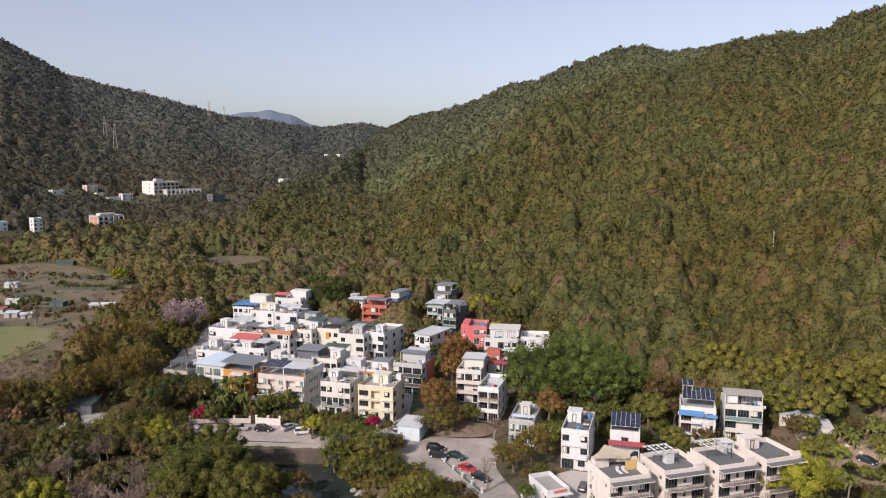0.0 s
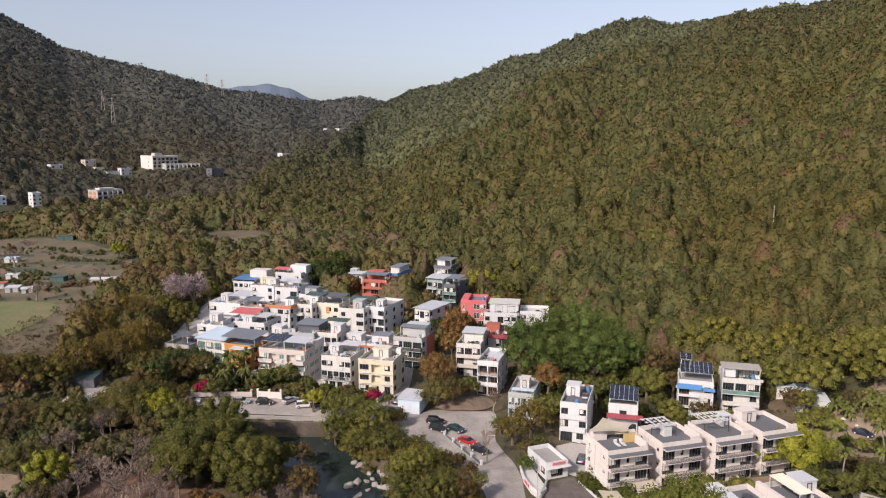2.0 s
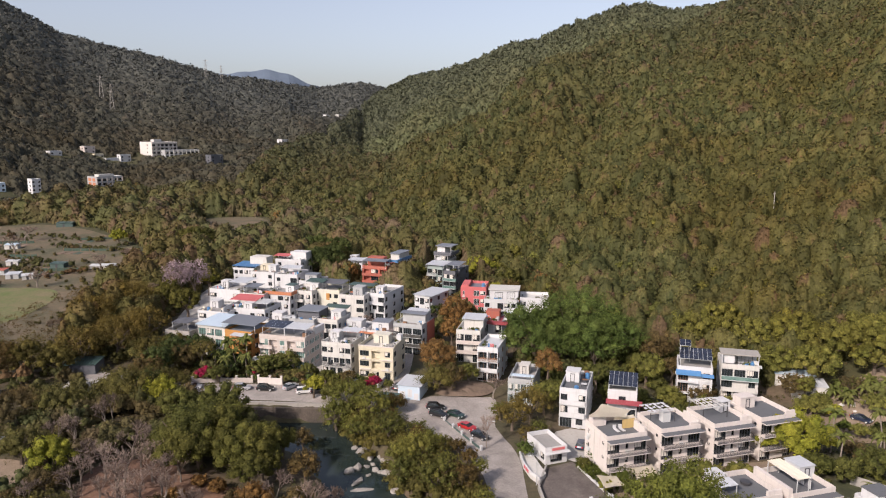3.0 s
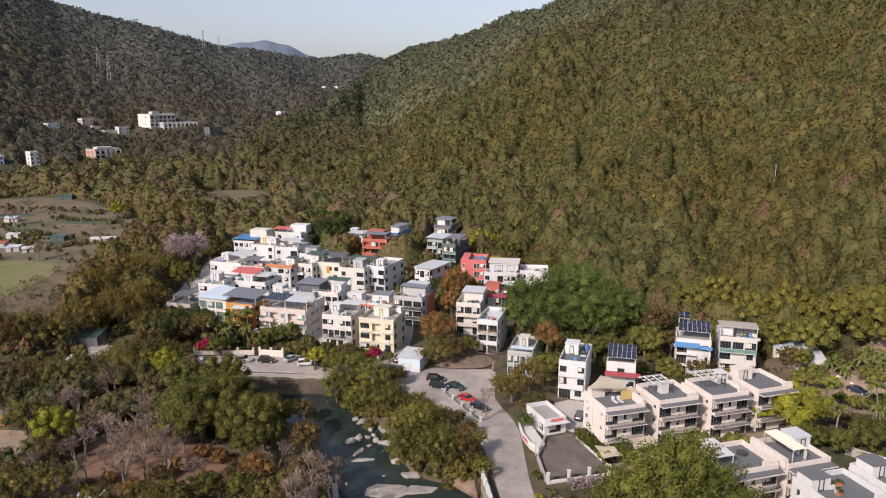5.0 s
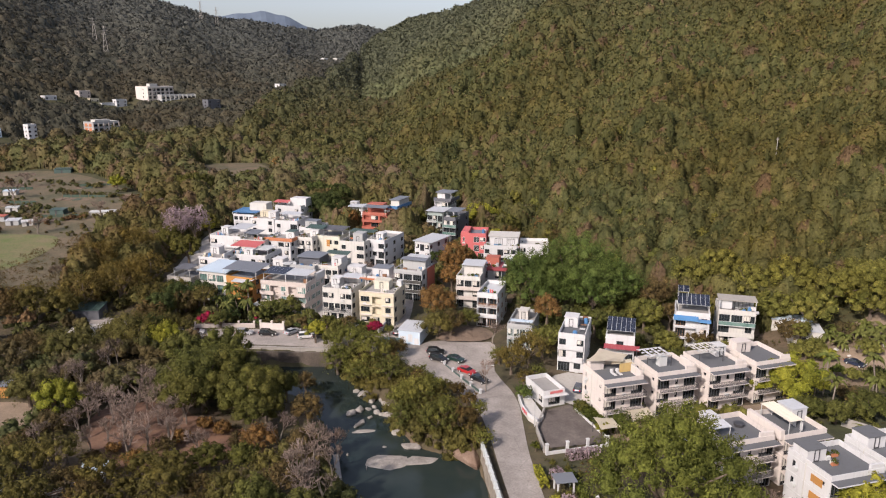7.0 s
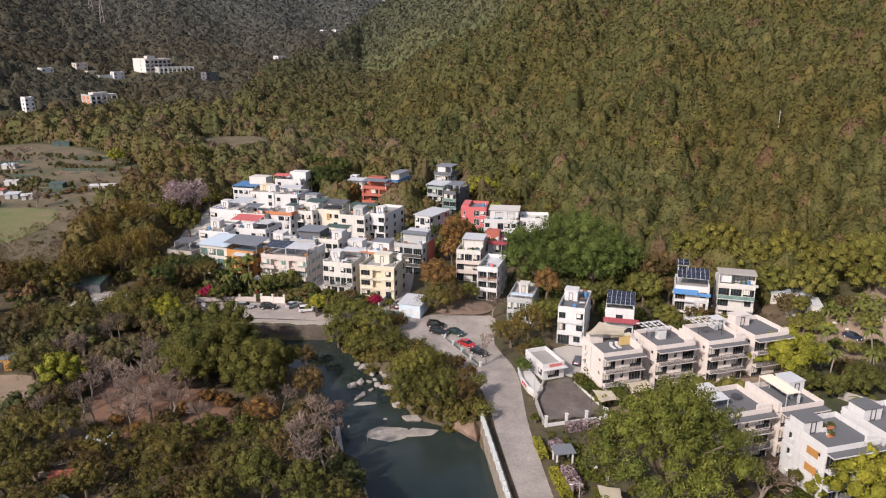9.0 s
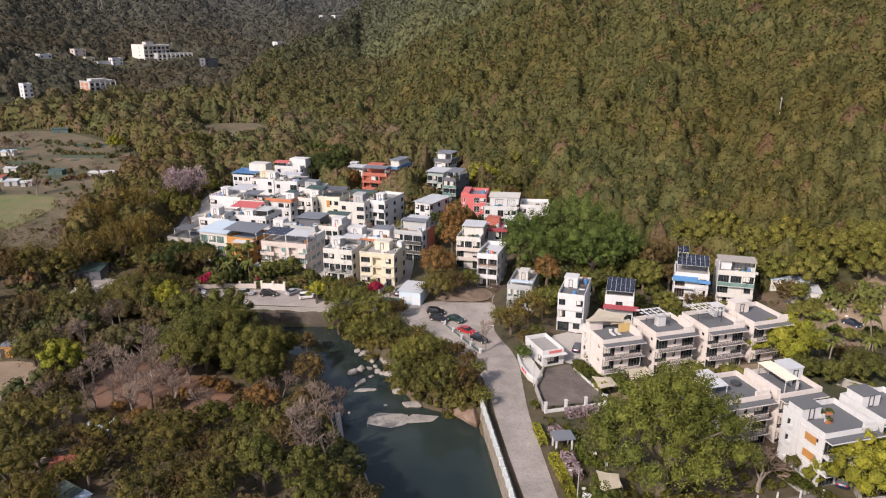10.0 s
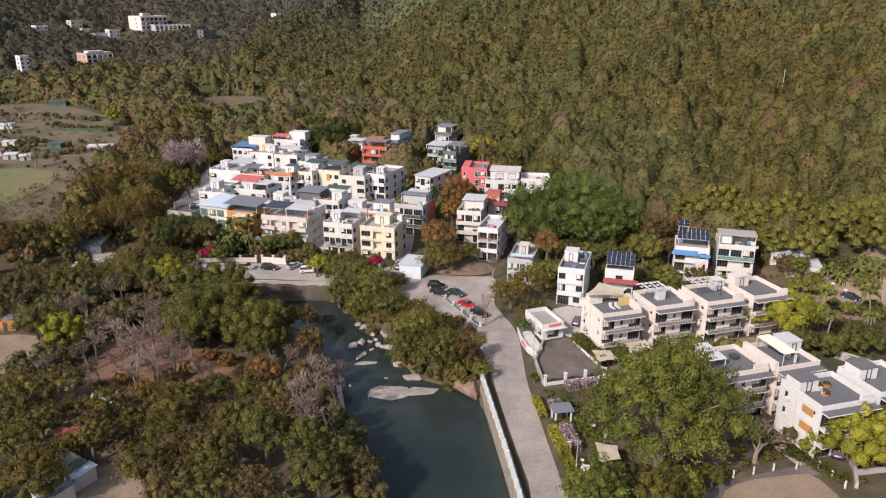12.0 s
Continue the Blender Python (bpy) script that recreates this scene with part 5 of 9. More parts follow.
for k, (hh, ww, dd, n) in enumerate(((ye, 9.5, 9.5, 7), (cw, 8.3, 9.5, 8), (ap, 13.6, 11.7, 8), (w17, 10.4, 9.0, 8), (rr, 11.3, 10.0, 9), (w18, 10.2, 9.0, 9), (dg, 8.0, 3.0, 4), (c20, 8.1, 9.5, 8), (t23, 8.6, 8.5, 7), (t24, 7.0, 9.0, 6),
        (g24, 8.7, 3.6, 5), (w22, 7.4, 14.0, 8), (g21, 8.8, 11.0, 7), (c15, 9.8, 10.5, 8), (c14, 8.6, 10.0, 8), (o13, 9.2, 9.5, 8), (w8, 11.8, 11.0, 10), (w8b, 8.8, 9.0, 8), (w10, 9.7, 11.0, 8), (w12, 9.1, 10.0, 8), (w12b, 7.2, 9.0, 6),
        (w11, 11.4, 10.0, 8), (w29, 8.0, 9.0, 5), (r28, 10.2, 4.4, 5), (gr27, 4.7, 13.0, 7), (pk, 8.5, 10.0, 5), (wb, 10.8, 3.4, 6), (lm, 9.5, 9.0, 6), (be, 6.7, 4.0, 5), (mr, 5.9, 5.0, 6), (w33, 5.4, 12.0, 5), (w35, 5.9, 12.5, 6), (t38, 8.4, 3.0, 5))):
    roof_life(hh, ww, dd, 300 + k, n)
for hh, ww, dd in ((cw, 8.3, 9.5), (w18, 10.2, 9.0), (c20, 8.1, 9.5), (c14, 8.6, 10.0), (w12, 9.1, 10.0), (w8, 11.8, 11.0), (w22, 7.4, 14.0)):
    rooftop_rail(hh, ww, dd, M_WHITEMETAL)
# terrace row of cream houses by the road
def row_balconies(w, slab):
    return [("f", k, -0.1, w + 0.1, 1.4, "bars", slab, M_DARKMETAL) for k in (1, 2)]


def row_house_extras(h, w, d, wall, stair=(0.5, 0.5), loungers=True):
    """Roof eave over the balconies, drain pipes, a low stair room and shutters' ledges of a terrace house."""
    boxes("eave", [(-0.1, -1.5, 8.1, w + 0.1, -0.02, 8.28)], wall, h)
    boxes("eave_roof", [(-0.05, -1.45, 8.284, w + 0.05, -0.03, 8.34)], M_DECK, h)
    boxes("drain_pipe", [(-0.14, d * 0.55, 0, -0.02, d * 0.55 + 0.1, 8.6)], M_OFFWHITE, h)
    for k in (0.9, 3.65, 6.4):
        boxes("air_conditioner", [(-0.5, d * 0.72, k, -0.03, d * 0.72 + 0.8, k + 0.55)], M_WHITEMETAL, h, bevel=0.03)


h1 = house("cream three-storey terrace house with full-width balconies", 30.5, 122.6, 16.0, 8.4, 8.6, 3, M_CREAM, front=("D.D", "DsD", "DsD"), curtains=0.55, left=(".s.", "s.v", "s.v"), right=("w", "w", "w"), balconies=row_balconies(8.3, M_CREAM), group="cream row houses", zg=-0.1)
h2 = house("cream three-storey terrace house with a white slatted roof pergola", 41.6, 126.0, 16.0, 8.7, 8.6, 3, M_CREAM, front=("D.D", "DsD", "DsD"), curtains=0.55, left=(".s.", "s.v", "s.v"), right=("w", "w", "w"), balconies=row_balconies(8.3, M_CREAM), group="cream row houses", zg=-0.1)
h3 = house("cream three-storey terrace house with a striped timber pergola", 52.6, 128.3, 16.0, 8.5, 9.0, 3, M_CREAM, front=("D.D", "DsD", "DsD"), curtains=0.55, left=(".s.", "s.v", "s.v"), right=("w", "w", "w"), balconies=row_balconies(8.3, M_CREAM), group="cream row houses", zg=-0.1)
h4 = house("cream three-storey terrace house with a bare walled roof", 63.0, 131.3, 17.0, 8.4, 9.5, 3, M_CREAM, front=("D.D", "DsD", "DsD"), curtains=0.55, left=(".s.", "s.v", "s.v"), right=("w", "w", "w"), balconies=row_balconies(8.3, M_CREAM), group="cream row houses", zg=-0.1)
hA = house("cream terrace house with a blue metal canopy beside its roof", 44.4, 99.4, 16.0, 9.2, 8.6, 3, M_CREAM, front=("D.D", "DsD", "DsD"), curtains=0.55, left=(".s.", "s.v", "s.v"), right=("w", "w", "w"), balconies=row_balconies(8.3, M_CREAM), group="cream row houses", zg=-0.1)
hB = house("cream terrace house with laundry under a roof awning", 54.7, 101.8, 16.0, 8.3, 8.6, 3, M_CREAM, front=("D.D", "DsD", "DsD"), curtains=0.55, left=(".s.", "s.v", "s.v"), right=("w", "w", "w"), balconies=row_balconies(8.3, M_CREAM), group="cream row houses", zg=-0.1)
hC = house("white terrace house with brown shutters on its end wall", 55.8, 89.9, 15.0, 9.5, 8.6, 3, M_WHITE, front=("D.D", "DsD", "DsD"), curtains=0.55, left=(".s.", "s.v", "s.v"), right=("w", "w", "w"), balconies=row_balconies(9.3, M_WHITE), group="cream row houses", zg=-0.1)
hD = house("white terrace house with a low stair room on its roof", 66.8, 93.9, 15.0, 8.7, 8.6, 3, M_WHITE, front=("D.D", "DsD", "DsD"), curtains=0.55, left=(".s.", "s.v", "s.v"), right=("w", "w", "w"), balconies=row_balconies(8.5, M_WHITE), group="cream row houses", zg=-0.1)
sm = house("small white flat-roofed house with a dark front window", 20.2, 129.4, 20.0, 4.8, 8.0, 1, M_WHITE, front=("T",), left=("..w",), roof=M_DECKPALE, bands=False, zg=-0.1)
mu = house("small white shed with a pale blue wall", -10.9, 162.5, -16.0, 5.5, 7.0, 1, M_PALEBLUE, front=("...",), roof=M_METALROOF, bands=False, zg=0.6)
for hh, ww, dd, mm in ((h1, 8.4, 8.6, M_CREAM), (h2, 8.7, 8.6, M_CREAM), (h3, 8.5, 9.0, M_CREAM), (h4, 8.4, 9.5, M_CREAM), (hA, 9.2, 8.6, M_CREAM), (hB, 8.3, 8.6, M_CREAM), (hC, 9.4, 8.6, M_WHITE), (hD, 8.6, 8.6, M_WHITE)):
    row_house_extras(hh, ww, dd, mm)


def sail(h, pts, z, material=None, name="shade_sail"):
    """A stretched cloth with sagging edges between corner points (u, v, rise)."""
    bm = bmesh.new()
    n = 8
    g = []
    for i in range(n + 1):
        row = []
        for j in range(n + 1):
            f, k = i / n, j / n
            a = Vector(pts[0]).lerp(Vector(pts[1]), f)
            b = Vector(pts[3]).lerp(Vector(pts[2]), f)
            p = a.lerp(b, k)
            c = (Vector(pts[0]) + Vector(pts[1]) + Vector(pts[2]) + Vector(pts[3])) / 4
            edge = 1 - (1 - abs(2 * f - 1)) * (1 - abs(2 * k - 1))
            p = p.lerp(c, 0.10 * (1 - max(abs(2 * f - 1), abs(2 * k - 1)) * min(abs(2 * f - 1), abs(2 * k - 1))) * edge)
            row.append(bm.verts.new(p + Vector((0, 0, z - 0.3 * (1 - edge)))))
        g.append(row)
    for a, b in zip(g, g[1:]):
        for j in range(n):
            bm.faces.new([a[j], b[j], b[j + 1], a[j + 1]])
    bmesh.ops.solidify(bm, geom=bm.faces[:], thickness=0.03)
    return part(name, bm, material or M_CANVAS, h)


def slatted_pergola(h, u0, v0, u1, v1, z, slats, material, dark=None):
    beams = boxes("pergola_beam", [(u0, v0, z, u1, v0 + 0.12, z + 0.14)], M_WHITEMETAL, h)
    boxes("pergola_beam", [(u0, v1 - 0.12, z, u1, v1, z + 0.14)], M_WHITEMETAL, beams)
    for u, v in ((u0, v0), (u1 - 0.12, v0), (u0, v1 - 0.12), (u1 - 0.12, v1 - 0.12)):
        boxes("post", [(u, v, h["top"], u + 0.12, v + 0.12, z)], dark or M_DARKMETAL, beams)
    sw = (u1 - u0) / slats
    for i in range(slats):
        for j in range(3):
            a = v0 + (v1 - v0) * j / 3
            boxes("slat", [(u0 + i * sw, a + (0.0 if i % 2 else 0.5), z + 0.15, u0 + (i + 0.62) * sw, a + (v1 - v0) / 3 - 0.25, z + 0.2)], material, beams)


# roof life of the row
sail(h1, [(-1.0, 6.0, 0.4), (4.0, 9.6, 1.2), (9.0, 7.0, 0.3), (6.5, 4.6, 0.0)], 10.3)
sail(h1, [(4.0, 5.0, 0.0), (4.6, 6.0, 0.0), (9.0, 6.0, 0.2), (8.8, 3.8, 0.0)], 9.9)
boxes("bamboo_screen", [(5.6, 4.2, 8.3, 8.2, 4.35, 10.1)], paint("bamboo_screen", (0.50, 0.36, 0.14)), h1)
for k in (3.6, 4.8):
    boxes("sun_lounger", [(k, 2.6, 8.45, k + 0.65, 4.3, 8.6), (k, 4.2, 8.6, k + 0.65, 4.5, 9.2)], M_WHITE, h1, bevel=0.05)
boxes("stair_room", [(0.6, 6.6, 8.26, 3.4, 8.4, 10.0)], M_CREAM, h1)
boxes("side_wall", [(7.9, 0.2, 8.26, 8.3, 4.0, 9.9)], M_CREAM, h1)
slatted_pergola(h2, 0.2, 4.2, 5.8, 8.4, 10.6, 6, M_WHITE)
boxes("stair_room", [(3.2, 4.4, 8.26, 4.9, 5.8, 10.2)], M_WHITEMETAL, h2)
boxes("side_wall", [(8.15, 0.2, 8.26, 8.6, 5.0, 10.0), (6.4, 0.1, 8.26, 8.15, 0.5, 9.6)], M_CREAM, h2)
slatted_pergola(h3, 0.3, 4.0, 6.0, 8.8, 10.6, 7, M_OFFWHITE)
stair_room(h3, 6.2, 6.4, 2.2, 2.4, 2.2, M_WHITE)
boxes("side_wall", [(6.2, 0.1, 8.26, 8.4, 0.6, 9.9)], M_CREAM, h3)
stair_room(h4, 0.6, 6.8, 3.6, 2.4, 2.3, M_CREAM)
boxes("side_wall", [(6.0, 0.1, 8.26, 8.2, 0.5, 9.8)], M_CREAM, h4)
canopy(hA, -7.5, 2.6, -0.2, 8.2, 8.4, M_BLUEGREY, 0.3, posts=False, name="blue_canopy")
for u, v in ((-7.3, 2.8), (-0.5, 2.8), (-7.3, 7.9)):
    boxes("canopy_post", [(u, v, 0, u + 0.14, v + 0.14, 8.4)], M_DARKMETAL, hA)
boxes("lower_roof", [(-6.5, 0.5, 2.6, -0.05, 8.4, 2.8)], M_DECK, hA)
stair_room(hA, 0.6, 5.4, 2.2, 2.6, 2.2, M_WHITE)
canopy(hA, 0.2, 3.2, 3.4, 5.6, 9.8, M_METALROOF, 0.2)
boxes("side_wall", [(6.4, 0.1, 8.26, 9.0, 0.5, 9.8)], M_CREAM, hA)
bm = bmesh.new()
bmesh.ops.create_cone(bm, cap_ends=True, segments=20, radius1=0.8, radius2=0.9, depth=0.5, matrix=Matrix.Translation((6.8, 5.6, 8.55)))
part("round_tub", bm, M_DARKMETAL, hA)
canopy(hB, 1.8, 1.2, 4.4, 8.0, 10.6, M_CANVAS, 0.1, name="roof_awning")
boxes("side_wall", [(-0.6, 0.2, 8.26, 0.1, 8.2, 9.9)], M_CREAM, hB)
stair_room(hB, 5.4, 4.6, 3.0, 3.4, 2.3, M_WHITE, M_METALROOF)
for k, c in enumerate((M_WHITE, M_DARKGREY, M_WHITE, M_CURTAIN, M_DARKGREY, M_WHITE)):
    boxes("laundry", [(4.5 + 0.02 * k, 1.2 + k * 0.75, 8.6, 4.54 + 0.02 * k, 1.8 + k * 0.75, 10.1)], c, hB)
stair_room(hC, 0.4, 5.2, 3.4, 3.0, 2.0, M_WHITE, M_DECK)
boxes("side_wall", [(7.0, 0.1, 8.26, 9.2, 0.5, 9.8)], M_WHITE, hC)
clutter(hC, 3.0, 3.4, 5.5, 6.0, 71, 5)
for z in (3.6, 6.4):
    boxes("shutter", [(-0.1, 1.4, z, -0.02, 3.6, z + 1.2)], M_ORANGE, hC)
stair_room(hD, 0.8, 5.0, 3.4, 3.2, 2.0, M_WHITE, M_DECK)
boxes("side_wall", [(6.4, 0.1, 8.26, 8.5, 0.5, 9.8)], M_WHITE, hD)
boxes("red_sign", [(1.4, -0.12, 2.9, 4.2, -0.02, 3.4)], M_RED, sm)
boxes("porch_eave", [(-0.3, -1.0, 2.55, 5.1, -0.02, 2.7)], M_WHITE, sm)
canopy(mu, -0.3, -0.3, 5.9, 7.3, 3.7, M_METALROOF, 0.1, posts=False)
boxes("painted_patch", [(0.4, -0.05, 0.5, 1.9, -0.01, 2.2), (2.5, -0.05, 0.9, 3.6, -0.01, 2.8), (4.1, -0.05, 0.4, 5.2, -0.01, 1.9)], M_WHITE, mu)


def shed(label, x, y, yaw, w, d, h, wall, roof, pitch=0.35, category="shed", name="shed"):
    """A low shed: walls, a mono-pitch ribbed roof and a door."""
    z = float(ground_z(x, y, False)) - 0.05
    s = thing(name, label, category, pose(x, y, z, 0, 0, yaw))
    bm = bmesh.new()
    vs = box(bm, 0, 0, 0, w, d, h)
    for i in (6, 7):
        vs[i].co.z += pitch
    part("wall", bm, wall, s)
    bm = bmesh.new()
    ribbed(bm, -0.25, -0.25, w + 0.25, d + 0.25, h + 0.01 - 0.25 * pitch / d, h + 0.01 + pitch * (d + 0.25) / d)
    part("roof", bm, roof, s)
    boxes("door", [(w * 0.4, -0.06, 0.05, w * 0.4 + 0.9, -0.01, min(2.0, h - 0.2))], M_DARKMETAL, s)
    return s


shed("white-walled hut with a broken slatted roof at the forest edge", 84.0, 160.5, -14, 7.5, 5.0, 3.6, M_OFFWHITE, M_METALROOF)
shed("lean-to with a pale blue metal roof", 82.5, 166.5, -14, 9.0, 3.0, 3.2, M_OFFWHITE, M_PALEBLUE)
shed("dark green roofed garden shed", -57.0, 84.0, -32, 4.0, 4.0, 2.5, M_GREY, M_GREENROOF)
shed("grey shed with pale end walls", -56.4, 79.6, -32, 4.0, 3.8, 2.4, M_OFFWHITE, M_SLATEROOF)
shed("narrow pale lean-to shed", -53.4, 82.0, -32, 1.5, 4.2, 2.2, M_OFFWHITE, M_PALEBLUE)
shed("small shed with a pale blue-grey roof", -59.0, 102.0, 12, 3.6, 2.6, 2.0, M_GREY, M_PALEBLUE)
shed("white-roofed hut under trees", -72.6, 94.6, -18, 4.0, 3.4, 2.4, M_OFFWHITE, M_WHITEMETAL)
shed("white-roofed hut under trees", -74.5, 99.0, -18, 3.4, 2.6, 2.2, M_OFFWHITE, M_WHITEMETAL)
shed("low hut with a rusty red roof", -59.6, 91.5, 10, 3.6, 2.6, 2.0, M_GREY, M_BRICKRED)
shed("open shelter with a green canvas roof", -100.5, 176.5, 4, 9.0, 6.0, 2.8, M_DARKGREY, M_TEAL)
shed("long low roof of pale weathered sheets", -92.5, 163.5, 6, 8.0, 4.5, 2.0, M_GREY, M_CONCRETE)
shed("orange painted hut among trees", -93.5, 133.0, 0, 4.0, 3.0, 2.6, M_ORANGE, M_SLATEROOF)
shed("small dark green canvas shelter by the river trees", -15.8, 157.2, -12, 5.0, 3.2, 2.4, M_TEAL, M_TEAL)


# far up the valley
def far_house(label, x, y, z, w, d, n, wall, front="w.w", left="w", storey=3.0, yaw=52, **more):
    """A house turned so that its end wall takes the sun; z at its foot."""
    return house(label, x, y, yaw, w, d, n, wall, front=(front,) * n, left=(left,) * n, storey=storey, group="far valley buildings", zg=z, bands=False, **more)


inst = far_house("cream institutional building with rows of windows in the woods", -283, 690, 39, 27, 22, 4, M_CREAM, "DDDDDD", "..w.", 3.6, seed=1)
boxes("roof_room", [(6, 6, inst["top"], 14, 12, inst["top"] + 3.2)], M_OFFWHITE, inst)
for k in range(1, 5):
    boxes("gallery_edge", [(0.2, -1.2, 3.6 * k - 0.5, 26.8, -0.01, 3.6 * k)], M_OFFWHITE, inst)
wing = far_house("low grey wing of an institutional building with tall piers", -270, 688, 39, 34, 12, 2, M_GREY, "DDDDDDDD", "w.", 3.4, yaw=40)
for k in range(9):
    boxes("pier", [(0.2 + k * 4.1, -0.7, 0, 1.0 + k * 4.1, -0.01, 7.4)], M_OFFWHITE, wing)
block = far_house("grey four-storey block with orange end panels among trees", -270.5, 550, 15.5, 21, 15, 4, M_GREY, "TTTTT", "aa", 3.3, seed=2)
for k in range(6):
    boxes("pier", [(0.1 + k * 4.05, -0.6, 0, 0.7 + k * 4.05, -0.01, 13.2)], M_PINKISH, block)
for k in (1, 2, 3):
    for v in (2.0, 8.5):
        boxes("orange_panel", [(-0.12, v, 3.3 * k + 0.4, -0.02, v + 4.4, 3.3 * k + 2.8)], M_TERRACOTTA, block)
boxes("roof_room", [(4, 4, block["top"], 16, 11, block["top"] + 2.2)], M_OFFWHITE, block)
for far_label, fx, fy, fz, fw, fd, fn, fm in (("white house among trees", -303.5, 520, 17, 6, 8, 4, M_WHITE), ("pale blue house at the valley edge", -325, 505, 15, 10, 9, 4, M_PALEBLUE), ("pale house on the wooded slope", -349, 630, 40.5, 10, 9, 2, M_WHITE),
        ("pinkish house on the wooded slope", -336, 665, 44, 10, 9, 2, M_PINKISH), ("low white house among trees", -314, 660, 36, 16, 8, 1, M_WHITE), ("low white house among trees", -304, 668, 36, 10, 7, 2, M_WHITE), ("white house with a yellow side among trees", -325, 662, 40, 8, 6, 1, M_YELLOW),
        ("dark grey house on the wooded slope", -216, 660, 33, 13, 9, 3, M_DARKGREY), ("small white house deep in the woods", -173, 764, 49, 9, 8, 2, M_WHITE), ("small white house far up the valley", -167, 1024, 81, 7, 7, 2, M_WHITE), ("small white house far up the valley", -148, 1016, 81, 10, 8, 2, M_OFFWHITE), ("low roof at the end of a field", -325, 497, 13, 10, 8, 2, M_WHITE)):
    far_house(far_label, fx, fy, fz, fw, fd, fn, fm)
for fo in FOOTPRINTS[-15:]:   # trees left out before the far houses so that the camera sees them
    a, b = Vector(fo[0]), Vector(fo[1])
    side = (Vector(fo[3]) - a).normalized() * 9
    FOOTPRINTS.append([tuple(a - side), tuple(b - side), tuple(b), tuple(a)])
for sl, sx, sy, syaw, sw, sd, sh, sm1, sr in (("long low pale roof among trees", -277, 509, 25, 20, 5, 2.4, M_GREY, M_WHITEMETAL), ("low shed with pale roof", -256, 482, 20, 10, 4, 2.4, M_GREY, M_WHITEMETAL), ("low shed with pale roof", -246, 474, 15, 9, 4, 2.2, M_GREY, M_METALROOF),
        ("low white roofed shed by the field", -258, 447, 10, 9, 4, 2.3, M_OFFWHITE, M_WHITEMETAL), ("dark green field shed", -227, 409, 10, 9, 5, 2.6, M_TEAL, M_TEAL), ("teal tarpaulin shelter in the allotments", -172, 302, 0, 6, 4, 2.2, M_TEAL, M_TEAL), ("long white greenhouse strip", -153, 299, 8, 10, 3, 1.6, M_OFFWHITE, M_WHITEMETAL),
        ("allotment hut with grey roof", -180, 283, 10, 5, 4, 2.2, M_GREY, M_METALROOF), ("allotment hut with white roof", -172, 281, 30, 4, 3, 2.0, M_OFFWHITE, M_WHITEMETAL), ("allotment hut with rusty roof", -190, 290, 5, 5, 4, 2.2, M_GREY, M_BRICKRED), ("field hut with pale roof", -219, 346, 10, 6, 4, 2.4, M_OFFWHITE, M_PALEBLUE), ("field hut with pale roof", -195, 308, 10, 5, 3, 2.2, M_OFFWHITE, M_WHITEMETAL), ("field hut with grey roof", -200, 300, 10, 5, 3, 2.2, M_GREY, M_CONCRETE)):
    shed(sl, sx, sy, syaw, sw, sd, sh, sm1, sr)


# ---- river, roads, yards ----
from mathutils import geometry


def surface(name, c0, c1, scale=0.25, rough=0.9, relief=0.03, fine=3.0, cracks=0.0):
    """Ground cover: two tones in clouds, fine grain, and thin dark cracks where wanted."""
    m, t, b = mat(name)
    cloud = tex(t, "noise", scale, 7, 0.68, "World")
    grain = tex(t, "noise", fine, 5, 0.7, "World")
    c = ramp(t, cloud.outputs[0], [(0.32, c0), (0.68, c1)]).outputs[0]
    g = ramp(t, grain.outputs[0], [(0.3, (0.78,) * 3), (0.7, (1.18,) * 3)])
    c = mixc(t, "MULTIPLY", 1.0, c, g.outputs[0])
    if cracks:
        v = tex(t, "voronoi", cracks, space="World")
        v.feature = "DISTANCE_TO_EDGE"
        k = ramp(t, v.outputs["Distance"], [(0.0, (0.78,) * 3), (0.01, (1.0,) * 3)])
        c = mixc(t, "MULTIPLY", 1.0, c, k.outputs[0])
    link(t, c, b.inputs["Base Color"])
    b.inputs["Roughness"].default_value = rough
    bump(t, b, grain.outputs[0], 0.5, relief)
    return m


M_ROAD = surface("worn_concrete_road", (0.205, 0.185, 0.168), (0.36, 0.325, 0.295), 0.12, cracks=0.16)
M_ASPHALT = surface("dark_asphalt", (0.07, 0.058, 0.052), (0.16, 0.135, 0.12), 0.2)
M_DIRT = surface("pale_dirt", (0.17, 0.128, 0.088), (0.27, 0.205, 0.145), 0.15, relief=0.1)
M_LITTER = surface("leaf_litter", (0.10, 0.060, 0.040), (0.21, 0.115, 0.072), 0.25, relief=0.15)
M_MOUND = surface("dug_brown_earth", (0.12, 0.085, 0.06), (0.20, 0.145, 0.105), 0.3, relief=0.15)
M_GRASS = surface("meadow_grass", (0.085, 0.122, 0.028), (0.165, 0.130, 0.070), 0.09, relief=0.15, fine=1.2)
M_DRYFIELD = surface("dry_field", (0.058, 0.060, 0.028), (0.155, 0.112, 0.070), 0.06, relief=0.15, fine=1.0)
M_GRANITE = surface("weathered_granite", (0.21, 0.19, 0.17), (0.36, 0.335, 0.30), 0.5, relief=0.08)
M_RIVERWALL = surface("dark_river_stone", (0.055, 0.045, 0.036), (0.13, 0.105, 0.085), 0.5, relief=0.1)
M_LEDGE = surface("beige_ledge_stone", (0.17, 0.14, 0.105), (0.30, 0.27, 0.225), 0.5)
M_REDROCK = surface("brown_bank_rock", (0.16, 0.10, 0.07), (0.26, 0.19, 0.14), 0.6, relief=0.1)


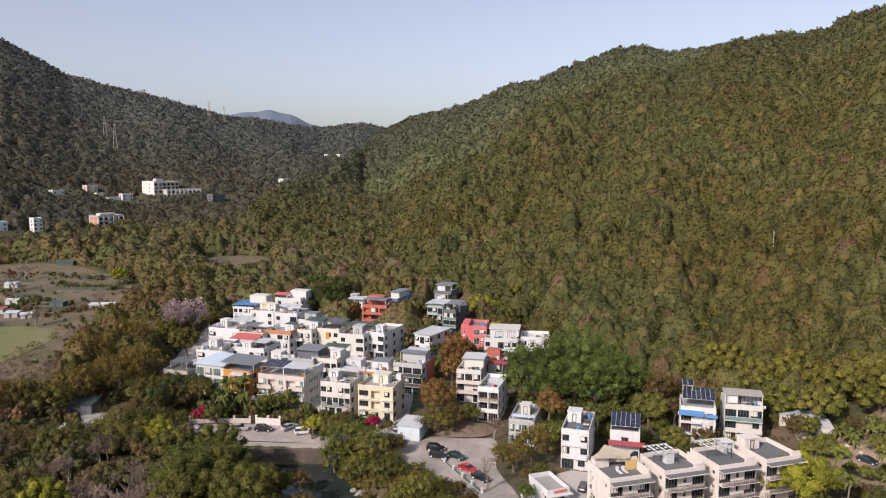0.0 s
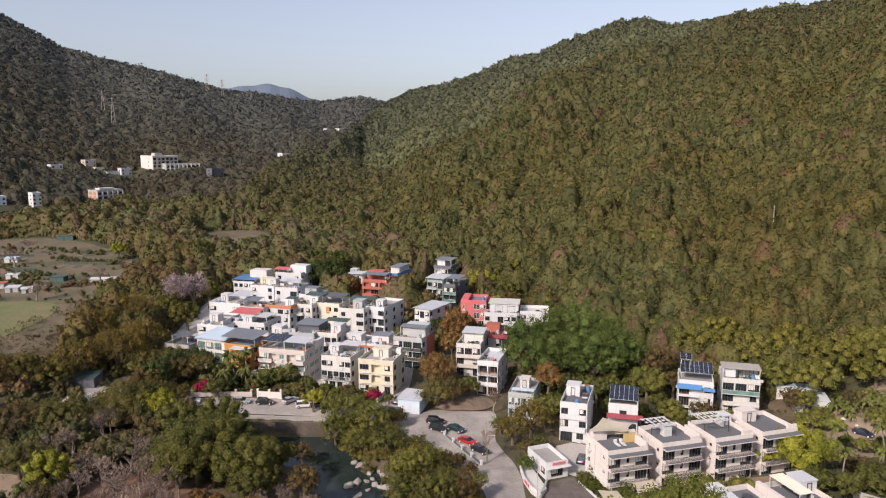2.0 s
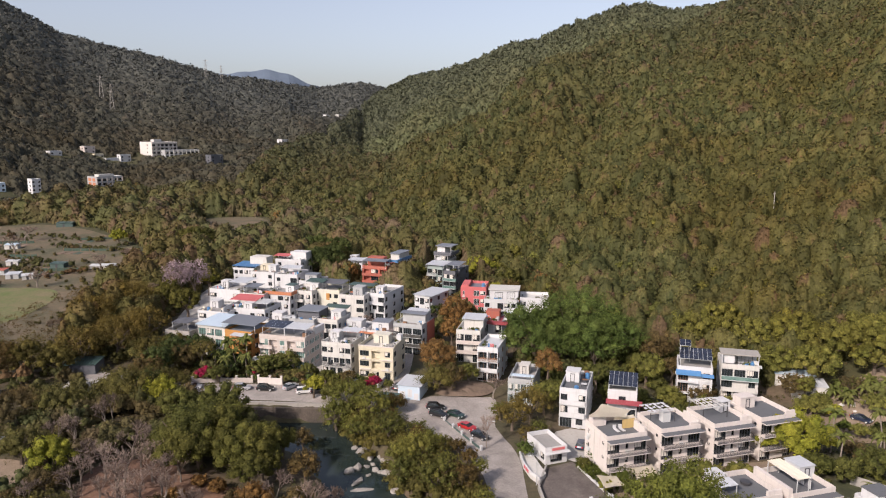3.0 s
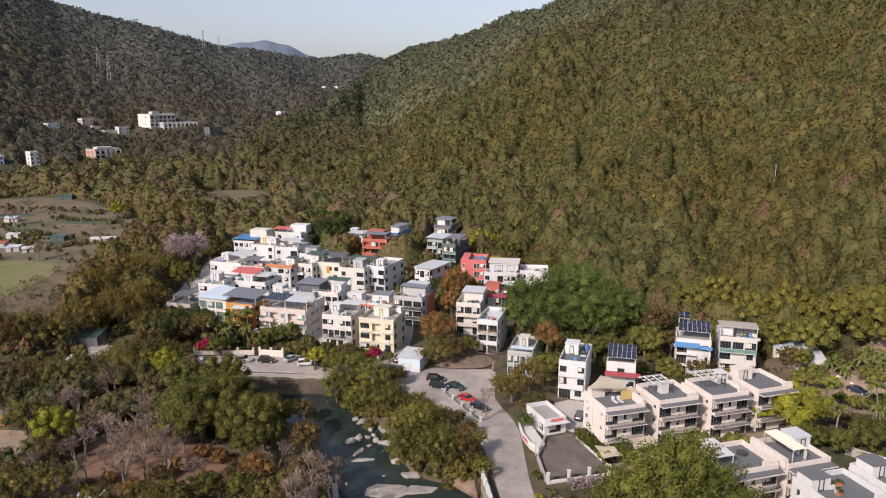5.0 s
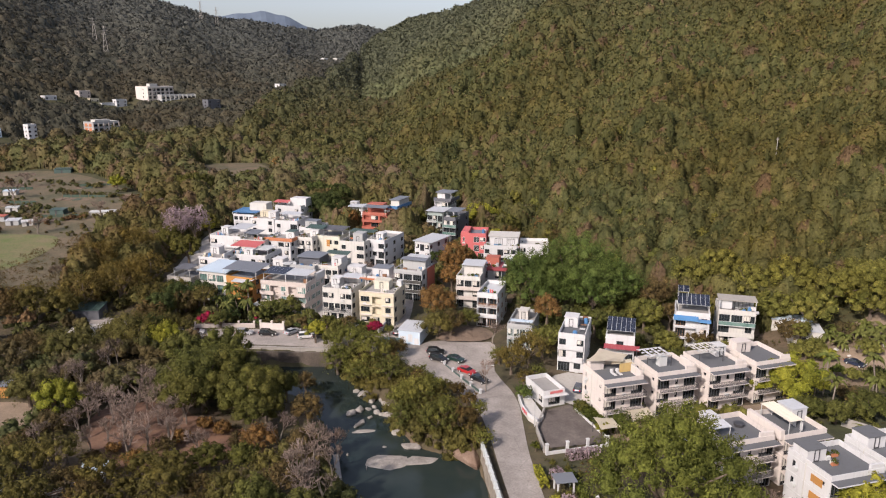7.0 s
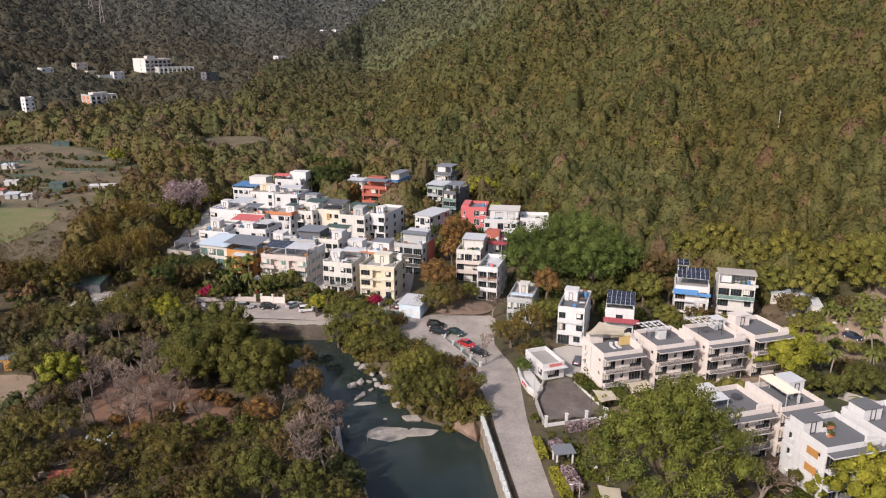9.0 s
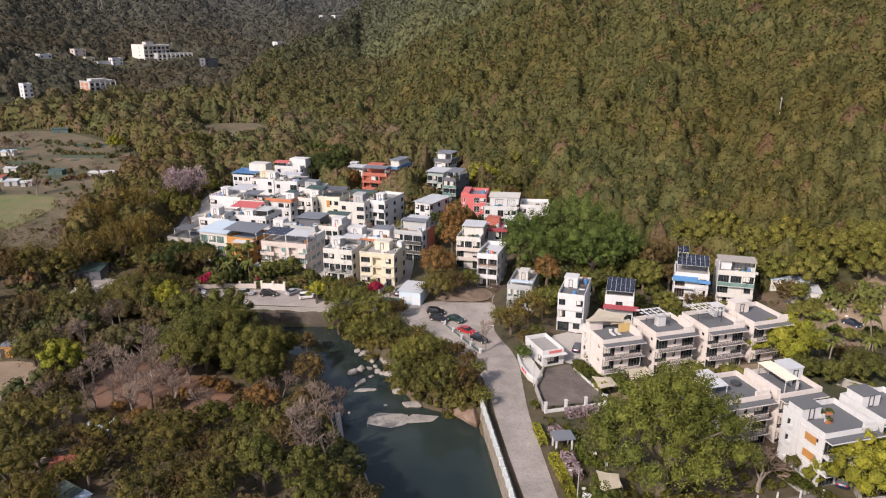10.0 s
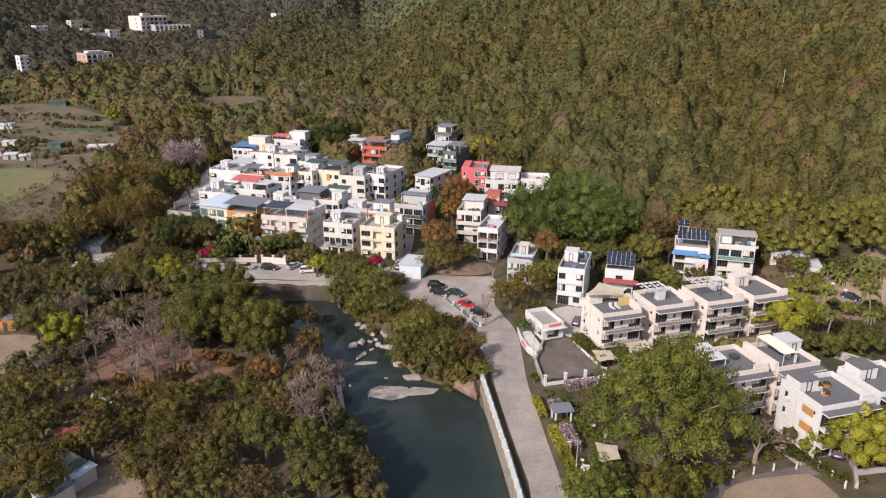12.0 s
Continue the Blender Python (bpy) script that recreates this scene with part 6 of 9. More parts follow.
def round_off(poly, times=2):
    """Cuts the corners of a closed outline."""
    for _ in range(times):
        out = []
        for (x0, y0), (x1, y1) in zip(poly, poly[1:] + poly[:1]):
            out += [(0.75 * x0 + 0.25 * x1, 0.75 * y0 + 0.25 * y1), (0.25 * x0 + 0.75 * x1, 0.25 * y0 + 0.75 * y1)]
        poly = out
    return poly


def sheet(name, label, poly, lift, material, thick=0.0, rounded=2, cut=6.0, category="", kind="structure", carve=True):
    """A patch of ground draped on the land inside an outline."""
    poly = round_off(poly, rounded) if rounded else poly
    n = len(poly)
    xs, ys = [q[0] for q in poly], [q[1] for q in poly]
    gx, gy = np.meshgrid(np.arange(min(xs), max(xs), cut), np.arange(min(ys), max(ys), cut))
    gx, gy = gx.ravel(), gy.ravel()
    ok = poly_dist(gx, gy, poly) < -0.3 * cut
    pts = [Vector(q) for q in poly] + [Vector((float(u), float(v))) for u, v in zip(gx[ok], gy[ok])]
    vco, _, fco, *_ = geometry.delaunay_2d_cdt(pts, [], [list(range(n))], 1, 1e-4)
    bm = bmesh.new()
    vs = [bm.verts.new((q.x, q.y, float(ground_z(q.x, q.y, carve)) + lift)) for q in vco]
    for f in fco:
        bm.faces.new([vs[i] for i in f])
    bmesh.ops.recalc_face_normals(bm, faces=bm.faces[:])
    if sum(f.normal.z for f in bm.faces) < 0:
        bmesh.ops.reverse_faces(bm, faces=bm.faces[:])
    if thick:
        r = bmesh.ops.extrude_face_region(bm, geom=bm.faces[:])
        bmesh.ops.translate(bm, verts=[g for g in r["geom"] if isinstance(g, bmesh.types.BMVert)], vec=(0, 0, thick))
        bmesh.ops.recalc_face_normals(bm, faces=bm.faces[:])
    ob = part(name, bm, material)
    return tagged(ob, label, category or name, kind=kind)


def water_material():
    m, t, b = mat("river_water")
    wide = tex(t, "noise", 0.06, 4, 0.6, "World")
    rip = tex(t, "noise", 1.4, 4, 0.6, "World")
    link(t, ramp(t, wide.outputs[0], [(0.35, (0.014, 0.024, 0.023)), (0.65, (0.028, 0.038, 0.034))]).outputs[0], b.inputs["Base Color"])
    b.inputs["Roughness"].default_value = 0.07
    b.inputs["IOR"].default_value = 1.33
    bump(t, b, rip.outputs[0], 0.06, 0.05)
    return m


M_WATER = water_material()
bm = bmesh.new()
_g = [[bm.verts.new((x, y, WATER_Z + 0.001 * math.sin(x * 1.3 + y))) for y in range(-40, 166, 6)] for x in range(-64, 26, 6)]
for _a, _b in zip(_g, _g[1:]):
    for _i in range(len(_a) - 1):
        bm.faces.new([_a[_i], _b[_i], _b[_i + 1], _a[_i + 1]])
tagged(part("water", bm, M_WATER), "still dark green river water", "river", kind="structure")

sheet("road", "worn pale concrete village road and parking area", [(10, 40), (17.6, 40), (17.2, 80.9), (16.8, 87.4), (16.2, 96.1), (15.6, 105.3), (15.2, 112), (15.4, 124), (15.6, 130.2), (14.7, 136.9), (13.2, 141.2), (11.2, 149.0), (13.2, 156), (12.5, 163), (9, 162.5), (-2, 164), (-6.5, 161), (-10.3, 166), (-8.6, 180), (-8.2, 196.8), (-7.7, 215), (-10.9, 215), (-11.4, 191.6), (-13.2, 173.1), (-13.4, 168.0), (-23.9, 168.6), (-32.7, 169.8), (-42.2, 171.2), (-56.2, 171.6), (-63.8, 170.5), (-72, 171.5), (-98, 182), (-99, 176), (-80, 168), (-66, 165), (-51.7, 161.8), (-39.4, 161.0), (-29, 160), (-19, 158.0), (-11.4, 154.5), (-5.7, 147.5), (2.0, 139.8), (7.3, 128), (8.9, 116.1), (9.5, 108.1), (10.9, 94.6), (12.7, 80.9)], 0.09, M_ROAD, rounded=1, carve=False, category="road")
sheet("pavement", "grey concrete ground between village houses", [(-84, 200), (-90, 235), (-92, 270), (-84, 285), (-60, 288), (-42, 262), (-20, 245), (-14, 215), (-12, 205), (-14, 176), (-40, 180), (-60, 190)], 0.05, M_CONCRETE, carve=False, cut=8, category="pavement")
sheet("pavement", "dark asphalt yard behind low white walls", [(20.4, 128.1), (25.7, 130.7), (30.3, 119.4), (29.6, 115.4), (19.2, 113.6), (17.7, 120.5)], 0.14, M_ASPHALT, rounded=0, carve=False, category="yard")
sheet("pavement", "concrete forecourt between white houses", [(21, 138), (26, 147), (34, 144), (33, 133), (29.5, 128), (25.8, 131), (22, 134)], 0.11, M_CONCRETE, rounded=1, carve=False, category="yard")
sheet("pavement", "paved strip in front of the cream houses", [(31, 118.5), (31.5, 122), (70, 133), (75, 128), (52, 119), (33, 114)], 0.1, M_DIRT, rounded=1, carve=False, category="yard")
sheet("road", "narrow dark lane behind white posts", [(26, 76), (38.3, 83.6), (48.3, 86.9), (55.4, 88.6), (57.6, 86.6), (49, 84.9), (40.5, 81.6), (33, 76)], 0.06, M_ASPHALT, rounded=1, carve=False, category="road")
sheet("ground_patch", "pale sandy courtyard with weeds", [(35, 70), (38.5, 81.5), (43.0, 84.6), (51.0, 86.0), (54.1, 86.4), (55.5, 80), (52, 68)], 0.1, M_DIRT, rounded=1, carve=False, category="courtyard")
sheet("ground_patch", "pale dirt parking clearing at the forest edge", [(81, 152), (88, 159), (99.0, 163), (114, 167), (118, 146), (104, 143), (95.5, 139), (84, 138)], 0.1, M_DIRT, carve=False, category="clearing")
sheet("ground_patch", "pale dirt path through the trees", [(-100, 128), (-92.2, 131), (-84.3, 131.5), (-79.5, 127), (-79.5, 119), (-83.1, 113.5), (-100, 112)], 0.1, M_DIRT, carve=False, category="path")
sheet("ground_patch", "clearing covered in reddish leaf litter", [(-70, 130), (-56.2, 133), (-45, 122.5), (-33, 119), (-31, 110.0), (-47.7, 105), (-57, 107), (-66, 116.1)], 0.1, M_LITTER, carve=False, category="clearing")
sheet("ground_patch", "bare dirt lot beside a shed", [(-53.5, 74), (-53.6, 88), (-46, 88), (-41, 80.9), (-42, 72)], 0.1, M_DIRT, carve=False, category="lot")
mound = sheet("ground_patch", "low mound of dug brown earth", [(-3, 163.1), (1.4, 170), (9.8, 173.1), (13.7, 166.9), (9.3, 161.8)], 0.1, M_MOUND, cut=1.5, carve=False, category="earth mound")
_c = Vector((5.2, 167.0, 0))
for v in mound.data.vertices:
    k = max(0.0, 1 - ((v.co.x - _c.x) / 8.5) ** 2 - ((v.co.y - _c.y) / 6.0) ** 2)
    v.co.z += 1.3 * k * (0.8 + 0.4 * noise.noise(v.co * 0.7))
sheet("field", "dry brown allotment fields", [(-275, 412), (-266.6, 416.8), (-243.7, 423.7), (-202.2, 400.4), (-157.7, 351.5), (-135.6, 321.7), (-135.3, 292.3), (-132.0, 266.5), (-131.9, 243.3), (-118, 205), (-112, 190), (-135, 182), (-215, 255)], 0.12, M_DRYFIELD, cut=12, category="field")
sheet("field", "green meadow on the valley floor", [(-190, 262), (-176.8, 268.3), (-159.0, 268.0), (-146.0, 263.1), (-140.7, 243.7), (-141.7, 229.2), (-145.4, 216.3), (-170, 225)], 0.24, M_GRASS, cut=12, category="meadow")
sheet("field", "dry grass clearing in the woods", [(-152, 438), (-128, 447), (-110, 440), (-93, 385), (-118, 378), (-138, 408)], 0.2, M_DRYFIELD, cut=12, category="field")
sheet("field", "small bare clearing far up the valley", [(-262, 575), (-240, 592), (-216, 592), (-214, 572), (-227.0, 530)], 0.3, M_DRYFIELD, cut=12, category="field")


# ---- river works and rocks ----
def embankment():
    """Beige ledge along the water and a pale parapet of pierced panels between piers."""
    line = [(6.6, 113.0), (8.0, 100.7), (9.2, 89.9), (10.1, 80.7), (12.0, 62.0), (12.4, 30.0)]
    bm = bmesh.new()
    prof = [(0.0, -4.6), (0.25, 0.32), (1.3, 0.32), (1.3, -0.3)]
    rows = []
    for i, (x, y) in enumerate(line):
        rows.append([bm.verts.new((x + a, y, z)) for a, z in prof])
    for a, b in zip(rows, rows[1:]):
        for k in range(3):
            bm.faces.new([a[k], a[k + 1], b[k + 1], b[k]])
    bmesh.ops.recalc_face_normals(bm, faces=bm.faces[:])
    wall = thing("river_parapet", "pale pierced concrete parapet on a beige river ledge", "parapet wall", pose(0, 0, 0))
    part("ledge", bm, M_LEDGE, wall)

    def panel(bm):
        box(bm, 0, 0, 0, 0.3, 1.9, 0.75)
        box(bm, 0, 0, 0.75, 0.3, 0.55, 1.1)
        box(bm, 0, 1.35, 0.75, 0.3, 1.9, 1.1)
        box(bm, -0.08, 0, 1.1, 0.38, 1.9, 1.3)
        bmesh.ops.remove_doubles(bm, verts=bm.verts[:], dist=0.001)

    pale = paint("pale_blue_grey_concrete", (0.50, 0.53, 0.52), stain=0.3)
    me = shared(("parapet_panel",), panel, pale)
    pier = shared(("parapet_pier",), lambda bm: box(bm, -0.12, 0, 0, 0.42, 0.34, 1.42), pale)
    for (x0, y0), (x1, y1) in zip(line, line[1:]):
        ln = math.hypot(x1 - x0, y1 - y0)
        yaw = math.degrees(math.atan2(y1 - y0, x1 - x0)) - 90
        k = max(1, int(ln / 2.25))
        for i in range(k):
            f = i / k
            m = pose(x0 + (x1 - x0) * f + 0.55, y0 + (y1 - y0) * f, 0.3, 0, 0, yaw)
            part("panel", me, pale, wall, m=m @ Matrix.Translation((0, 0.34, 0)))
            part("pier", pier, pale, wall, m=m)


embankment()


def boulder(x, y, z, sx, sy, sz, seed, material=None, yaw=0, label="angular grey granite boulder in the river", flat=0.0):
    rng = random.Random(seed)
    src = bmesh.new()
    for _ in range(17):
        v = Vector((rng.gauss(0, 1), rng.gauss(0, 1), rng.gauss(0, 0.8))).normalized() * rng.uniform(0.85, 1.15)
        if flat and v.z > flat:
            v.z = flat + 0.12 * (v.z - flat)
        src.verts.new((v.x * sx, v.y * sy, v.z * sz))
    bmesh.ops.convex_hull(src, input=src.verts[:])
    me = bpy.data.meshes.new("hull")
    src.to_mesh(me)
    src.free()
    bm = bmesh.new()
    bm.from_mesh(me)
    bpy.data.meshes.remove(me)
    for v in [v for v in bm.verts if not v.link_faces]:
        bm.verts.remove(v)
    bmesh.ops.bevel(bm, geom=bm.edges[:], offset=0.05 * min(sx, sy), segments=1, affect="EDGES")
    for v in bm.verts:
        v.co *= 1 + 0.03 * noise.noise(v.co * 1.7 + Vector((seed, 0, 0)))
    ob = part("boulder", bm, material or M_GRANITE)
    ob.matrix_world = pose(x, y, z, 0, 0, yaw)
    return tagged(ob, label, "rock", "river boulders")


for i, (x, y, s) in enumerate(((-19.3, 143.2, 0.9), (-17.3, 142.0, 1.7), (-15.3, 138.4, 1.1), (-13.1, 138.9, 1.2), (-10.2, 136.4, 1.9), (-12.0, 137.2, 1.4), (-18.9, 132.6, 1.3), (-17.3, 134.4, 1.3),
                               (-13.8, 133.0, 1.0), (-11.0, 131.4, 1.5), (-12.5, 132.3, 0.8), (-14.8, 131.0, 0.7), (-9.6, 128.3, 0.6), (-14.4, 135.6, 0.7), (-15.6, 134.7, 0.8), (-8.9, 134.0, 1.2))):
    boulder(x, y, WATER_Z + 0.1 * s, s, s * 0.8, s * 0.62, i + 1, yaw=37 * i)
boulder(-16.9, 128.0, WATER_Z + 0.1, 2.2, 0.7, 0.7, 31, yaw=48)
boulder(-15.6, 125.2, WATER_Z, 2.4, 0.9, 0.35, 32, yaw=12, flat=0.4)
boulder(-5.8, 119.2, WATER_Z + 0.2, 2.1, 1.3, 1.0, 33, yaw=-20)
boulder(-9.0, 124.6, WATER_Z + 0.1, 1.1, 1.0, 0.8, 34, yaw=10)
boulder(-9.8, 114.0, WATER_Z, 4.6, 2.7, 0.55, 35, yaw=6, flat=0.25, label="long flat granite slab lying in the river")
boulder(-4.6, 114.6, WATER_Z, 4.0, 2.0, 0.62, 37, yaw=9, flat=0.25, label="long flat granite slab lying in the river")
boulder(4.3, 115.5, -2.2, 2.6, 4.2, 2.6, 36, M_REDROCK, 15, "brown rock outcrop at the river bank")
boulder(6.2, 117.5, -1.6, 2.4, 3.0, 2.2, 38, M_REDROCK, 50, "brown rock outcrop at the river bank")
for i, (x, y, k) in enumerate(((92.5, 154.8, 0.8), (95.0, 154.2, 0.9), (97.6, 153.8, 0.7), (99.8, 153.6, 1.0), (102.4, 152.6, 0.8), (90.2, 152.6, 0.6), (94.0, 152.0, 0.5))):
    boulder(x, y, float(ground_z(x, y)) + 0.3, k, k * 0.8, k * 0.6, 60 + i, M_OFFWHITE, 50 * i, "pale lump of rubble at the edge of a dirt clearing")
boulder(-11.0, 119.3, WATER_Z, 0.4, 0.3, 0.35, 39)
boulder(-17.5, 116.4, WATER_Z, 0.3, 0.3, 0.5, 40)


def wall_run(name, label, pts, height, thick, material, posts=0.0, cap=None, z=None, post_mat=None, kind="", category="wall", post_h=None, caps=True):
    """A free-standing wall along a line, with piers where wanted."""
    root = thing(name, label, category, pose(0, 0, 0), kind=kind)
    for (x0, y0), (x1, y1) in zip(pts, pts[1:]):
        ln = math.hypot(x1 - x0, y1 - y0)
        yaw = math.degrees(math.atan2(y1 - y0, x1 - x0))
        zz = z if z is not None else float(ground_z((x0 + x1) / 2, (y0 + y1) / 2, False))
        m = pose(x0, y0, zz, 0, 0, yaw)
        if height > 0:
            boxes("panel", [(0, -thick / 2, -0.4, ln, thick / 2, height)], material, root, m=m, bevel=0.02)
            if cap:
                boxes("coping", [(-0.02, -thick / 2 - 0.06, height, ln + 0.02, thick / 2 + 0.06, height + 0.1)], cap, root, m=m)
        if posts:
            k = max(1, round(ln / posts))
            ph = post_h or height + 0.5
            for i in range(k + 1):
                boxes("pier", [(-0.22, -0.22, -0.4, 0.22, 0.22, ph), (-0.29, -0.29, ph, 0.29, 0.29, ph + 0.14)] if caps else [(-0.1, -0.1, -0.4, 0.1, 0.1, ph)], post_mat or material, root, m=m @ Matrix.Translation((ln * i / k, 0, 0)))
    return root


wall_run("yard_wall", "low white wall with square piers in front of an asphalt yard", [(18.3, 111.4), (29.6, 114.2)], 0.6, 0.25, M_WHITE, posts=3.8, post_h=2.0)
wall_run("yard_wall", "low white wall along the side of an asphalt yard", [(30.4, 116.0), (26.3, 128.5)], 0.6, 0.3, M_WHITE)
wall_run("yard_wall", "dark stone wall at the edge of an asphalt yard", [(18.0, 112.0), (17.6, 120.0), (20.2, 128.0)], 1.0, 0.35, M_STONE)
wall_run("garden_wall", "long white wall along a village lane", [(-16.4, 167.6), (-13.6, 180.0), (-11.6, 192.0)], 1.3, 0.25, M_WHITE)
wall_run("retaining_wall", "pale kerb wall between road and river", [(-54, 159.6), (-40.2, 159.0), (-28.0, 158.4), (-18.5, 156.2)], 0.5, 0.6, M_STONE, cap=M_STONE)
wall_run("retaining_wall", "weathered stone river wall below the village road", [(-47, 157.9), (-40.2, 157.7), (-28.0, 157.2), (-21.5, 156.2)], 4.5, 0.8, M_RIVERWALL, z=-4.0)
boxes("river_wall_face", [(-48.5, 157.2, -4.5, -22.5, 158.6, 0.15)], M_RIVERWALL, bpy.data.objects["retaining_wall"])
wall_run("garden_wall", "cream garden wall with dark gate at the roadside", [(-47.2, 171.9), (-41.1, 171.0)], 1.7, 0.3, M_CREAM, posts=3.0)
wall_run("garden_wall", "low tan wall with piers along the village road", [(-64, 171.6), (-57, 172.6), (-49, 172.4)], 1.2, 0.3, M_PINKISH, posts=3.5)
wall_run("garden_wall", "pale stone boundary wall", [(61.7, 92.5), (60.7, 87.4), (58.6, 83.0)], 0.9, 0.5, M_STONE)
wall_run("garden_wall", "pale stone boundary wall", [(60.4, 86.1), (68.5, 87.4)], 0.8, 0.4, M_STONE)
wall_run("garden_wall", "dark boundary wall behind white houses", [(76, 122), (82, 116), (90, 108)], 1.8, 0.25, M_STONE)
wall_run("post_fence", "row of short white posts along a lane", [(38.8, 84.6), (48.6, 87.0), (55.6, 87.6), (57.0, 83.0)], 0.0, 0.1, M_WHITE, posts=3.2, post_h=1.3, caps=False, category="fence")
wall_run("road_barrier", "white and green plaza fence panels beside parked cars", [(0.4, 150.4), (7.9, 135.8)], 0.6, 0.08, M_TEAL, posts=4.1, post_mat=M_WHITE, post_h=0.95, category="fence")


def planter():
    """Raised white planter wall with a red and white banner on its road side."""
    root = thing("raised_planter", "raised white concrete planter with a red banner", "planter", pose(0, 0, 0))
    pts = [(15.5, 133.0), (15.7, 128.0), (16.6, 124.0), (18.0, 121.6), (19.6, 124.5), (17.9, 133.2)]
    bm = bmesh.new()
    vs = [bm.verts.new((x, y, -0.2)) for x, y in pts]
    f = bm.faces.new(vs)
    r = bmesh.ops.extrude_face_region(bm, geom=[f])
    bmesh.ops.translate(bm, verts=[g for g in r["geom"] if isinstance(g, bmesh.types.BMVert)], vec=(0, 0, 1.1))
    bmesh.ops.recalc_face_normals(bm, faces=bm.faces[:])
    part("planter_body", bm, M_OFFWHITE, root)
    for (x0, y0), (x1, y1) in zip(pts[:4], pts[1:4]):
        ln = math.hypot(x1 - x0, y1 - y0)
        boxes("rim_wall", [(0, -0.12, 0.9, ln, 0.12, 1.6)], M_WHITE, root, m=pose(x0, y0, 0, 0, 0, math.degrees(math.atan2(y1 - y0, x1 - x0))))
    red = paint("red_banner_cloth", (0.55, 0.02, 0.05), stain=0.05)
    for k in (1.2, 2.1, 3.0):
        boxes("banner_mark", [(k, -0.17, 0.75, k + 0.6, -0.135, 1.35)], red, root, m=pose(15.6, 128.3, 0, 0, 0, math.degrees(math.atan2(-4.3, 1.0))))


planter()


def path_steps():
    root = thing("stone_path", "stepping path of pale stone slabs", "path", pose(0, 0, 0))
    me = shared(("slab",), lambda bm: box(bm, -0.6, -0.3, 0, 0.6, 0.3, 0.12), M_STONE)
    for i in range(16):
        f = i / 15
        part("slab", me, M_STONE, root, m=pose(49.2 + 4.2 * f, 99.0 - 10.5 * f, 0.05, 0, 0, 20))


path_steps()


# ---- vehicles ----
def car_paint(name, c):
    m, t, b = mat(name)
    n = tex(t, "noise", 3.0, 3, 0.6)
    link(t, ramp(t, n.outputs[0], [(0.3, tuple(v * 0.85 for v in c)), (0.7, c)]).outputs[0], b.inputs["Base Color"])
    b.inputs["Roughness"].default_value, b.inputs["Coat Weight"].default_value = 0.3, 0.6
    b.inputs["Metallic"].default_value = 0.1
    return m


CAR_COLOURS = {"black": car_paint("black_car_paint", (0.012, 0.013, 0.015)), "white": car_paint("white_car_paint", (0.75, 0.75, 0.74)), "red": car_paint("red_car_paint", (0.42, 0.02, 0.02)),
               "silver": car_paint("silver_car_paint", (0.40, 0.41, 0.43)), "green": car_paint("dark_green_car_paint", (0.012, 0.035, 0.028)), "navy": car_paint("navy_car_paint", (0.02, 0.03, 0.06))}
M_TYRE = paint("tyre_rubber", (0.02, 0.02, 0.02), rough=0.9, stain=0.1)
M_LAMP = paint("lamp_lens", (0.7, 0.7, 0.68), rough=0.2, stain=0.0)
M_TAIL = paint("tail_lamp_red", (0.4, 0.02, 0.02), rough=0.2, stain=0.0)


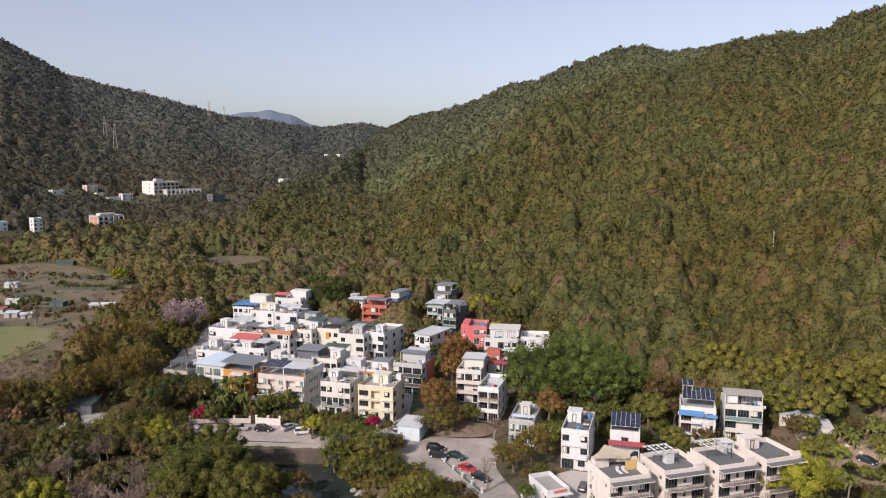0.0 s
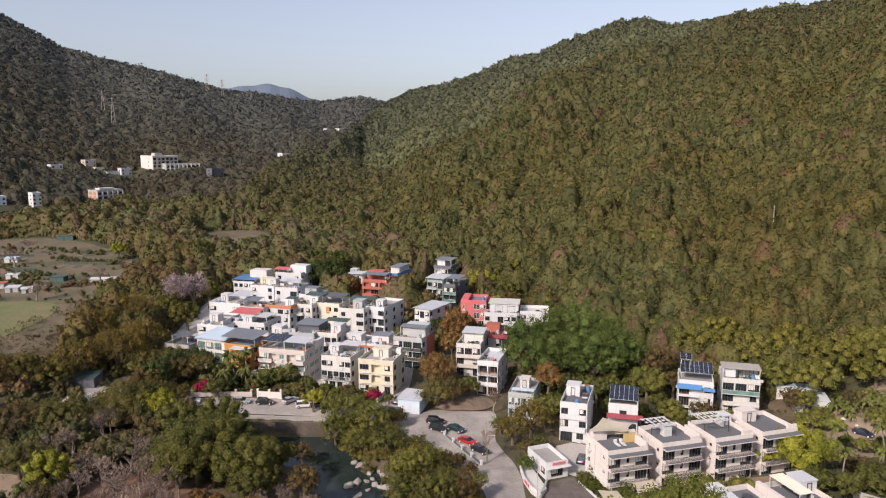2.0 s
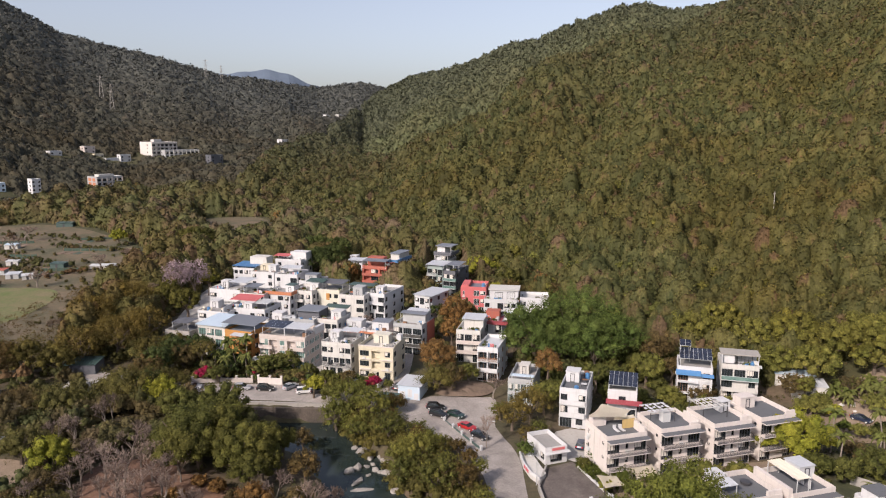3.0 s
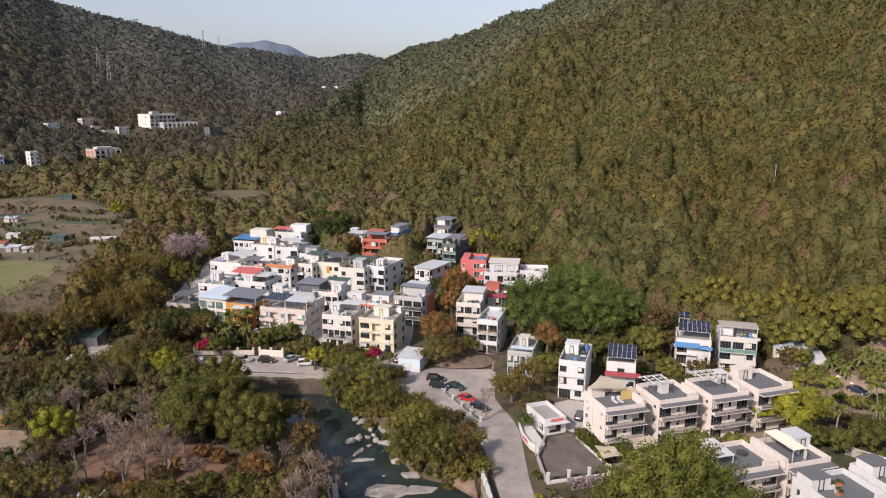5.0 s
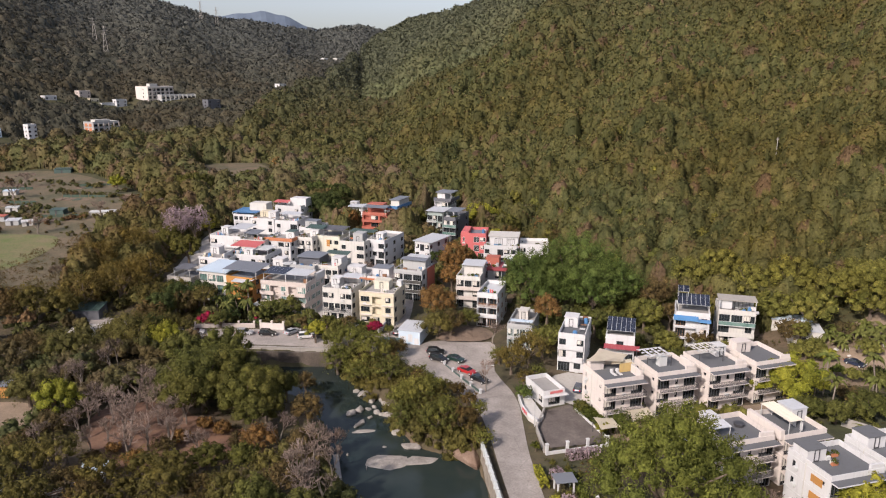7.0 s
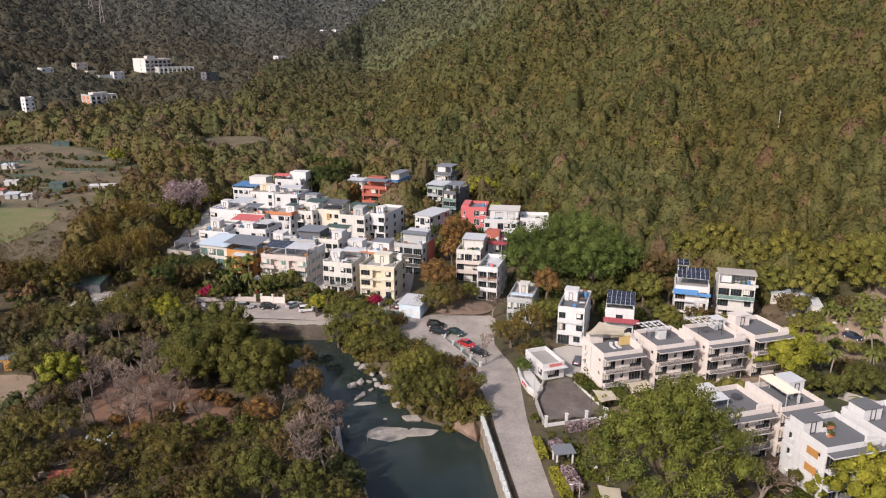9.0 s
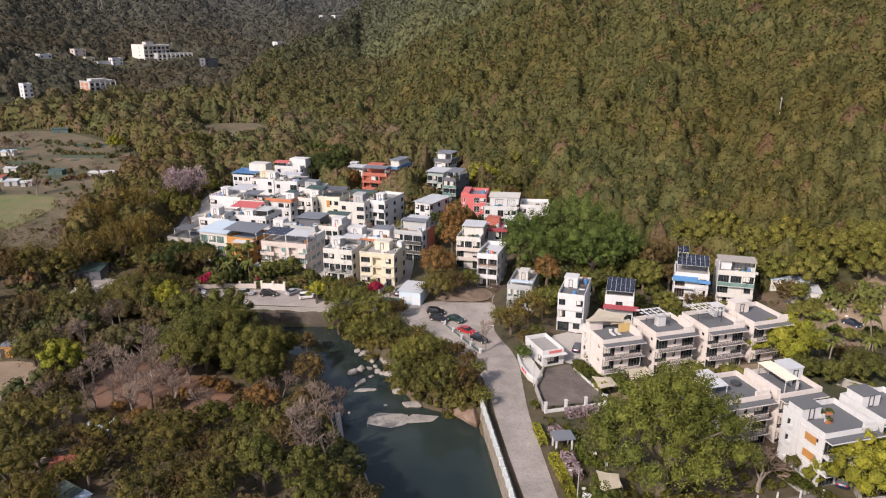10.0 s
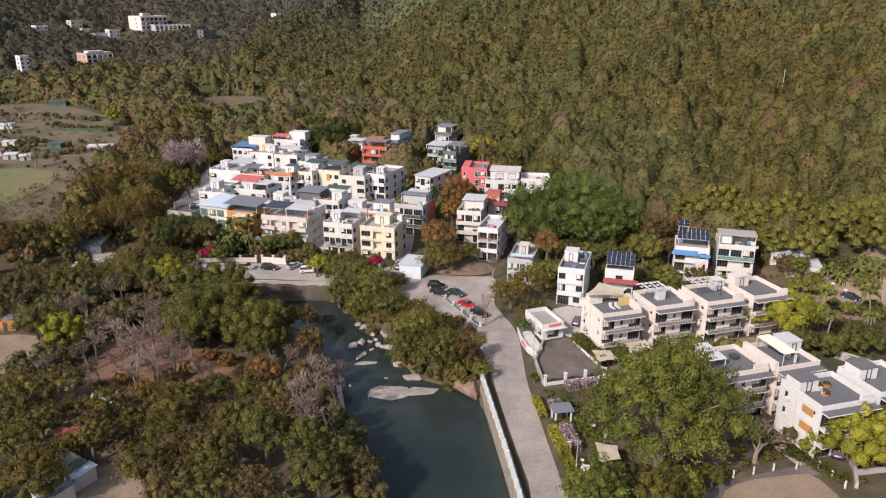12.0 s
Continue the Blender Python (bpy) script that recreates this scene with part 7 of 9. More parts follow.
def car(colour, x, y, yaw, suv=True):
    """x, y: centre; yaw: the bearing of its nose from +x."""
    z = float(ground_z(x, y, False)) + 0.1
    c = thing("car", f"parked {colour.replace('green', 'dark green').replace('navy', 'navy blue')} {'estate car' if suv else 'saloon car'} on the concrete road" , "car", pose(x, y, z, 0, 0, yaw), "parked cars")
    hgt = 1.62 if suv else 1.42
    key = (colour, suv)

    def body(bm):
        side = [(-2.2, 0.32), (-2.25, 0.75), (-2.1, 0.98), (-1.0, 1.0), (1.0, 0.95), (2.0, 0.8), (2.25, 0.62), (2.2, 0.32)]
        n = 5
        rings = []
        for j in range(n):
            w = -0.88 + 1.76 * j / (n - 1)
            k = 1 - 0.07 * abs(w / 0.88) ** 4
            rings.append([bm.verts.new((px * k, w, pz if 0 < i < 7 else pz)) for i, (px, pz) in enumerate(side)])
        for a, b in zip(rings, rings[1:]):
            for i in range(len(side) - 1):
                bm.faces.new([a[i], b[i], b[i + 1], a[i + 1]])
            bm.faces.new([a[-1], b[-1], b[0], a[0]])
        bm.faces.new(rings[0][::-1])
        bm.faces.new(rings[-1])
        bmesh.ops.recalc_face_normals(bm, faces=bm.faces[:])

    def cabin(bm):
        lo = [(-2.0 if suv else -1.7, -0.82), (1.05, -0.82), (1.05, 0.82), (-2.0 if suv else -1.7, 0.82)]
        hi = [(-1.75 if suv else -1.0, -0.66), (0.25, -0.66), (0.25, 0.66), (-1.75 if suv else -1.0, 0.66)]
        a = [bm.verts.new((*p, 0.97)) for p in lo]
        b = [bm.verts.new((*p, hgt - 0.06)) for p in hi]
        for i in range(4):
            bm.faces.new([a[i], a[(i + 1) % 4], b[(i + 1) % 4], b[i]])
        bm.faces.new(b)

    def top(bm):
        e = -1.78 if suv else -1.02
        box(bm, e, -0.68, hgt - 0.07, 0.3, 0.68, hgt)
        bmesh.ops.bevel(bm, geom=bm.edges[:], offset=0.03, segments=1, affect="EDGES")

    def wheel(bm):
        bmesh.ops.create_cone(bm, cap_ends=True, segments=16, radius1=0.34, radius2=0.34, depth=0.22, matrix=Matrix.Rotation(radians(90), 4, "X"))

    def rim(bm):
        bmesh.ops.create_cone(bm, cap_ends=True, segments=12, radius1=0.2, radius2=0.2, depth=0.24, matrix=Matrix.Rotation(radians(90), 4, "X"))

    p = CAR_COLOURS[colour]
    part("body", shared(("car_body", *key), body, p), p, c)
    part("cabin_glass", shared(("car_cabin", suv), cabin, M_GLASS), M_GLASS, c, "dark car windows")
    part("car_roof", shared(("car_roof", *key), top, p), p, c)
    for wx in (-1.4, 1.4):
        for wy in (-0.8, 0.8):
            w = part("wheel", shared(("car_wheel",), wheel, M_TYRE), M_TYRE, c, m=Matrix.Translation((wx, wy, 0.34)))
            part("rim", shared(("car_rim",), rim, M_WHITEMETAL), M_WHITEMETAL, w)
    for wy in (-0.62, 0.62):
        part("headlight", shared(("car_lamp",), lambda bm: box(bm, 2.08, -0.18, 0.62, 2.2, 0.18, 0.76), M_LAMP), M_LAMP, c, m=Matrix.Translation((0, wy, 0)))
        part("tail_light", shared(("car_tail",), lambda bm: box(bm, -2.24, -0.14, 0.72, -2.14, 0.14, 0.95), M_TAIL), M_TAIL, c, m=Matrix.Translation((0, wy, 0)))
    return c


for spec in (("black", -1.7, 156.2, -8, True), ("black", -1.0, 152.4, -30, True), ("green", 3.0, 152.2, -38, False), ("red", 5.4, 146.2, -42, False), ("black", 8.0, 141.8, -46, False),
             ("black", -11.2, 168.4, 76, True), ("silver", -50.3, 167.8, 4, True), ("black", -44.3, 167.4, -3, True), ("silver", -38.4, 168.6, 52, False), ("white", -34.2, 165.8, 14, True),
             ("black", -30.6, 166.0, 20, False), ("white", -62.8, 168.0, 8, False), ("silver", -10.6, 197.0, 80, True), ("black", -10.3, 203.0, 82, True), ("white", -10.9, 208.5, 82, True),
             ("navy", 28.8, 137.4, 68, True), ("navy", 93.6, 148.6, -55, False), ("navy", 60.2, 91.0, 60, True), ("white", -96.0, 178.2, 10, False), ("silver", -23.5, 172.5, 30, False)):
    car(*spec)


# ---- trees ----
def limb(bm, a, b, r0, r1, sides=6, bend=0.06):
    """A tapered, slightly bent limb from a to b."""
    a, b = Vector(a), Vector(b)
    d = (b - a).normalized()
    s = d.cross(Vector((0.3, 0.9, 0.2))).normalized()
    u = d.cross(s)
    rings = []
    for f in (0.0, 0.5, 1.0):
        c = a.lerp(b, f) + s * (bend * (b - a).length if f == 0.5 else 0)
        r = r0 + (r1 - r0) * f
        rings.append([bm.verts.new(c + (s * math.cos(k * 2 * math.pi / sides) + u * math.sin(k * 2 * math.pi / sides)) * r) for k in range(sides)])
    for p, q in zip(rings, rings[1:]):
        for k in range(sides):
            bm.faces.new([p[k], p[(k + 1) % sides], q[(k + 1) % sides], q[k]])
    bm.faces.new(rings[-1])


def bark(name, c):
    m, t, b = mat(name)
    n = tex(t, "noise", 2.5, 5, 0.7)
    link(t, ramp(t, n.outputs[0], [(0.3, tuple(v * 0.6 for v in c)), (0.7, c)]).outputs[0], b.inputs["Base Color"])
    b.inputs["Roughness"].default_value = 0.95
    bump(t, b, n.outputs[0], 0.6, 0.05)
    return m


M_BARK = bark("grey_brown_bark", (0.15, 0.115, 0.085))
M_PALEBARK = bark("pale_bark", (0.26, 0.22, 0.18))
TREES = {}
LEAF = {"olive": M_OLIVE, "banyan": M_BANYAN, "deep": M_DEEP, "gum": M_GUM, "foot": M_FOOT, "spray": M_SPRAY, "camphor": M_CAMPHOR, "lime": M_YELLOWGREEN, "rust": M_RUST, "brown": M_BROWNISH, "feather": M_FEATHER, "pink": M_PINK, "valley": M_VALLEY, "hedge": M_HEDGE, "magenta": M_MAGENTA}
WORDS = {"olive": "olive-green broadleaf tree with rounded clumps", "banyan": "spreading deep green banyan with massive limbs", "camphor": "broad bright green camphor tree", "deep": "dense dark green evergreen tree", "foot": "tall rounded olive-green tree at the hill's foot", "gum": "dull olive tree with thin upright foliage", "spray": "small tree with light green leafy sprays", "lime": "dense yellow-green leafy tree",
         "rust": "tree in rust-red winter foliage", "feather": "tall feathery olive-yellow tree with thin foliage", "brown": "brownish olive tree with thinning leaves", "pink": "tree covered in pale pink blossom", "valley": "mixed green tree of the valley floor", "hedge": "small bright green leafy shrub", "magenta": "shrub covered in magenta bracts"}


# how each kind carries its leaves: lobes a metre, reach of the leaves about a lobe, body of a lobe, unrest and slimness of the leaves
HABIT = {"camphor": (5.0, (0.7, 1.3), 0.74, 0.8, (0.3, 0.55)), "gum": (3.0, (0.5, 1.38), 0.7, 0.85, (0.28, 0.5)), "spray": (4.2, (0.45, 1.5), 0.62, 0.9, (0.28, 0.5)), "deep": (4.0, (0.75, 1.3), 0.8, 0.7, (0.35, 0.6)), "banyan": (4.0, (0.75, 1.36), 0.75, 0.7, (0.35, 0.6)), "feather": (3.0, (0.35, 1.45), 0.5, 1.1, (0.2, 0.4)),
         "pink": (3.6, (0.3, 1.5), 0.0, 1.2, (0.5, 0.8)), "brown": (3.2, (0.6, 1.3), 0.66, 0.9, (0.3, 0.6)), "rust": (3.6, (0.7, 1.3), 0.74, 0.7, (0.4, 0.7))}


def crown_mesh(kind, radius, rz, seed, leaf, dense=1.0):
    """Rounded lobes under many small leaf clumps; metres, centred on the crown."""
    rng = np.random.default_rng(seed)
    many, reach, fat, unrest, slim = HABIT.get(kind, (3.4, (0.84, 1.16), 0.84, 0.5, (0.5, 0.85)))
    lob = crown_lobes(rng, int(min(84, 7 + radius * many)))
    if kind == "camphor":   # draws in towards a blunt tip
        lob[0][:, :2] *= 1 - 0.42 * np.clip(lob[0][:, 2:], 0, 1)
        lob[0][:, 2] *= 1.12
    n = int(dense * 2.9 * radius * (radius + rz) / 2 / (leaf * leaf))
    c, nr = crown_shape(rng, n, 0, radius, rz, leaf, low=-0.5, given=lob, reach=reach, spray=0.9 if kind in ("camphor", "spray", "gum", "banyan") else 0.0)
    v, f = leaf_cards(rng, c, nr, leaf * (1.25 if slim[0] < 0.4 else 1.0), unrest, slim)
    if not fat:
        return tri_object("crown", v, f, np.zeros((0, 3), int), LEAF[kind])
    sv, st = lobe_shells(rng, *lob, radius, rz, 1, 0.14, -0.6, fat=fat)
    return tri_object("crown", np.concatenate([v, sv]), f, st + len(v), LEAF[kind])


def trunk_mesh(radius, height, rz, seed):
    rng = random.Random(seed)
    bm = bmesh.new()
    r0 = 0.05 * radius + 0.09
    fork = max(0.4, height - 2 * rz + 0.5 * rz)
    limb(bm, (0, 0, -0.3), (0.1, 0.05, fork), r0 * 1.3, r0 * 0.8, 7)
    for k in range(6):
        a = 2 * math.pi * (k + rng.random() * 0.6) / 6
        q = rng.uniform(0.35, 0.75) * radius
        limb(bm, (0.1, 0.05, fork * rng.uniform(0.75, 1.0)), (q * math.cos(a), q * math.sin(a), fork + rz * rng.uniform(0.4, 1.1)), r0 * 0.55, r0 * 0.15, 5)
    me = bpy.data.meshes.new("trunk")
    bm.to_mesh(me)
    bm.free()
    me.materials.append(M_BARK)
    return me


def tree(kind, x, y, radius, height, label="", leaf=0.19, squash=0.8, variants=3, dense=1.0, category="tree", z=None):
    """A broadleaf tree: trunk with limbs, and a crown. Alike trees share meshes and differ in turn and size."""
    q = max(1.0, round(radius * 2) / 2 if radius < 4 else round(radius))
    rz = min(q * squash, height * 0.48)
    rng = random.Random(int(x * 31 + y * 17))
    key = (kind, q, round(height / 2), rng.randrange(variants), leaf, squash)
    if key not in TREES:
        s = len(TREES) + 100
        TREES[key] = (crown_mesh(kind, q, rz, s, leaf, dense), trunk_mesh(q, height, rz, s), height, rz)
    crown, trunk, hh, rz = TREES[key]
    k = radius / q
    zz = float(ground_z(x, y)) if z is None else z
    zz = max(zz, WATER_Z)
    t = thing("tree" if category == "tree" else "shrub", label or WORDS[kind], category, pose(x, y, zz, 0, 0, rng.uniform(0, 360)))
    t.scale = (k, k, height / hh * rng.uniform(0.96, 1.04))
    part("trunk", trunk, M_BARK, t)
    part("crown", crown, LEAF[kind], t, m=Matrix.Translation((0, 0, hh - rz)))
    return t


def bare_tree(x, y, radius, height, label="leafless tree with a haze of grey-brown twigs", seed=0):
    """A leafless tree: limbs that fork four times into fine twigs."""
    key = ("bare", round(radius), seed % 3)
    if key not in TREES:
        rng = random.Random(seed % 3 + 77)
        tb, cb = bmesh.new(), bmesh.new()

        def grow(a, d, ln, r, level):
            b = a + d * ln
            limb(tb if level < 2 else cb, a, b, max(r, 0.03), max(r * 0.55, 0.022), 5 if level < 2 else 3)
            if level == 5:
                return
            for _ in range(3 if level < 4 else 4):
                nd = (d + Vector((rng.gauss(0, 0.55), rng.gauss(0, 0.55), rng.gauss(0.12, 0.35)))).normalized()
                grow(a.lerp(b, rng.uniform(0.6, 1.0)), nd, ln * rng.uniform(0.6, 0.82), r * 0.52, level + 1)

        grow(Vector((0, 0, -0.2)), Vector((0.05, 0, 1)), 2.4, 0.22, 0)
        out = []
        for nm, b, mt in (("trunk", tb, M_PALEBARK), ("twig_crown", cb, M_BARE)):
            me = bpy.data.meshes.new(nm)
            b.to_mesh(me)
            b.free()
            me.materials.append(mt)
            out.append(me)
        ext = max(v.co.z for v in out[1].vertices), max(math.hypot(v.co.x, v.co.y) for v in out[1].vertices)
        TREES[key] = (*out, *ext)
    tm, cm, hz, hr = TREES[key]
    t = thing("bare_tree", label, "tree", pose(x, y, float(ground_z(x, y)), 0, 0, (seed * 67) % 360))
    t.scale = (radius / hr, radius / hr, height / hz)
    part("trunk", tm, M_PALEBARK, t)
    part("twig_crown", cm, M_BARE, t)
    return t


def palm(x, y, height, spread=2.4, label="palm with a slim trunk and drooping fronds", seed=0):
    key = ("palm", seed % 2)
    if key not in TREES:
        rng = random.Random(seed + 5)
        fm = []
        for k in range(3):
            bm = bmesh.new()
            n = 9
            prev = None
            for i in range(n):
                f = i / (n - 1)
                c = Vector((f * 1.0, 0, 0.45 * math.sin(f * 2.6) - 0.55 * f * f))
                w = 0.16 * math.sin(math.pi * min(1, f * 0.9 + 0.12)) + 0.01
                row = [bm.verts.new(c + Vector((0.05, -w, -w * 0.8))), bm.verts.new(c), bm.verts.new(c + Vector((0.05, w, -w * 0.8)))]
                if prev:
                    bm.faces.new([prev[0], prev[1], row[1], row[0]])
                    bm.faces.new([prev[1], prev[2], row[2], row[1]])
                prev = row
            me = bpy.data.meshes.new("frond")
            bm.to_mesh(me)
            bm.free()
            me.materials.append(M_PALMLEAF)
            fm.append(me)
        bm = bmesh.new()
        limb(bm, (0, 0, -0.3), (0.1, 0, 1.0), 0.03, 0.02, 7)
        tm = bpy.data.meshes.new("trunk")
        bm.to_mesh(tm)
        bm.free()
        tm.materials.append(M_PALEBARK)
        TREES[key] = (fm, tm)
    fm, tm = TREES[key]
    rng = random.Random(seed * 3 + int(x))
    t = thing("palm", label, "palm", pose(x, y, float(ground_z(x, y)), 0, 0, rng.uniform(0, 360)))
    part("trunk", tm, M_PALEBARK, t, m=Matrix.Diagonal((height * 0.9 if height > 3 else 3, height * 0.9 if height > 3 else 3, height, 1)))
    for k in range(15):
        part("frond", fm[k % 3], M_PALMLEAF, t, m=Matrix.Translation((0.09 * height, 0, height)) @ Matrix.Rotation(k * 2.4, 4, "Z") @ Matrix.Rotation(radians(rng.uniform(-40, 35)), 4, "Y") @ Matrix.Scale(spread * rng.uniform(0.8, 1.15), 4))
    return t


def hedge(label, pts, width, height, material=None, leaf=0.22, seed=1):
    """A clipped hedge along a line."""
    rng = np.random.default_rng(seed)
    C, N = [], []
    for (x0, y0), (x1, y1) in zip(pts, pts[1:]):
        ln = math.hypot(x1 - x0, y1 - y0)
        n = int(ln * (width + 2 * height) * 26)
        u = rng.uniform(0, ln, n)
        pick = rng.uniform(0, width + 2 * height, n)
        top = pick < width
        s = np.where(top, pick - width / 2, np.where(pick < width + height, -width / 2, width / 2)) + rng.normal(0, 0.07, n)
        z = np.where(top, height, rng.uniform(0, height, n)) + rng.normal(0, 0.08, n)
        d = np.array([(x1 - x0) / ln, (y1 - y0) / ln])
        C.append(np.stack([x0 + d[0] * u - d[1] * s, y0 + d[1] * u + d[0] * s, z + ground_z(x0, y0, False)], -1))
        nn = np.stack([-d[1] * np.sign(s), d[0] * np.sign(s), np.zeros(n)], -1)
        nn[top] = (0, 0, 1)
        N.append(nn)
    v, f = leaf_cards(rng, np.concatenate(C), np.concatenate(N), leaf, 0.5)
    return tagged(mesh_object("hedge", v, f, material or M_HEDGE), label, "hedge")


# ---- trees by hand ----
tree("camphor", 32.2, 88.3, 12.0, 18.5, "broad bright green camphor tree taller than the houses", variants=1, leaf=0.2, dense=2.0)
tree("camphor", 20.7, 76.3, 4.6, 9)
tree("olive", 27.7, 75.1, 3.8, 9)
tree("olive", 32.5, 78.1, 3.2, 7)
tree("camphor", 17.5, 79.8, 2, 4)
tree("banyan", 24.8, 184.1, 10.8, 17, variants=1, leaf=0.2, dense=1.3)
tree("banyan", 36.3, 185.8, 12.7, 20, variants=1, leaf=0.2, dense=1.3)
tree("banyan", 45.8, 181.7, 9.1, 16, variants=1, leaf=0.2, dense=1.3)
tree("lime", 71.0, 133.7, 9.1, 9, variants=1, leaf=0.2, dense=1.3)
tree("lime", 64.3, 133.6, 3.2, 6)
tree("lime", 61.2, 89.1, 6.9, 9, "dense yellow-green tree beside a white house")
tree("lime", 67.1, 89.8, 6.3, 9)
tree("rust", -1.6, 176.7, 6, 10)
tree("rust", 4.2, 213.3, 6.8, 11, leaf=0.26)
tree("rust", 25.9, 165.1, 4.6, 12)
tree("rust", 2.7, 198.5, 4.8, 9, leaf=0.26)
tree("rust", -37.1, 273.6, 4.6, 9, leaf=0.26)
tree("gum", -1.3, 165.2, 5.6, 7)
tree("brown", 2.3, 167.0, 4.2, 7)
tree("olive", 6.4, 170.5, 3.3, 6)
tree("spray", -22.0, 155.0, 5.8, 8)
tree("spray", -16.0, 150.9, 5.1, 8)
tree("spray", -24.5, 152.5, 4.4, 7)
tree("spray", -11.5, 139.6, 4.5, 7)
tree("spray", -5.0, 129.5, 4.6, 7)
tree("spray", -1.0, 118.4, 4.7, 7)
tree("brown", 3.3, 118.6, 4, 6)
tree("spray", 6.7, 122.0, 2.1, 5)
tree("spray", -7.1, 124.1, 3.7, 6)
tree("spray", -7.8, 128.0, 3.4, 6)
tree("spray", 0.7, 124.8, 2.4, 5)
tree("spray", -18.4, 145.6, 4, 7)
tree("brown", -11.2, 154.1, 3.4, 5)
tree("spray", 7.3, 113.3, 2.1, 4)
tree("feather", 15.2, 145.5, 4.8, 7.5, "pale olive thinning tree beside the road")
tree("feather", 19.6, 148.6, 5.6, 9.5, "pale olive thinning tree beside the road")
tree("spray", 23.3, 153.4, 4.2, 8)
tree("feather", 17.4, 139.2, 2.6, 4.5, "pale olive thinning tree beside the road")
tree("spray", 20.6, 141.8, 2.4, 4)
tree("spray", 13.0, 150.6, 2.6, 4.5)
tree("banyan", 16.5, 132.0, 2.1, 4)
tree("hedge", 16.5, 112.6, 1.1, 2, category="shrub", leaf=0.18)
tree("lime", -31.3, 162.7, 3.2, 6)
tree("olive", -26.5, 160.4, 3.8, 5)
tree("olive", -46.0, 179.3, 3.5, 5, leaf=0.26)
tree("olive", -41.4, 179.0, 4.2, 6, leaf=0.26)
tree("brown", -68.8, 178.8, 4.7, 8, leaf=0.26)
tree("gum", -72.9, 177.6, 5.1, 8, leaf=0.26)
tree("olive", -57.6, 172.0, 3.5, 5, leaf=0.26)
tree("olive", -48.6, 175.9, 3.1, 5, leaf=0.26)
tree("magenta", -17.3, 169.5, 2.3, 3, category="shrub", leaf=0.18)
tree("magenta", -19.1, 168.6, 1.6, 2.5, category="shrub", leaf=0.18)
tree("magenta", -61.2, 172.6, 2.7, 4.2, category="shrub", leaf=0.18)
tree("olive", -13.5, 167.2, 1.6, 3, category="shrub")
tree("deep", -48.8, 288.7, 10.7, 14, "tall dark green tree behind white houses", variants=1, leaf=0.2, dense=1.3)
tree("deep", -57.0, 316.7, 8.8, 13, leaf=0.26)
tree("deep", -46.0, 307.8, 7.4, 13, leaf=0.26)
tree("olive", -10.9, 273.4, 6, 9, leaf=0.26)
tree("deep", -13.1, 258.1, 4.3, 7, leaf=0.26)
tree("lime", 14.6, 272.0, 8, 11, leaf=0.26)
tree("olive", 21.2, 271.7, 5.5, 8, leaf=0.26)
tree("brown", 24.1, 243.2, 5, 9, leaf=0.26)
tree("deep", -1.6, 221.2, 2.9, 6, leaf=0.26)
tree("deep", -19.9, 259.1, 3.4, 6, leaf=0.26)
tree("olive", -41.8, 242.8, 2.7, 4, leaf=0.26)
tree("pink", -93.5, 243.6, 6.5, 17, squash=1.1, leaf=0.26)
tree("pink", -90.2, 249.0, 6.3, 16, squash=1.1, leaf=0.26)
tree("olive", -89.0, 262.6, 4.8, 10, leaf=0.26)
tree("olive", -84.9, 226.8, 6.3, 11, leaf=0.26)
tree("olive", -95.4, 237.7, 5.9, 11, leaf=0.26)
tree("feather", -108.2, 212.6, 9.7, 13, variants=1, leaf=0.2, dense=1.3)
tree("feather", -101.9, 223.9, 10, 14, variants=1, leaf=0.2, dense=1.3)
tree("feather", -91.3, 190.3, 9.5, 13, variants=1, leaf=0.2, dense=1.3)
tree("feather", -87.5, 201.2, 7.3, 12, leaf=0.26)
tree("feather", -97.2, 182.0, 7.3, 12, leaf=0.26)
tree("gum", -77.5, 180.2, 5.9, 10, leaf=0.26)
tree("gum", -108.7, 177.2, 7.8, 10, leaf=0.26)
tree("brown", -113.4, 174.9, 7.8, 10, leaf=0.26)
tree("gum", -100.8, 176.3, 6.5, 9, leaf=0.26)
tree("olive", -47.4, 128.5, 10.2, 13, "large olive-green tree with rounded leaf clumps", variants=1, leaf=0.2, dense=1.3)
tree("olive", -38.6, 125.1, 7.5, 12)
tree("olive", -35.0, 117.9, 4.2, 8)
tree("olive", -50.6, 125.6, 5.1, 8)
tree("gum", -74.6, 159.4, 9.1, 8, variants=1, leaf=0.2, dense=1.3)
tree("lime", -67.2, 157.9, 5.6, 7)
tree("olive", -58.6, 148.7, 6.2, 8)
tree("gum", -82.7, 129.2, 5.1, 8)
tree("lime", -73.1, 122.9, 5, 9)
tree("brown", -94.2, 147.9, 7.7, 8)
tree("gum", -84.9, 149.8, 6.9, 8)
tree("olive", -48.1, 143.4, 7.6, 11)
tree("olive", -34.6, 128.3, 5.5, 10)
tree("rust", -32.6, 112.8, 4.1, 5)
tree("brown", -36.2, 112.6, 2.7, 4)
tree("gum", -42.5, 94.5, 4.5, 8)
tree("gum", -31.9, 94.1, 4.8, 8)
tree("gum", -32.2, 84.1, 4.7, 9)
tree("olive", -25.9, 87.7, 4.8, 10)
tree("brown", -25.6, 97.3, 3.6, 7)
tree("gum", -41.8, 82.0, 4.2, 8)
tree("gum", -52.2, 89.0, 3, 7)
tree("gum", -69.5, 101.7, 5.5, 8)
tree("gum", -55.0, 79.1, 4.9, 9)
tree("gum", -32.5, 77.5, 4.5, 8)
tree("brown", -24.9, 77.2, 4, 8)
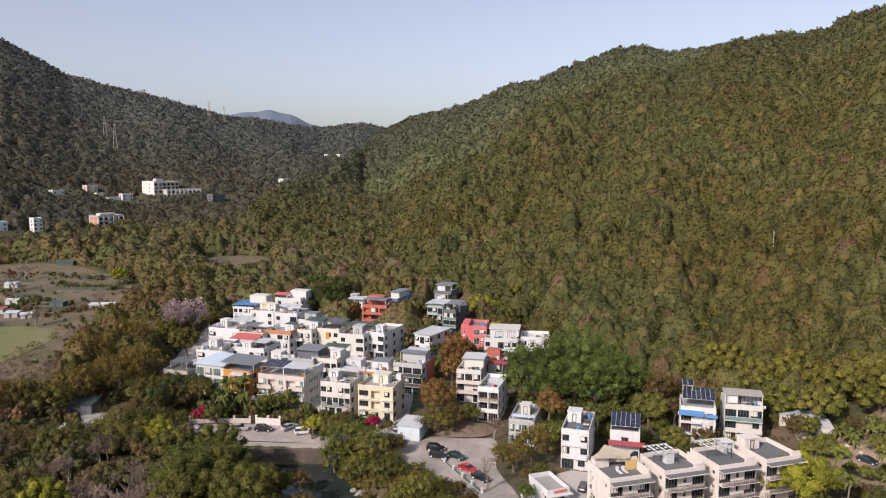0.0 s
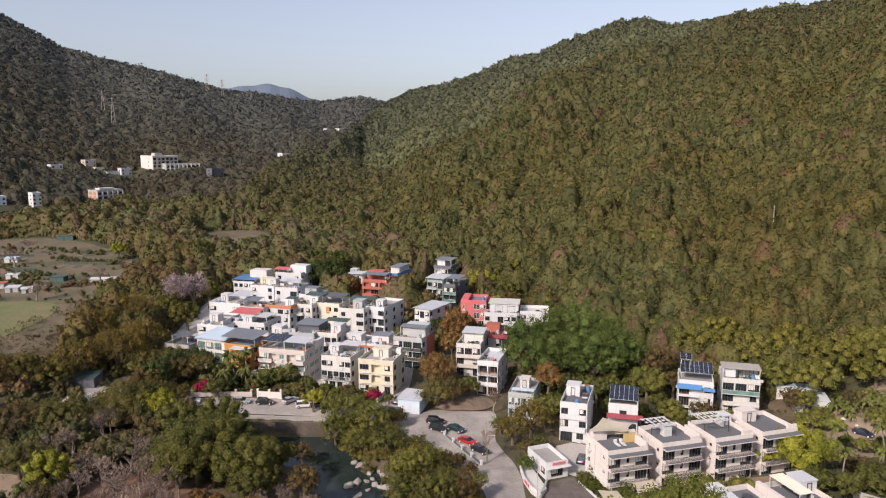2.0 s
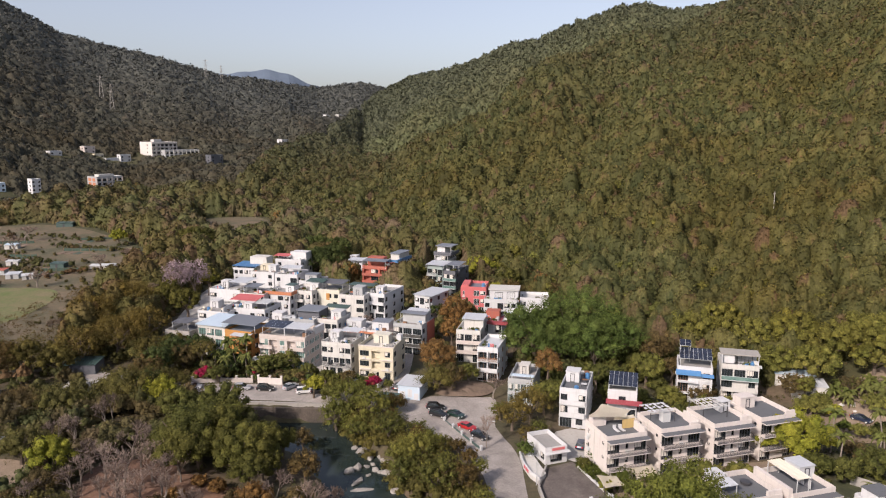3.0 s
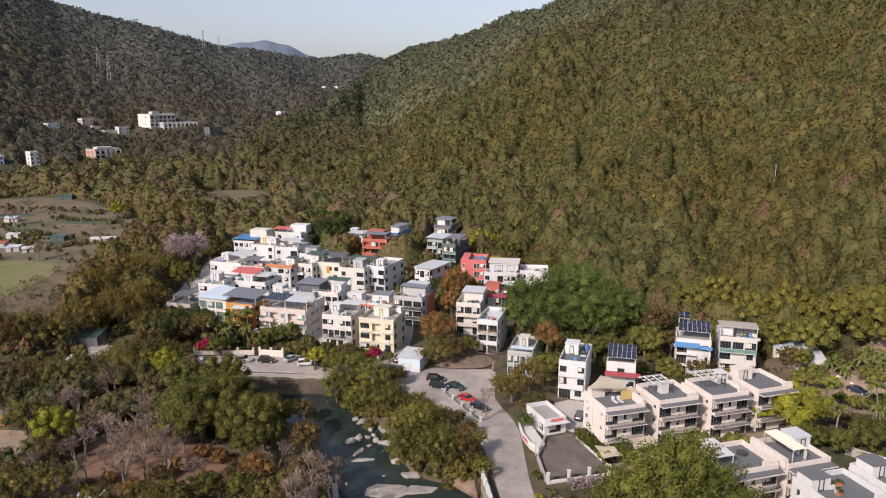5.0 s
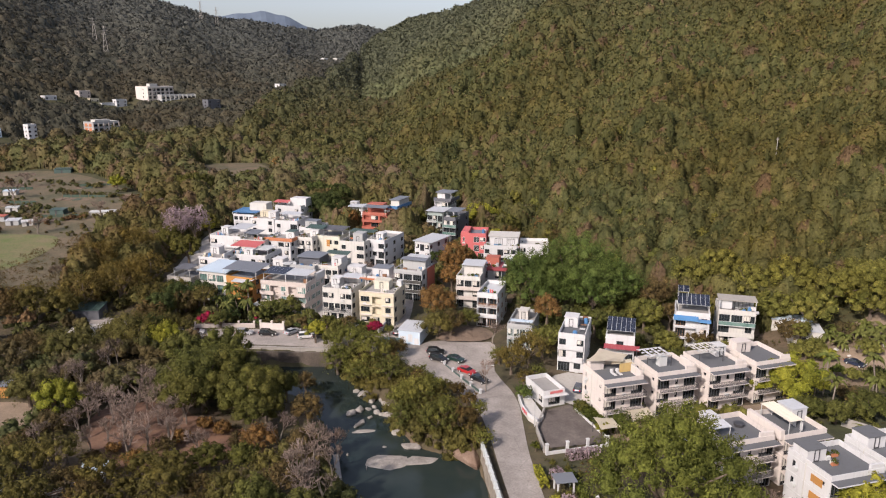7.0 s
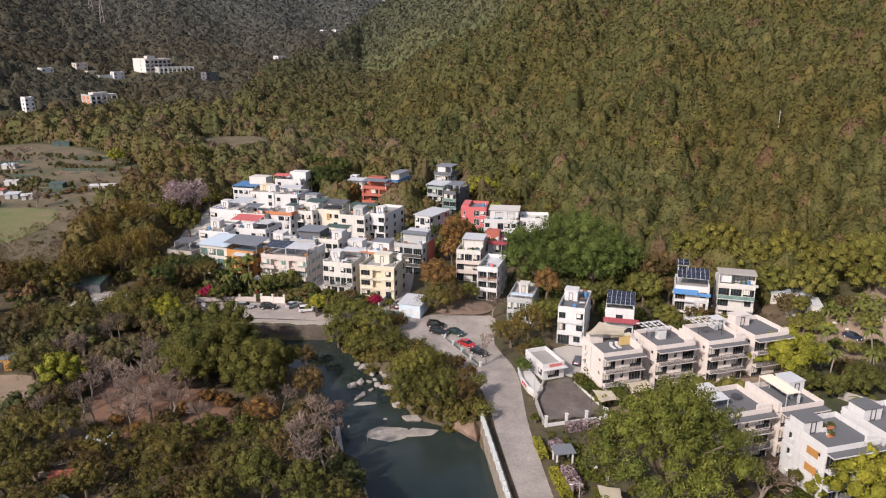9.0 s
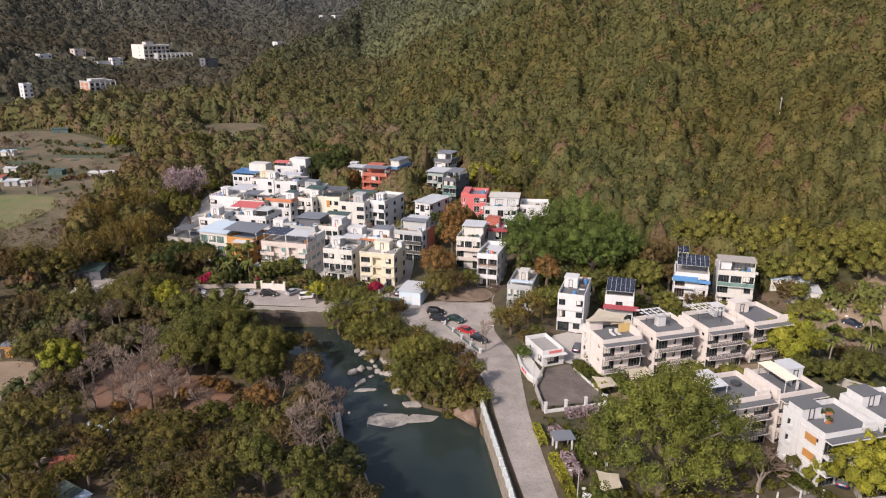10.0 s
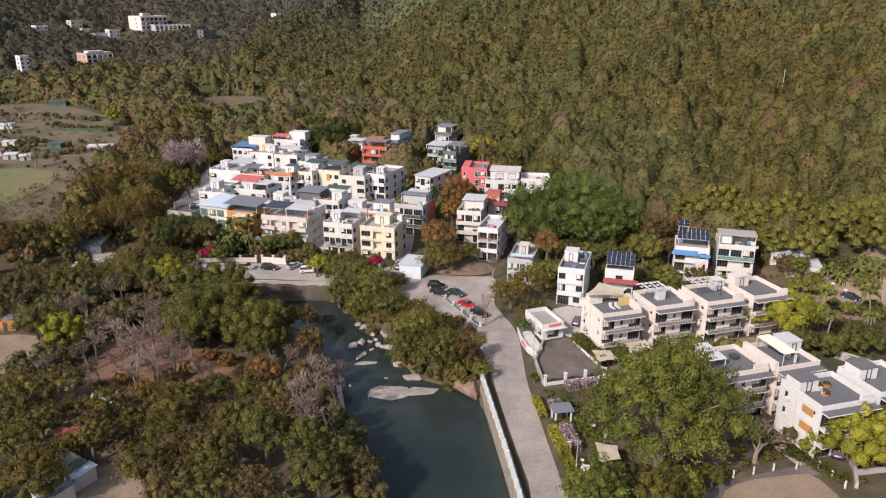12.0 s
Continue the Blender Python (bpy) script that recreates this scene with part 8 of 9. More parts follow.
tree("olive", -17.1, 79.3, 3.9, 9)
tree("brown", -11.4, 82.5, 3.2, 6)
tree("gum", -15.0, 86.0, 3.0, 7)
tree("olive", -19.6, 85.0, 3.9, 10)
tree("gum", -63.0, 87.5, 4, 8)
tree("olive", -31.8, 131.8, 3.5, 7)
tree("brown", -30.1, 142.2, 2.9, 5)
tree("brown", -97.5, 185.3, 5.9, 9, leaf=0.26)
tree("brown", 56.9, 179.3, 6.4, 11, leaf=0.26)
tree("brown", 57.9, 169.4, 4.4, 8)
tree("foot", 70.3, 190.7, 8, 12, leaf=0.26)
tree("foot", 77.9, 190.4, 7.7, 12, leaf=0.26)
tree("foot", 83.0, 178.2, 7.3, 12, leaf=0.26)
tree("foot", 91.1, 177.0, 8.1, 12, leaf=0.26)
tree("foot", 99.0, 171.7, 8.9, 12, leaf=0.26)
tree("foot", 108.3, 170.8, 9.4, 12, variants=1, leaf=0.2, dense=1.3)
tree("foot", 90.8, 165.0, 6.7, 10, leaf=0.26)
tree("foot", 84.4, 169.3, 6.1, 9, leaf=0.26)
tree("foot", 104.7, 163.3, 6.2, 9, leaf=0.26)
tree("brown", 84.5, 160.9, 4.5, 6, leaf=0.26)
tree("foot", 50.9, 168.0, 5, 9)
tree("brown", 61.4, 159.9, 4.9, 5)
tree("foot", 53.5, 156.5, 4.1, 5)
tree("olive", 37.6, 165.3, 4.2, 8)
tree("foot", 84.0, 152.1, 4.3, 5)
tree("olive", 93.2, 139.2, 4.2, 3.5)
tree("brown", 82.8, 132.3, 3.6, 3, category="shrub")
tree("olive", 82.6, 124.2, 4.9, 6)
tree("olive", 71.1, 125.3, 3.7, 5)
tree("olive", 75.3, 122.7, 3.7, 5)
tree("banyan", 30.4, 128.7, 2.6, 4)
tree("hedge", 33.1, 122.6, 2.3, 3, category="shrub", leaf=0.18)
tree("hedge", 33.7, 118.2, 1.7, 2.5, category="shrub", leaf=0.18)
tree("olive", 27.3, 127.0, 1.8, 3, category="shrub")
tree("hedge", 39.9, 119.0, 1.8, 2, category="shrub", leaf=0.18)
tree("hedge", 43.7, 130.8, 1.4, 2, category="shrub", leaf=0.18)
tree("lime", -163.9, 351.1, 5.3, 9, leaf=0.26)
tree("brown", -133.2, 343.9, 10.1, 10, variants=1, leaf=0.2, dense=1.3)
tree("olive", -119.5, 336.1, 11, 12, variants=1, leaf=0.2, dense=1.3)
tree("olive", -103.2, 376.5, 9.2, 7, variants=1, leaf=0.2, dense=1.3)
tree("rust", -97.0, 416.9, 5, 9, leaf=0.26)
tree("deep", -76.6, 189.6, 4.6, 7, leaf=0.26)
tree("gum", -74.6, 195.4, 3.5, 6, leaf=0.26)
tree("deep", -67.5, 191.2, 3.8, 6, leaf=0.26)
tree("gum", -64.8, 194.3, 3.1, 5, leaf=0.26)
tree("olive", -54.2, 189.3, 3, 5, leaf=0.26)
tree("deep", -55.9, 175.4, 3.1, 5, leaf=0.26)
tree("olive", -48.7, 183.0, 2.2, 4, leaf=0.26)
tree("olive", -35.1, 174.4, 2.4, 5)
tree("brown", -23.7, 169.2, 2.6, 5)
tree("olive", -20.4, 165.1, 2.2, 4)
tree("deep", -75.1, 175.5, 5.4, 8, leaf=0.26)
tree("brown", -75.7, 171.2, 5.3, 8, leaf=0.26)
tree("olive", -30.0, 171.7, 2.7, 4)
tree("olive", -26.6, 168.9, 2.6, 4)
tree("hedge", 20.6, 103.0, 1.3, 2, category="shrub", leaf=0.18)
tree("hedge", 23.4, 89.3, 1.6, 3, category="shrub", leaf=0.18)
tree("hedge", 34.8, 118.4, 1.8, 2.5, category="shrub", leaf=0.18)
tree("lime", 29.3, 117.8, 1.7, 3, category="shrub")
tree("olive", 43.4, 103.6, 2.8, 5)
tree("olive", 37.9, 82.9, 2, 4)
tree("lime", 55.5, 90.9, 1.8, 3, category="shrub")
tree("olive", 54.2, 93.8, 1.6, 3, category="shrub")
tree("hedge", 39.5, 128.1, 1.1, 2, category="shrub", leaf=0.18)
tree("banyan", 32.2, 126.0, 2.3, 4)
tree("olive", 40.3, 112.0, 2.2, 4)
tree("lime", -87.5, 256.5, 3.7, 9, leaf=0.26)
tree("rust", -47.6, 115.7, 2.3, 2.4, category="shrub")
tree("rust", -41.1, 118.7, 2.3, 2.4, category="shrub")
tree("brown", -49.5, 112.5, 2.5, 2.6, category="shrub")
tree("rust", -53.2, 108.8, 2.5, 2.2, category="shrub")
tree("brown", -59.8, 108.0, 2.5, 2.6, category="shrub")
tree("rust", -45.0, 120.9, 2.1, 2.2, category="shrub")
tree("rust", -58.1, 112.0, 2, 2, category="shrub")
tree("rust", 35.9, 249.8, 3.3, 8, leaf=0.26)
tree("brown", 39.6, 240.2, 3.6, 8, leaf=0.26)
tree("olive", 24.3, 256.6, 5.7, 9, leaf=0.26)
tree("lime", 19.1, 242.6, 3.6, 8, leaf=0.26)
tree("foot", 87.4, 153.8, 3.4, 5)
tree("lime", 88.7, 150.5, 2.3, 4)
tree("foot", 97.7, 151.1, 3.4, 4, leaf=0.26)
tree("brown", 96.7, 159.0, 3.2, 4, leaf=0.26)
tree("foot", 86.4, 159.4, 3.1, 6, leaf=0.26)
tree("hedge", 87.2, 144.1, 1.9, 2.5, category="shrub", leaf=0.18)
tree("foot", 88.4, 140.5, 2.6, 3.5)
tree("banyan", 30.8, 181.8, 7.7, 12, leaf=0.26)
tree("banyan", 40.1, 178.5, 6.9, 12, leaf=0.26)
tree("deep", -71.1, 163.0, 3.6, 7)
tree("gum", -68.1, 166.0, 3.4, 6.5)
tree("gum", -64.8, 166.5, 2.6, 5)
tree("deep", -73.7, 174.6, 4.4, 9)
tree("deep", -71.6, 180.4, 4.6, 10)
tree("feather", -64.0, 179.5, 4.2, 9.5, "golden-olive tree by the village road", leaf=0.2)
tree("deep", -67.2, 184.5, 4.2, 9)
tree("deep", -58.0, 181.0, 3.2, 6)
tree("deep", -54.0, 181.5, 2.8, 5)
tree("spray", -45.2, 178.0, 2.6, 6)
tree("magenta", -48.8, 175.6, 1.3, 3, "shrub with red-orange bracts at a gate", category="shrub", leaf=0.18)
palm(-57.5, 182.5, 7.5, 2.8, seed=11)
palm(-52.5, 181.5, 8, 3.0, seed=12)
palm(-76.0, 186.5, 6, 2.4, seed=13)
bare_tree(-67.4, 125.8, 3.5, 8, seed=0)
bare_tree(-58.1, 119.6, 4.9, 8, seed=1)
bare_tree(-56.6, 130.5, 3.0, 8, seed=2)
bare_tree(-75.0, 134.7, 3.2, 8, seed=3)
bare_tree(-54.7, 109.9, 4.2, 7, seed=4)
bare_tree(-28.9, 112.9, 3.2, 7, seed=5)
bare_tree(-21.9, 107.6, 4.4, 9, seed=6)
bare_tree(-20.5, 93.7, 4.2, 9, seed=7)
bare_tree(-18.0, 102.2, 2.7, 8, seed=8)
bare_tree(-72.8, 143.3, 3.0, 8, seed=9)
bare_tree(46.7, 88.9, 4.9, 7, seed=10)
bare_tree(9.1, 136.7, 2.7, 7, seed=11)
bare_tree(12.2, 161.6, 3.6, 6, seed=12)
bare_tree(-23.1, 215.3, 3.3, 5, seed=13)
bare_tree(-73.5, 147.8, 2.8, 8, seed=14)
bare_tree(-52.1, 129.7, 2.5, 7, seed=15)
bare_tree(-34.2, 117.5, 2.4, 6, seed=16)
bare_tree(-52.4, 112.9, 4.0, 7, seed=17)
bare_tree(-48.3, 112.8, 3.3, 7, seed=18)
bare_tree(-42.4, 110.0, 2.8, 6, seed=19)
bare_tree(-59.5, 113.0, 3.2, 7, seed=20)
bare_tree(-62.2, 111.9, 2.7, 6, seed=21)
bare_tree(-22.9, 102.3, 3.3, 8, seed=22)
bare_tree(-18.5, 95.5, 3.3, 8, seed=23)
bare_tree(-24.6, 101.5, 2.9, 7, seed=24)
bare_tree(-19.5, 117.0, 2.8, 7, seed=25)
bare_tree(-78.5, 134.6, 3.5, 8, seed=26)
bare_tree(-58.9, 128.3, 3.5, 8, seed=27)
bare_tree(-71.4, 112.1, 2.6, 6, seed=28)
bare_tree(-64.8, 108.8, 2.3, 5, seed=29)
bare_tree(-19.4, 88.0, 3.0, 8, seed=30)
bare_tree(-63.4, 123.1, 3.6, 8, seed=31)
bare_tree(-61.9, 131.6, 3.8, 8, seed=32)
bare_tree(-66.8, 120.9, 3.4, 7, seed=33)
bare_tree(-50.1, 116.6, 3.6, 8, seed=34)
bare_tree(-49.1, 122.6, 3.3, 7, seed=35)
bare_tree(-66.2, 116.2, 3.1, 7, seed=36)
bare_tree(-58.3, 116.8, 3.9, 7, seed=37)
bare_tree(-54.4, 122.6, 3.5, 8, seed=38)
bare_tree(-109.8, 207.8, 5.1, 8, seed=39)
bare_tree(-109.5, 220.9, 5.3, 9, seed=40)
bare_tree(-117.0, 206.6, 4.3, 7, seed=41)
bare_tree(-101.6, 241.7, 5.2, 9, seed=42)
bare_tree(-119.2, 293.7, 5.7, 9, seed=43)
bare_tree(-144.9, 292.5, 5.3, 8, seed=44)
bare_tree(-219.7, 365.3, 8.3, 9, seed=45)
bare_tree(-209.1, 338.0, 7.1, 9, seed=46)
bare_tree(-140.4, 307.7, 5.0, 8, seed=47)
bare_tree(-121.9, 307.4, 5.4, 9, seed=48)
bare_tree(-158.8, 269.1, 4.6, 7, seed=49)
bare_tree(-124.8, 321.0, 5.6, 9, seed=50)
palm(79.4, 134.8, 8, 2.6, seed=0)
palm(76.1, 125.7, 7, 2.4, seed=1)
palm(71.7, 109.4, 6, 2.2, seed=2)
palm(90.7, 136.8, 7, 2.4, seed=3)
palm(-54.9, 178.5, 6, 2.4, seed=4)
palm(-51.5, 176.6, 5.5, 2.4, seed=5)
palm(-56.4, 175.5, 5, 2.2, seed=6)
palm(-60.7, 179.7, 5, 2, seed=7)
palm(85.9, 128.0, 6, 2.2, seed=8)
palm(77.5, 134.6, 5, 2, seed=9)
palm(92.6, 158.6, 1.6, 2.6, "banana clump with broad arching leaves", seed=0)
palm(95.2, 160.4, 1.6, 2.6, "banana clump with broad arching leaves", seed=1)
palm(95.5, 156.8, 1.6, 2.6, "banana clump with broad arching leaves", seed=2)
palm(98.3, 159.9, 1.6, 2.6, "banana clump with broad arching leaves", seed=3)
palm(98.8, 156.9, 1.6, 2.6, "banana clump with broad arching leaves", seed=4)
palm(101.4, 159.5, 1.6, 2.6, "banana clump with broad arching leaves", seed=5)
palm(101.6, 156.0, 1.6, 2.6, "banana clump with broad arching leaves", seed=6)
palm(104.1, 157.1, 1.6, 2.6, "banana clump with broad arching leaves", seed=7)
palm(93.8, 154.6, 1.6, 2.6, "banana clump with broad arching leaves", seed=8)
palm(101.5, 153.3, 1.6, 2.6, "banana clump with broad arching leaves", seed=9)

# ---- undergrowth and fill of the riverside wood ----
NEAR_OPEN = [RIVER, [(-100, 112), (-100, 131), (-84, 132), (-79, 126), (-79, 118), (-83, 112)], [(-68, 129), (-56, 132), (-45, 121), (-33, 118), (-32, 111), (-47, 106), (-57, 108), (-65, 116)],
             [(-54, 70), (-54, 88), (-46, 88), (-41, 80), (-41, 70)], [(-99, 183), (-99, 175), (-66, 164), (-40, 158.5), (-19, 154.5), (-11, 151), (2, 138), (7, 127), (8, 110), (10, 40), (18, 40), (17, 110), (31, 112), (30, 131), (36, 147), (14, 160), (14, 172), (-7, 176), (-7, 215), (-14, 215), (-14, 170), (-40, 176), (-72, 175)]]
taken = [(o.location.x, o.location.y) for o in bpy.data.objects if o.get("category") in ("tree", "palm")]


def fill(seed, az0, az1, r0, r1, gap, kinds, sizes, polys):
    rng = random.Random(seed)
    p = scatter(seed, az0, az1, r0, r1, gap)
    p = keep_out(p, polys, 2.2)
    for x, y, _ in p:
        if all((x - a) ** 2 + (y - b) ** 2 > (gap * 0.78) ** 2 for a, b in taken):
            rad = rng.uniform(*sizes)
            tree(rng.choice(kinds), x, y, rad, rad * rng.uniform(1.4, 1.9))
            taken.append((x, y))


def keep_out(p, polys, margin=1.0):
    """Drops the points that lie in, or near, any of the outlines."""
    ok = np.ones(len(p), bool)
    for poly in polys:
        ok &= poly_dist(p[:, 0], p[:, 1], poly) > margin
    return p[ok]


SPIT = [(-27, 154), (-20, 147), (-11, 137), (-7, 126), (-4, 121), (5, 116), (7.5, 124), (5, 133), (-2, 141), (-9, 149), (-14, 155)]
inside = scatter(51, -14, 6, 108, 160, 3.6)
for x, y, _ in inside[poly_dist(inside[:, 0], inside[:, 1], SPIT) < -0.5]:
    if all((x - a) ** 2 + (y - b) ** 2 > 4.5 for a, b in taken):
        rr = random.Random(int(x * 91 + y * 7))
        rad = rr.uniform(1.8, 3.0)
        tree(rr.choice(("spray", "spray", "gum", "brown")), x, y, rad * 0.85, rad * 1.5)
        taken.append((x, y))
bank = scatter(52, -24, 6, 100, 165, 1.5)
bd = poly_dist(bank[:, 0], bank[:, 1], RIVER)
bank = bank[(bd > -1.6) & (bd < 4.0) & (poly_dist(bank[:, 0], bank[:, 1], SPIT) < 2.5)]
west = scatter(55, -14, -4, 78, 118, 1.7)
wd = poly_dist(west[:, 0], west[:, 1], RIVER)
west = west[(wd > 0.2) & (wd < 6.5) & (west[:, 0] < -3)]
woods("bank_scrub", "brown-green scrub on the wooded river bank", on_land(west, 0.1), np.random.default_rng(56).uniform(0.7, 1.6, len(west)), M_VALLEY, 40, 57, card=0.16)
woods("bank_shrubs", "dense shrubs hanging over the river bank", on_land(bank, 0.1), np.random.default_rng(53).uniform(1.1, 2.2, len(bank)), M_GUM, 40, 54, card=0.16)
fill(41, -44, -8, 66, 140, 5.2, ("gum", "gum", "olive", "brown"), (2.6, 4.4), NEAR_OPEN)
VILLAGE_GROUND = [(-84, 200), (-90, 235), (-92, 270), (-84, 285), (-60, 288), (-42, 262), (-20, 245), (-14, 215), (-12, 205), (-14, 176), (-40, 180), (-60, 190)]


def stand(name, label, seed, az0, az1, r0, r1, gap, sizes, polys, material, cards=190):
    """Closed woodland between the single trees, in one mesh."""
    p = keep_out(scatter(seed, az0, az1, r0, r1, gap), polys, 1.3)
    if taken:
        q = np.array(taken)
        p = p[np.array([((q - c[:2]) ** 2).sum(1).min() > (gap * 0.6) ** 2 for c in p])]
    rg = np.random.default_rng(seed)
    woods(name, label, on_land(p, 0.2), rg.uniform(*sizes, len(p)), material, cards, seed, squash=0.95, card=0.085, lobes=(6, 10))


stand("riverside_wood", "closed canopy of olive and brown trees beyond the river", 61, -44, -8, 140, 178, 4.4, (2.4, 4.0), NEAR_OPEN, M_VALLEY)
stand("slope_foot_wood", "leafy trees at the foot of the hillside", 62, 22, 42, 132, 176, 4.8, (2.2, 4.0), NEAR_OPEN + FOOTPRINTS + [[(78, 130), (81, 164), (120, 170), (120, 130)], [(60, 112), (60, 148), (80, 148), (84, 112)]], M_FOOT)
stand("lane_wood", "leafy trees between scattered white houses", 63, 8, 24, 150, 205, 4.4, (2.0, 3.4), NEAR_OPEN + FOOTPRINTS, M_OLIVE)
stand("village_trees", "garden trees around the village houses", 64, -30, 16, 178, 345, 4.8, (1.6, 3.2), NEAR_OPEN + FOOTPRINTS + [VILLAGE_GROUND, FIELD_MAIN], M_VALLEY, 52)
p = scatter(44, -44, 42, 66, 215, 1.9)
p = keep_out(p, NEAR_OPEN + [[(28, 60), (28, 136), (64, 146), (80, 130), (76, 60)], [(-98, 180), (-104, 333), (-5, 345), (45, 262), (45, 215), (20, 160), (-12, 160), (-14, 172), (-72, 176)], [(82, 142), (82, 160), (118, 166), (118, 142)]], 0.6)
pr = np.random.default_rng(45)
p = p[pr.random(len(p)) < 0.75]
woods("undergrowth", "low scrub and grasses between the trees", on_land(p, 0.15), pr.uniform(0.4, 1.0, len(p)), M_VALLEY, 14, 46, squash=0.8, card=0.24, level=0)
p = scatter(48, 8, 38, 76, 150, 2.0)
p = keep_out(p, NEAR_OPEN[1:] + FOOTPRINTS + [[(35, 66), (37.5, 83.5), (57.5, 90), (60, 80), (56, 66)], [(31, 118.5), (31.5, 122), (70, 133), (75, 128), (52, 119), (33, 114)]], 0.5)
p = p[(poly_dist(p[:, 0], p[:, 1], [(18, 76), (17, 112), (31, 112), (28, 132), (60, 140), (84, 136), (80, 104), (64, 100), (62, 76)]) < 0)]
p = p[np.random.default_rng(8).random(len(p)) < 0.62]
woods("garden_shrubs", "low garden shrubs and ground cover between the houses", on_land(p, 0.1), np.random.default_rng(49).uniform(0.4, 1.15, len(p)), M_OLIVE, 46, 50, card=0.17)
FRONT_GARDENS = [(-72, 172.5), (-64, 172.6), (-49, 173.4), (-40, 172.4), (-32, 171), (-18, 170), (-16, 173.5), (-21, 175), (-32, 178), (-50, 183.5), (-62, 188.5), (-72, 193)]
p = scatter(71, -24, -4, 165, 205, 1.7)
p = p[poly_dist(p[:, 0], p[:, 1], FRONT_GARDENS) < -0.3]
fg = np.random.default_rng(72)
third = fg.integers(0, 3, len(p))
for k, (mt, words) in enumerate(((M_DEEP, "dark green garden shrubs before the village houses"), (M_GUM, "olive garden shrubs before the village houses"), (M_BROWNISH, "brownish garden shrubs before the village houses"))):
    q = p[third == k]
    woods("front_garden_shrubs", words, on_land(q, 0.1), fg.uniform(0.7, 1.7, len(q)), mt, 60, 73 + k, card=0.14, lobes=(3, 6), rough=0.2)
hedge("clipped yellow-green roadside hedge", [(15.9, 106.5), (16.6, 100.6)], 1.1, 1.1, M_YELLOWGREEN)
hedge("clipped yellow-green roadside hedge", [(17.4, 97.2), (18.3, 92.0), (19.2, 84.0)], 1.3, 1.2, M_YELLOWGREEN)
hedge("clipped green garden hedge", [(21.3, 104.5), (22.3, 96.0), (25.0, 94.8)], 0.9, 1.2)
hedge("green hedge beside a white end wall", [(47.5, 101.0), (54.2, 88.6)], 1.4, 1.3)
hedge("green hedge beside a white end wall", [(54.8, 88.4), (58.0, 84.0)], 1.6, 1.0, M_OLIVE)
hedge("leafy strip below cream houses", [(27.0, 129.0), (31.0, 118.0)], 2.0, 1.8)
hedge("flowering white shrubs along the road", [(18.4, 104.5), (19.8, 101.8)], 1.8, 1.7, leaf=0.2, material=M_PINK)
hedge("flowering white shrubs along the road", [(19.4, 97.0), (20.2, 91.0)], 1.8, 1.6, leaf=0.2, material=M_PINK)
hedge("flowering white shrubs beside the yard", [(21.6, 110.0), (27.5, 111.2)], 1.4, 1.4, leaf=0.2, material=M_PINK)


# ---- small fixtures ----
def lamp_post(x, y, yaw=0):
    z = float(ground_z(x, y, False))
    p = thing("street_lamp", "slim grey street lamp with a short arm", "lamp post", pose(x, y, z, 0, 0, yaw), "street lamps")
    bm = bmesh.new()
    limb(bm, (0, 0, -0.2), (0, 0, 6.0), 0.08, 0.05, 8, 0)
    part("pole", bm, M_GREY, p)
    boxes("arm", [(0, -0.03, 5.9, 1.2, 0.03, 5.96)], M_GREY, p)
    boxes("lamp_head", [(1.0, -0.12, 5.82, 1.6, 0.12, 5.92)], M_WHITEMETAL, p, bevel=0.03)


lamp_post(17.4, 121.5, 180)
lamp_post(19.3, 86.0, 190)
lamp_post(9.2, 137.0, 0)
lamp_post(-24.5, 171.8, 250)


def hill_mast():
    x, y = 123.0, 260.0
    m = thing("mast", "slim pale mast standing on the wooded hillside", "mast", pose(x, y, float(ground_z(x, y))))
    bm = bmesh.new()
    limb(bm, (0, 0, -1), (0, 0, 10.0), 0.16, 0.12, 8, 0)
    part("pole", bm, M_STONE, m)
    boxes("crossarm", [(-0.5, -0.06, 9.2, 0.5, 0.06, 9.35)], M_STONE, m)


hill_mast()


def pylon(x, y, height):
    """A lattice tower: four legs, cross bracing and three arms."""
    p = thing("pylon", "thin grey lattice power pylon on the wooded slope", "pylon", pose(x, y, float(ground_z(x, y)) + 2, 0, 0, 30), "pylons")
    h = height
    for sx in (-1, 1):
        for sy in (-1, 1):
            bm = bmesh.new()
            limb(bm, (sx * 2.6, sy * 2.6, -3), (sx * 0.4, sy * 0.4, h), 0.2, 0.12, 4, 0)
            part("leg", bm, M_STONE, p)
    for i in range(5):
        f0, f1 = i / 5, (i + 1) / 5
        a, b = 2.6 - 2.2 * f0, 2.6 - 2.2 * f1
        for sy in (-1, 1):
            bm = bmesh.new()
            limb(bm, (-a, sy * a, h * f0), (b, sy * b, h * f1), 0.1, 0.1, 4, 0)
            part("brace", bm, M_STONE, p)
    for z in (0.7, 0.83, 0.95):
        bm = bmesh.new()
        limb(bm, (-4.5, 0, h * z), (4.5, 0, h * z), 0.14, 0.14, 4, 0)
        part("crossarm", bm, M_STONE, p)


for px, py, ph in ((-398, 862, 32), (-430, 905, 30), (-421, 1283, 34), (-390, 1270, 34)):
    pylon(px, py, ph)


M_NET = paint("green_netting", (0.045, 0.075, 0.055), rough=0.95, stain=0.4)


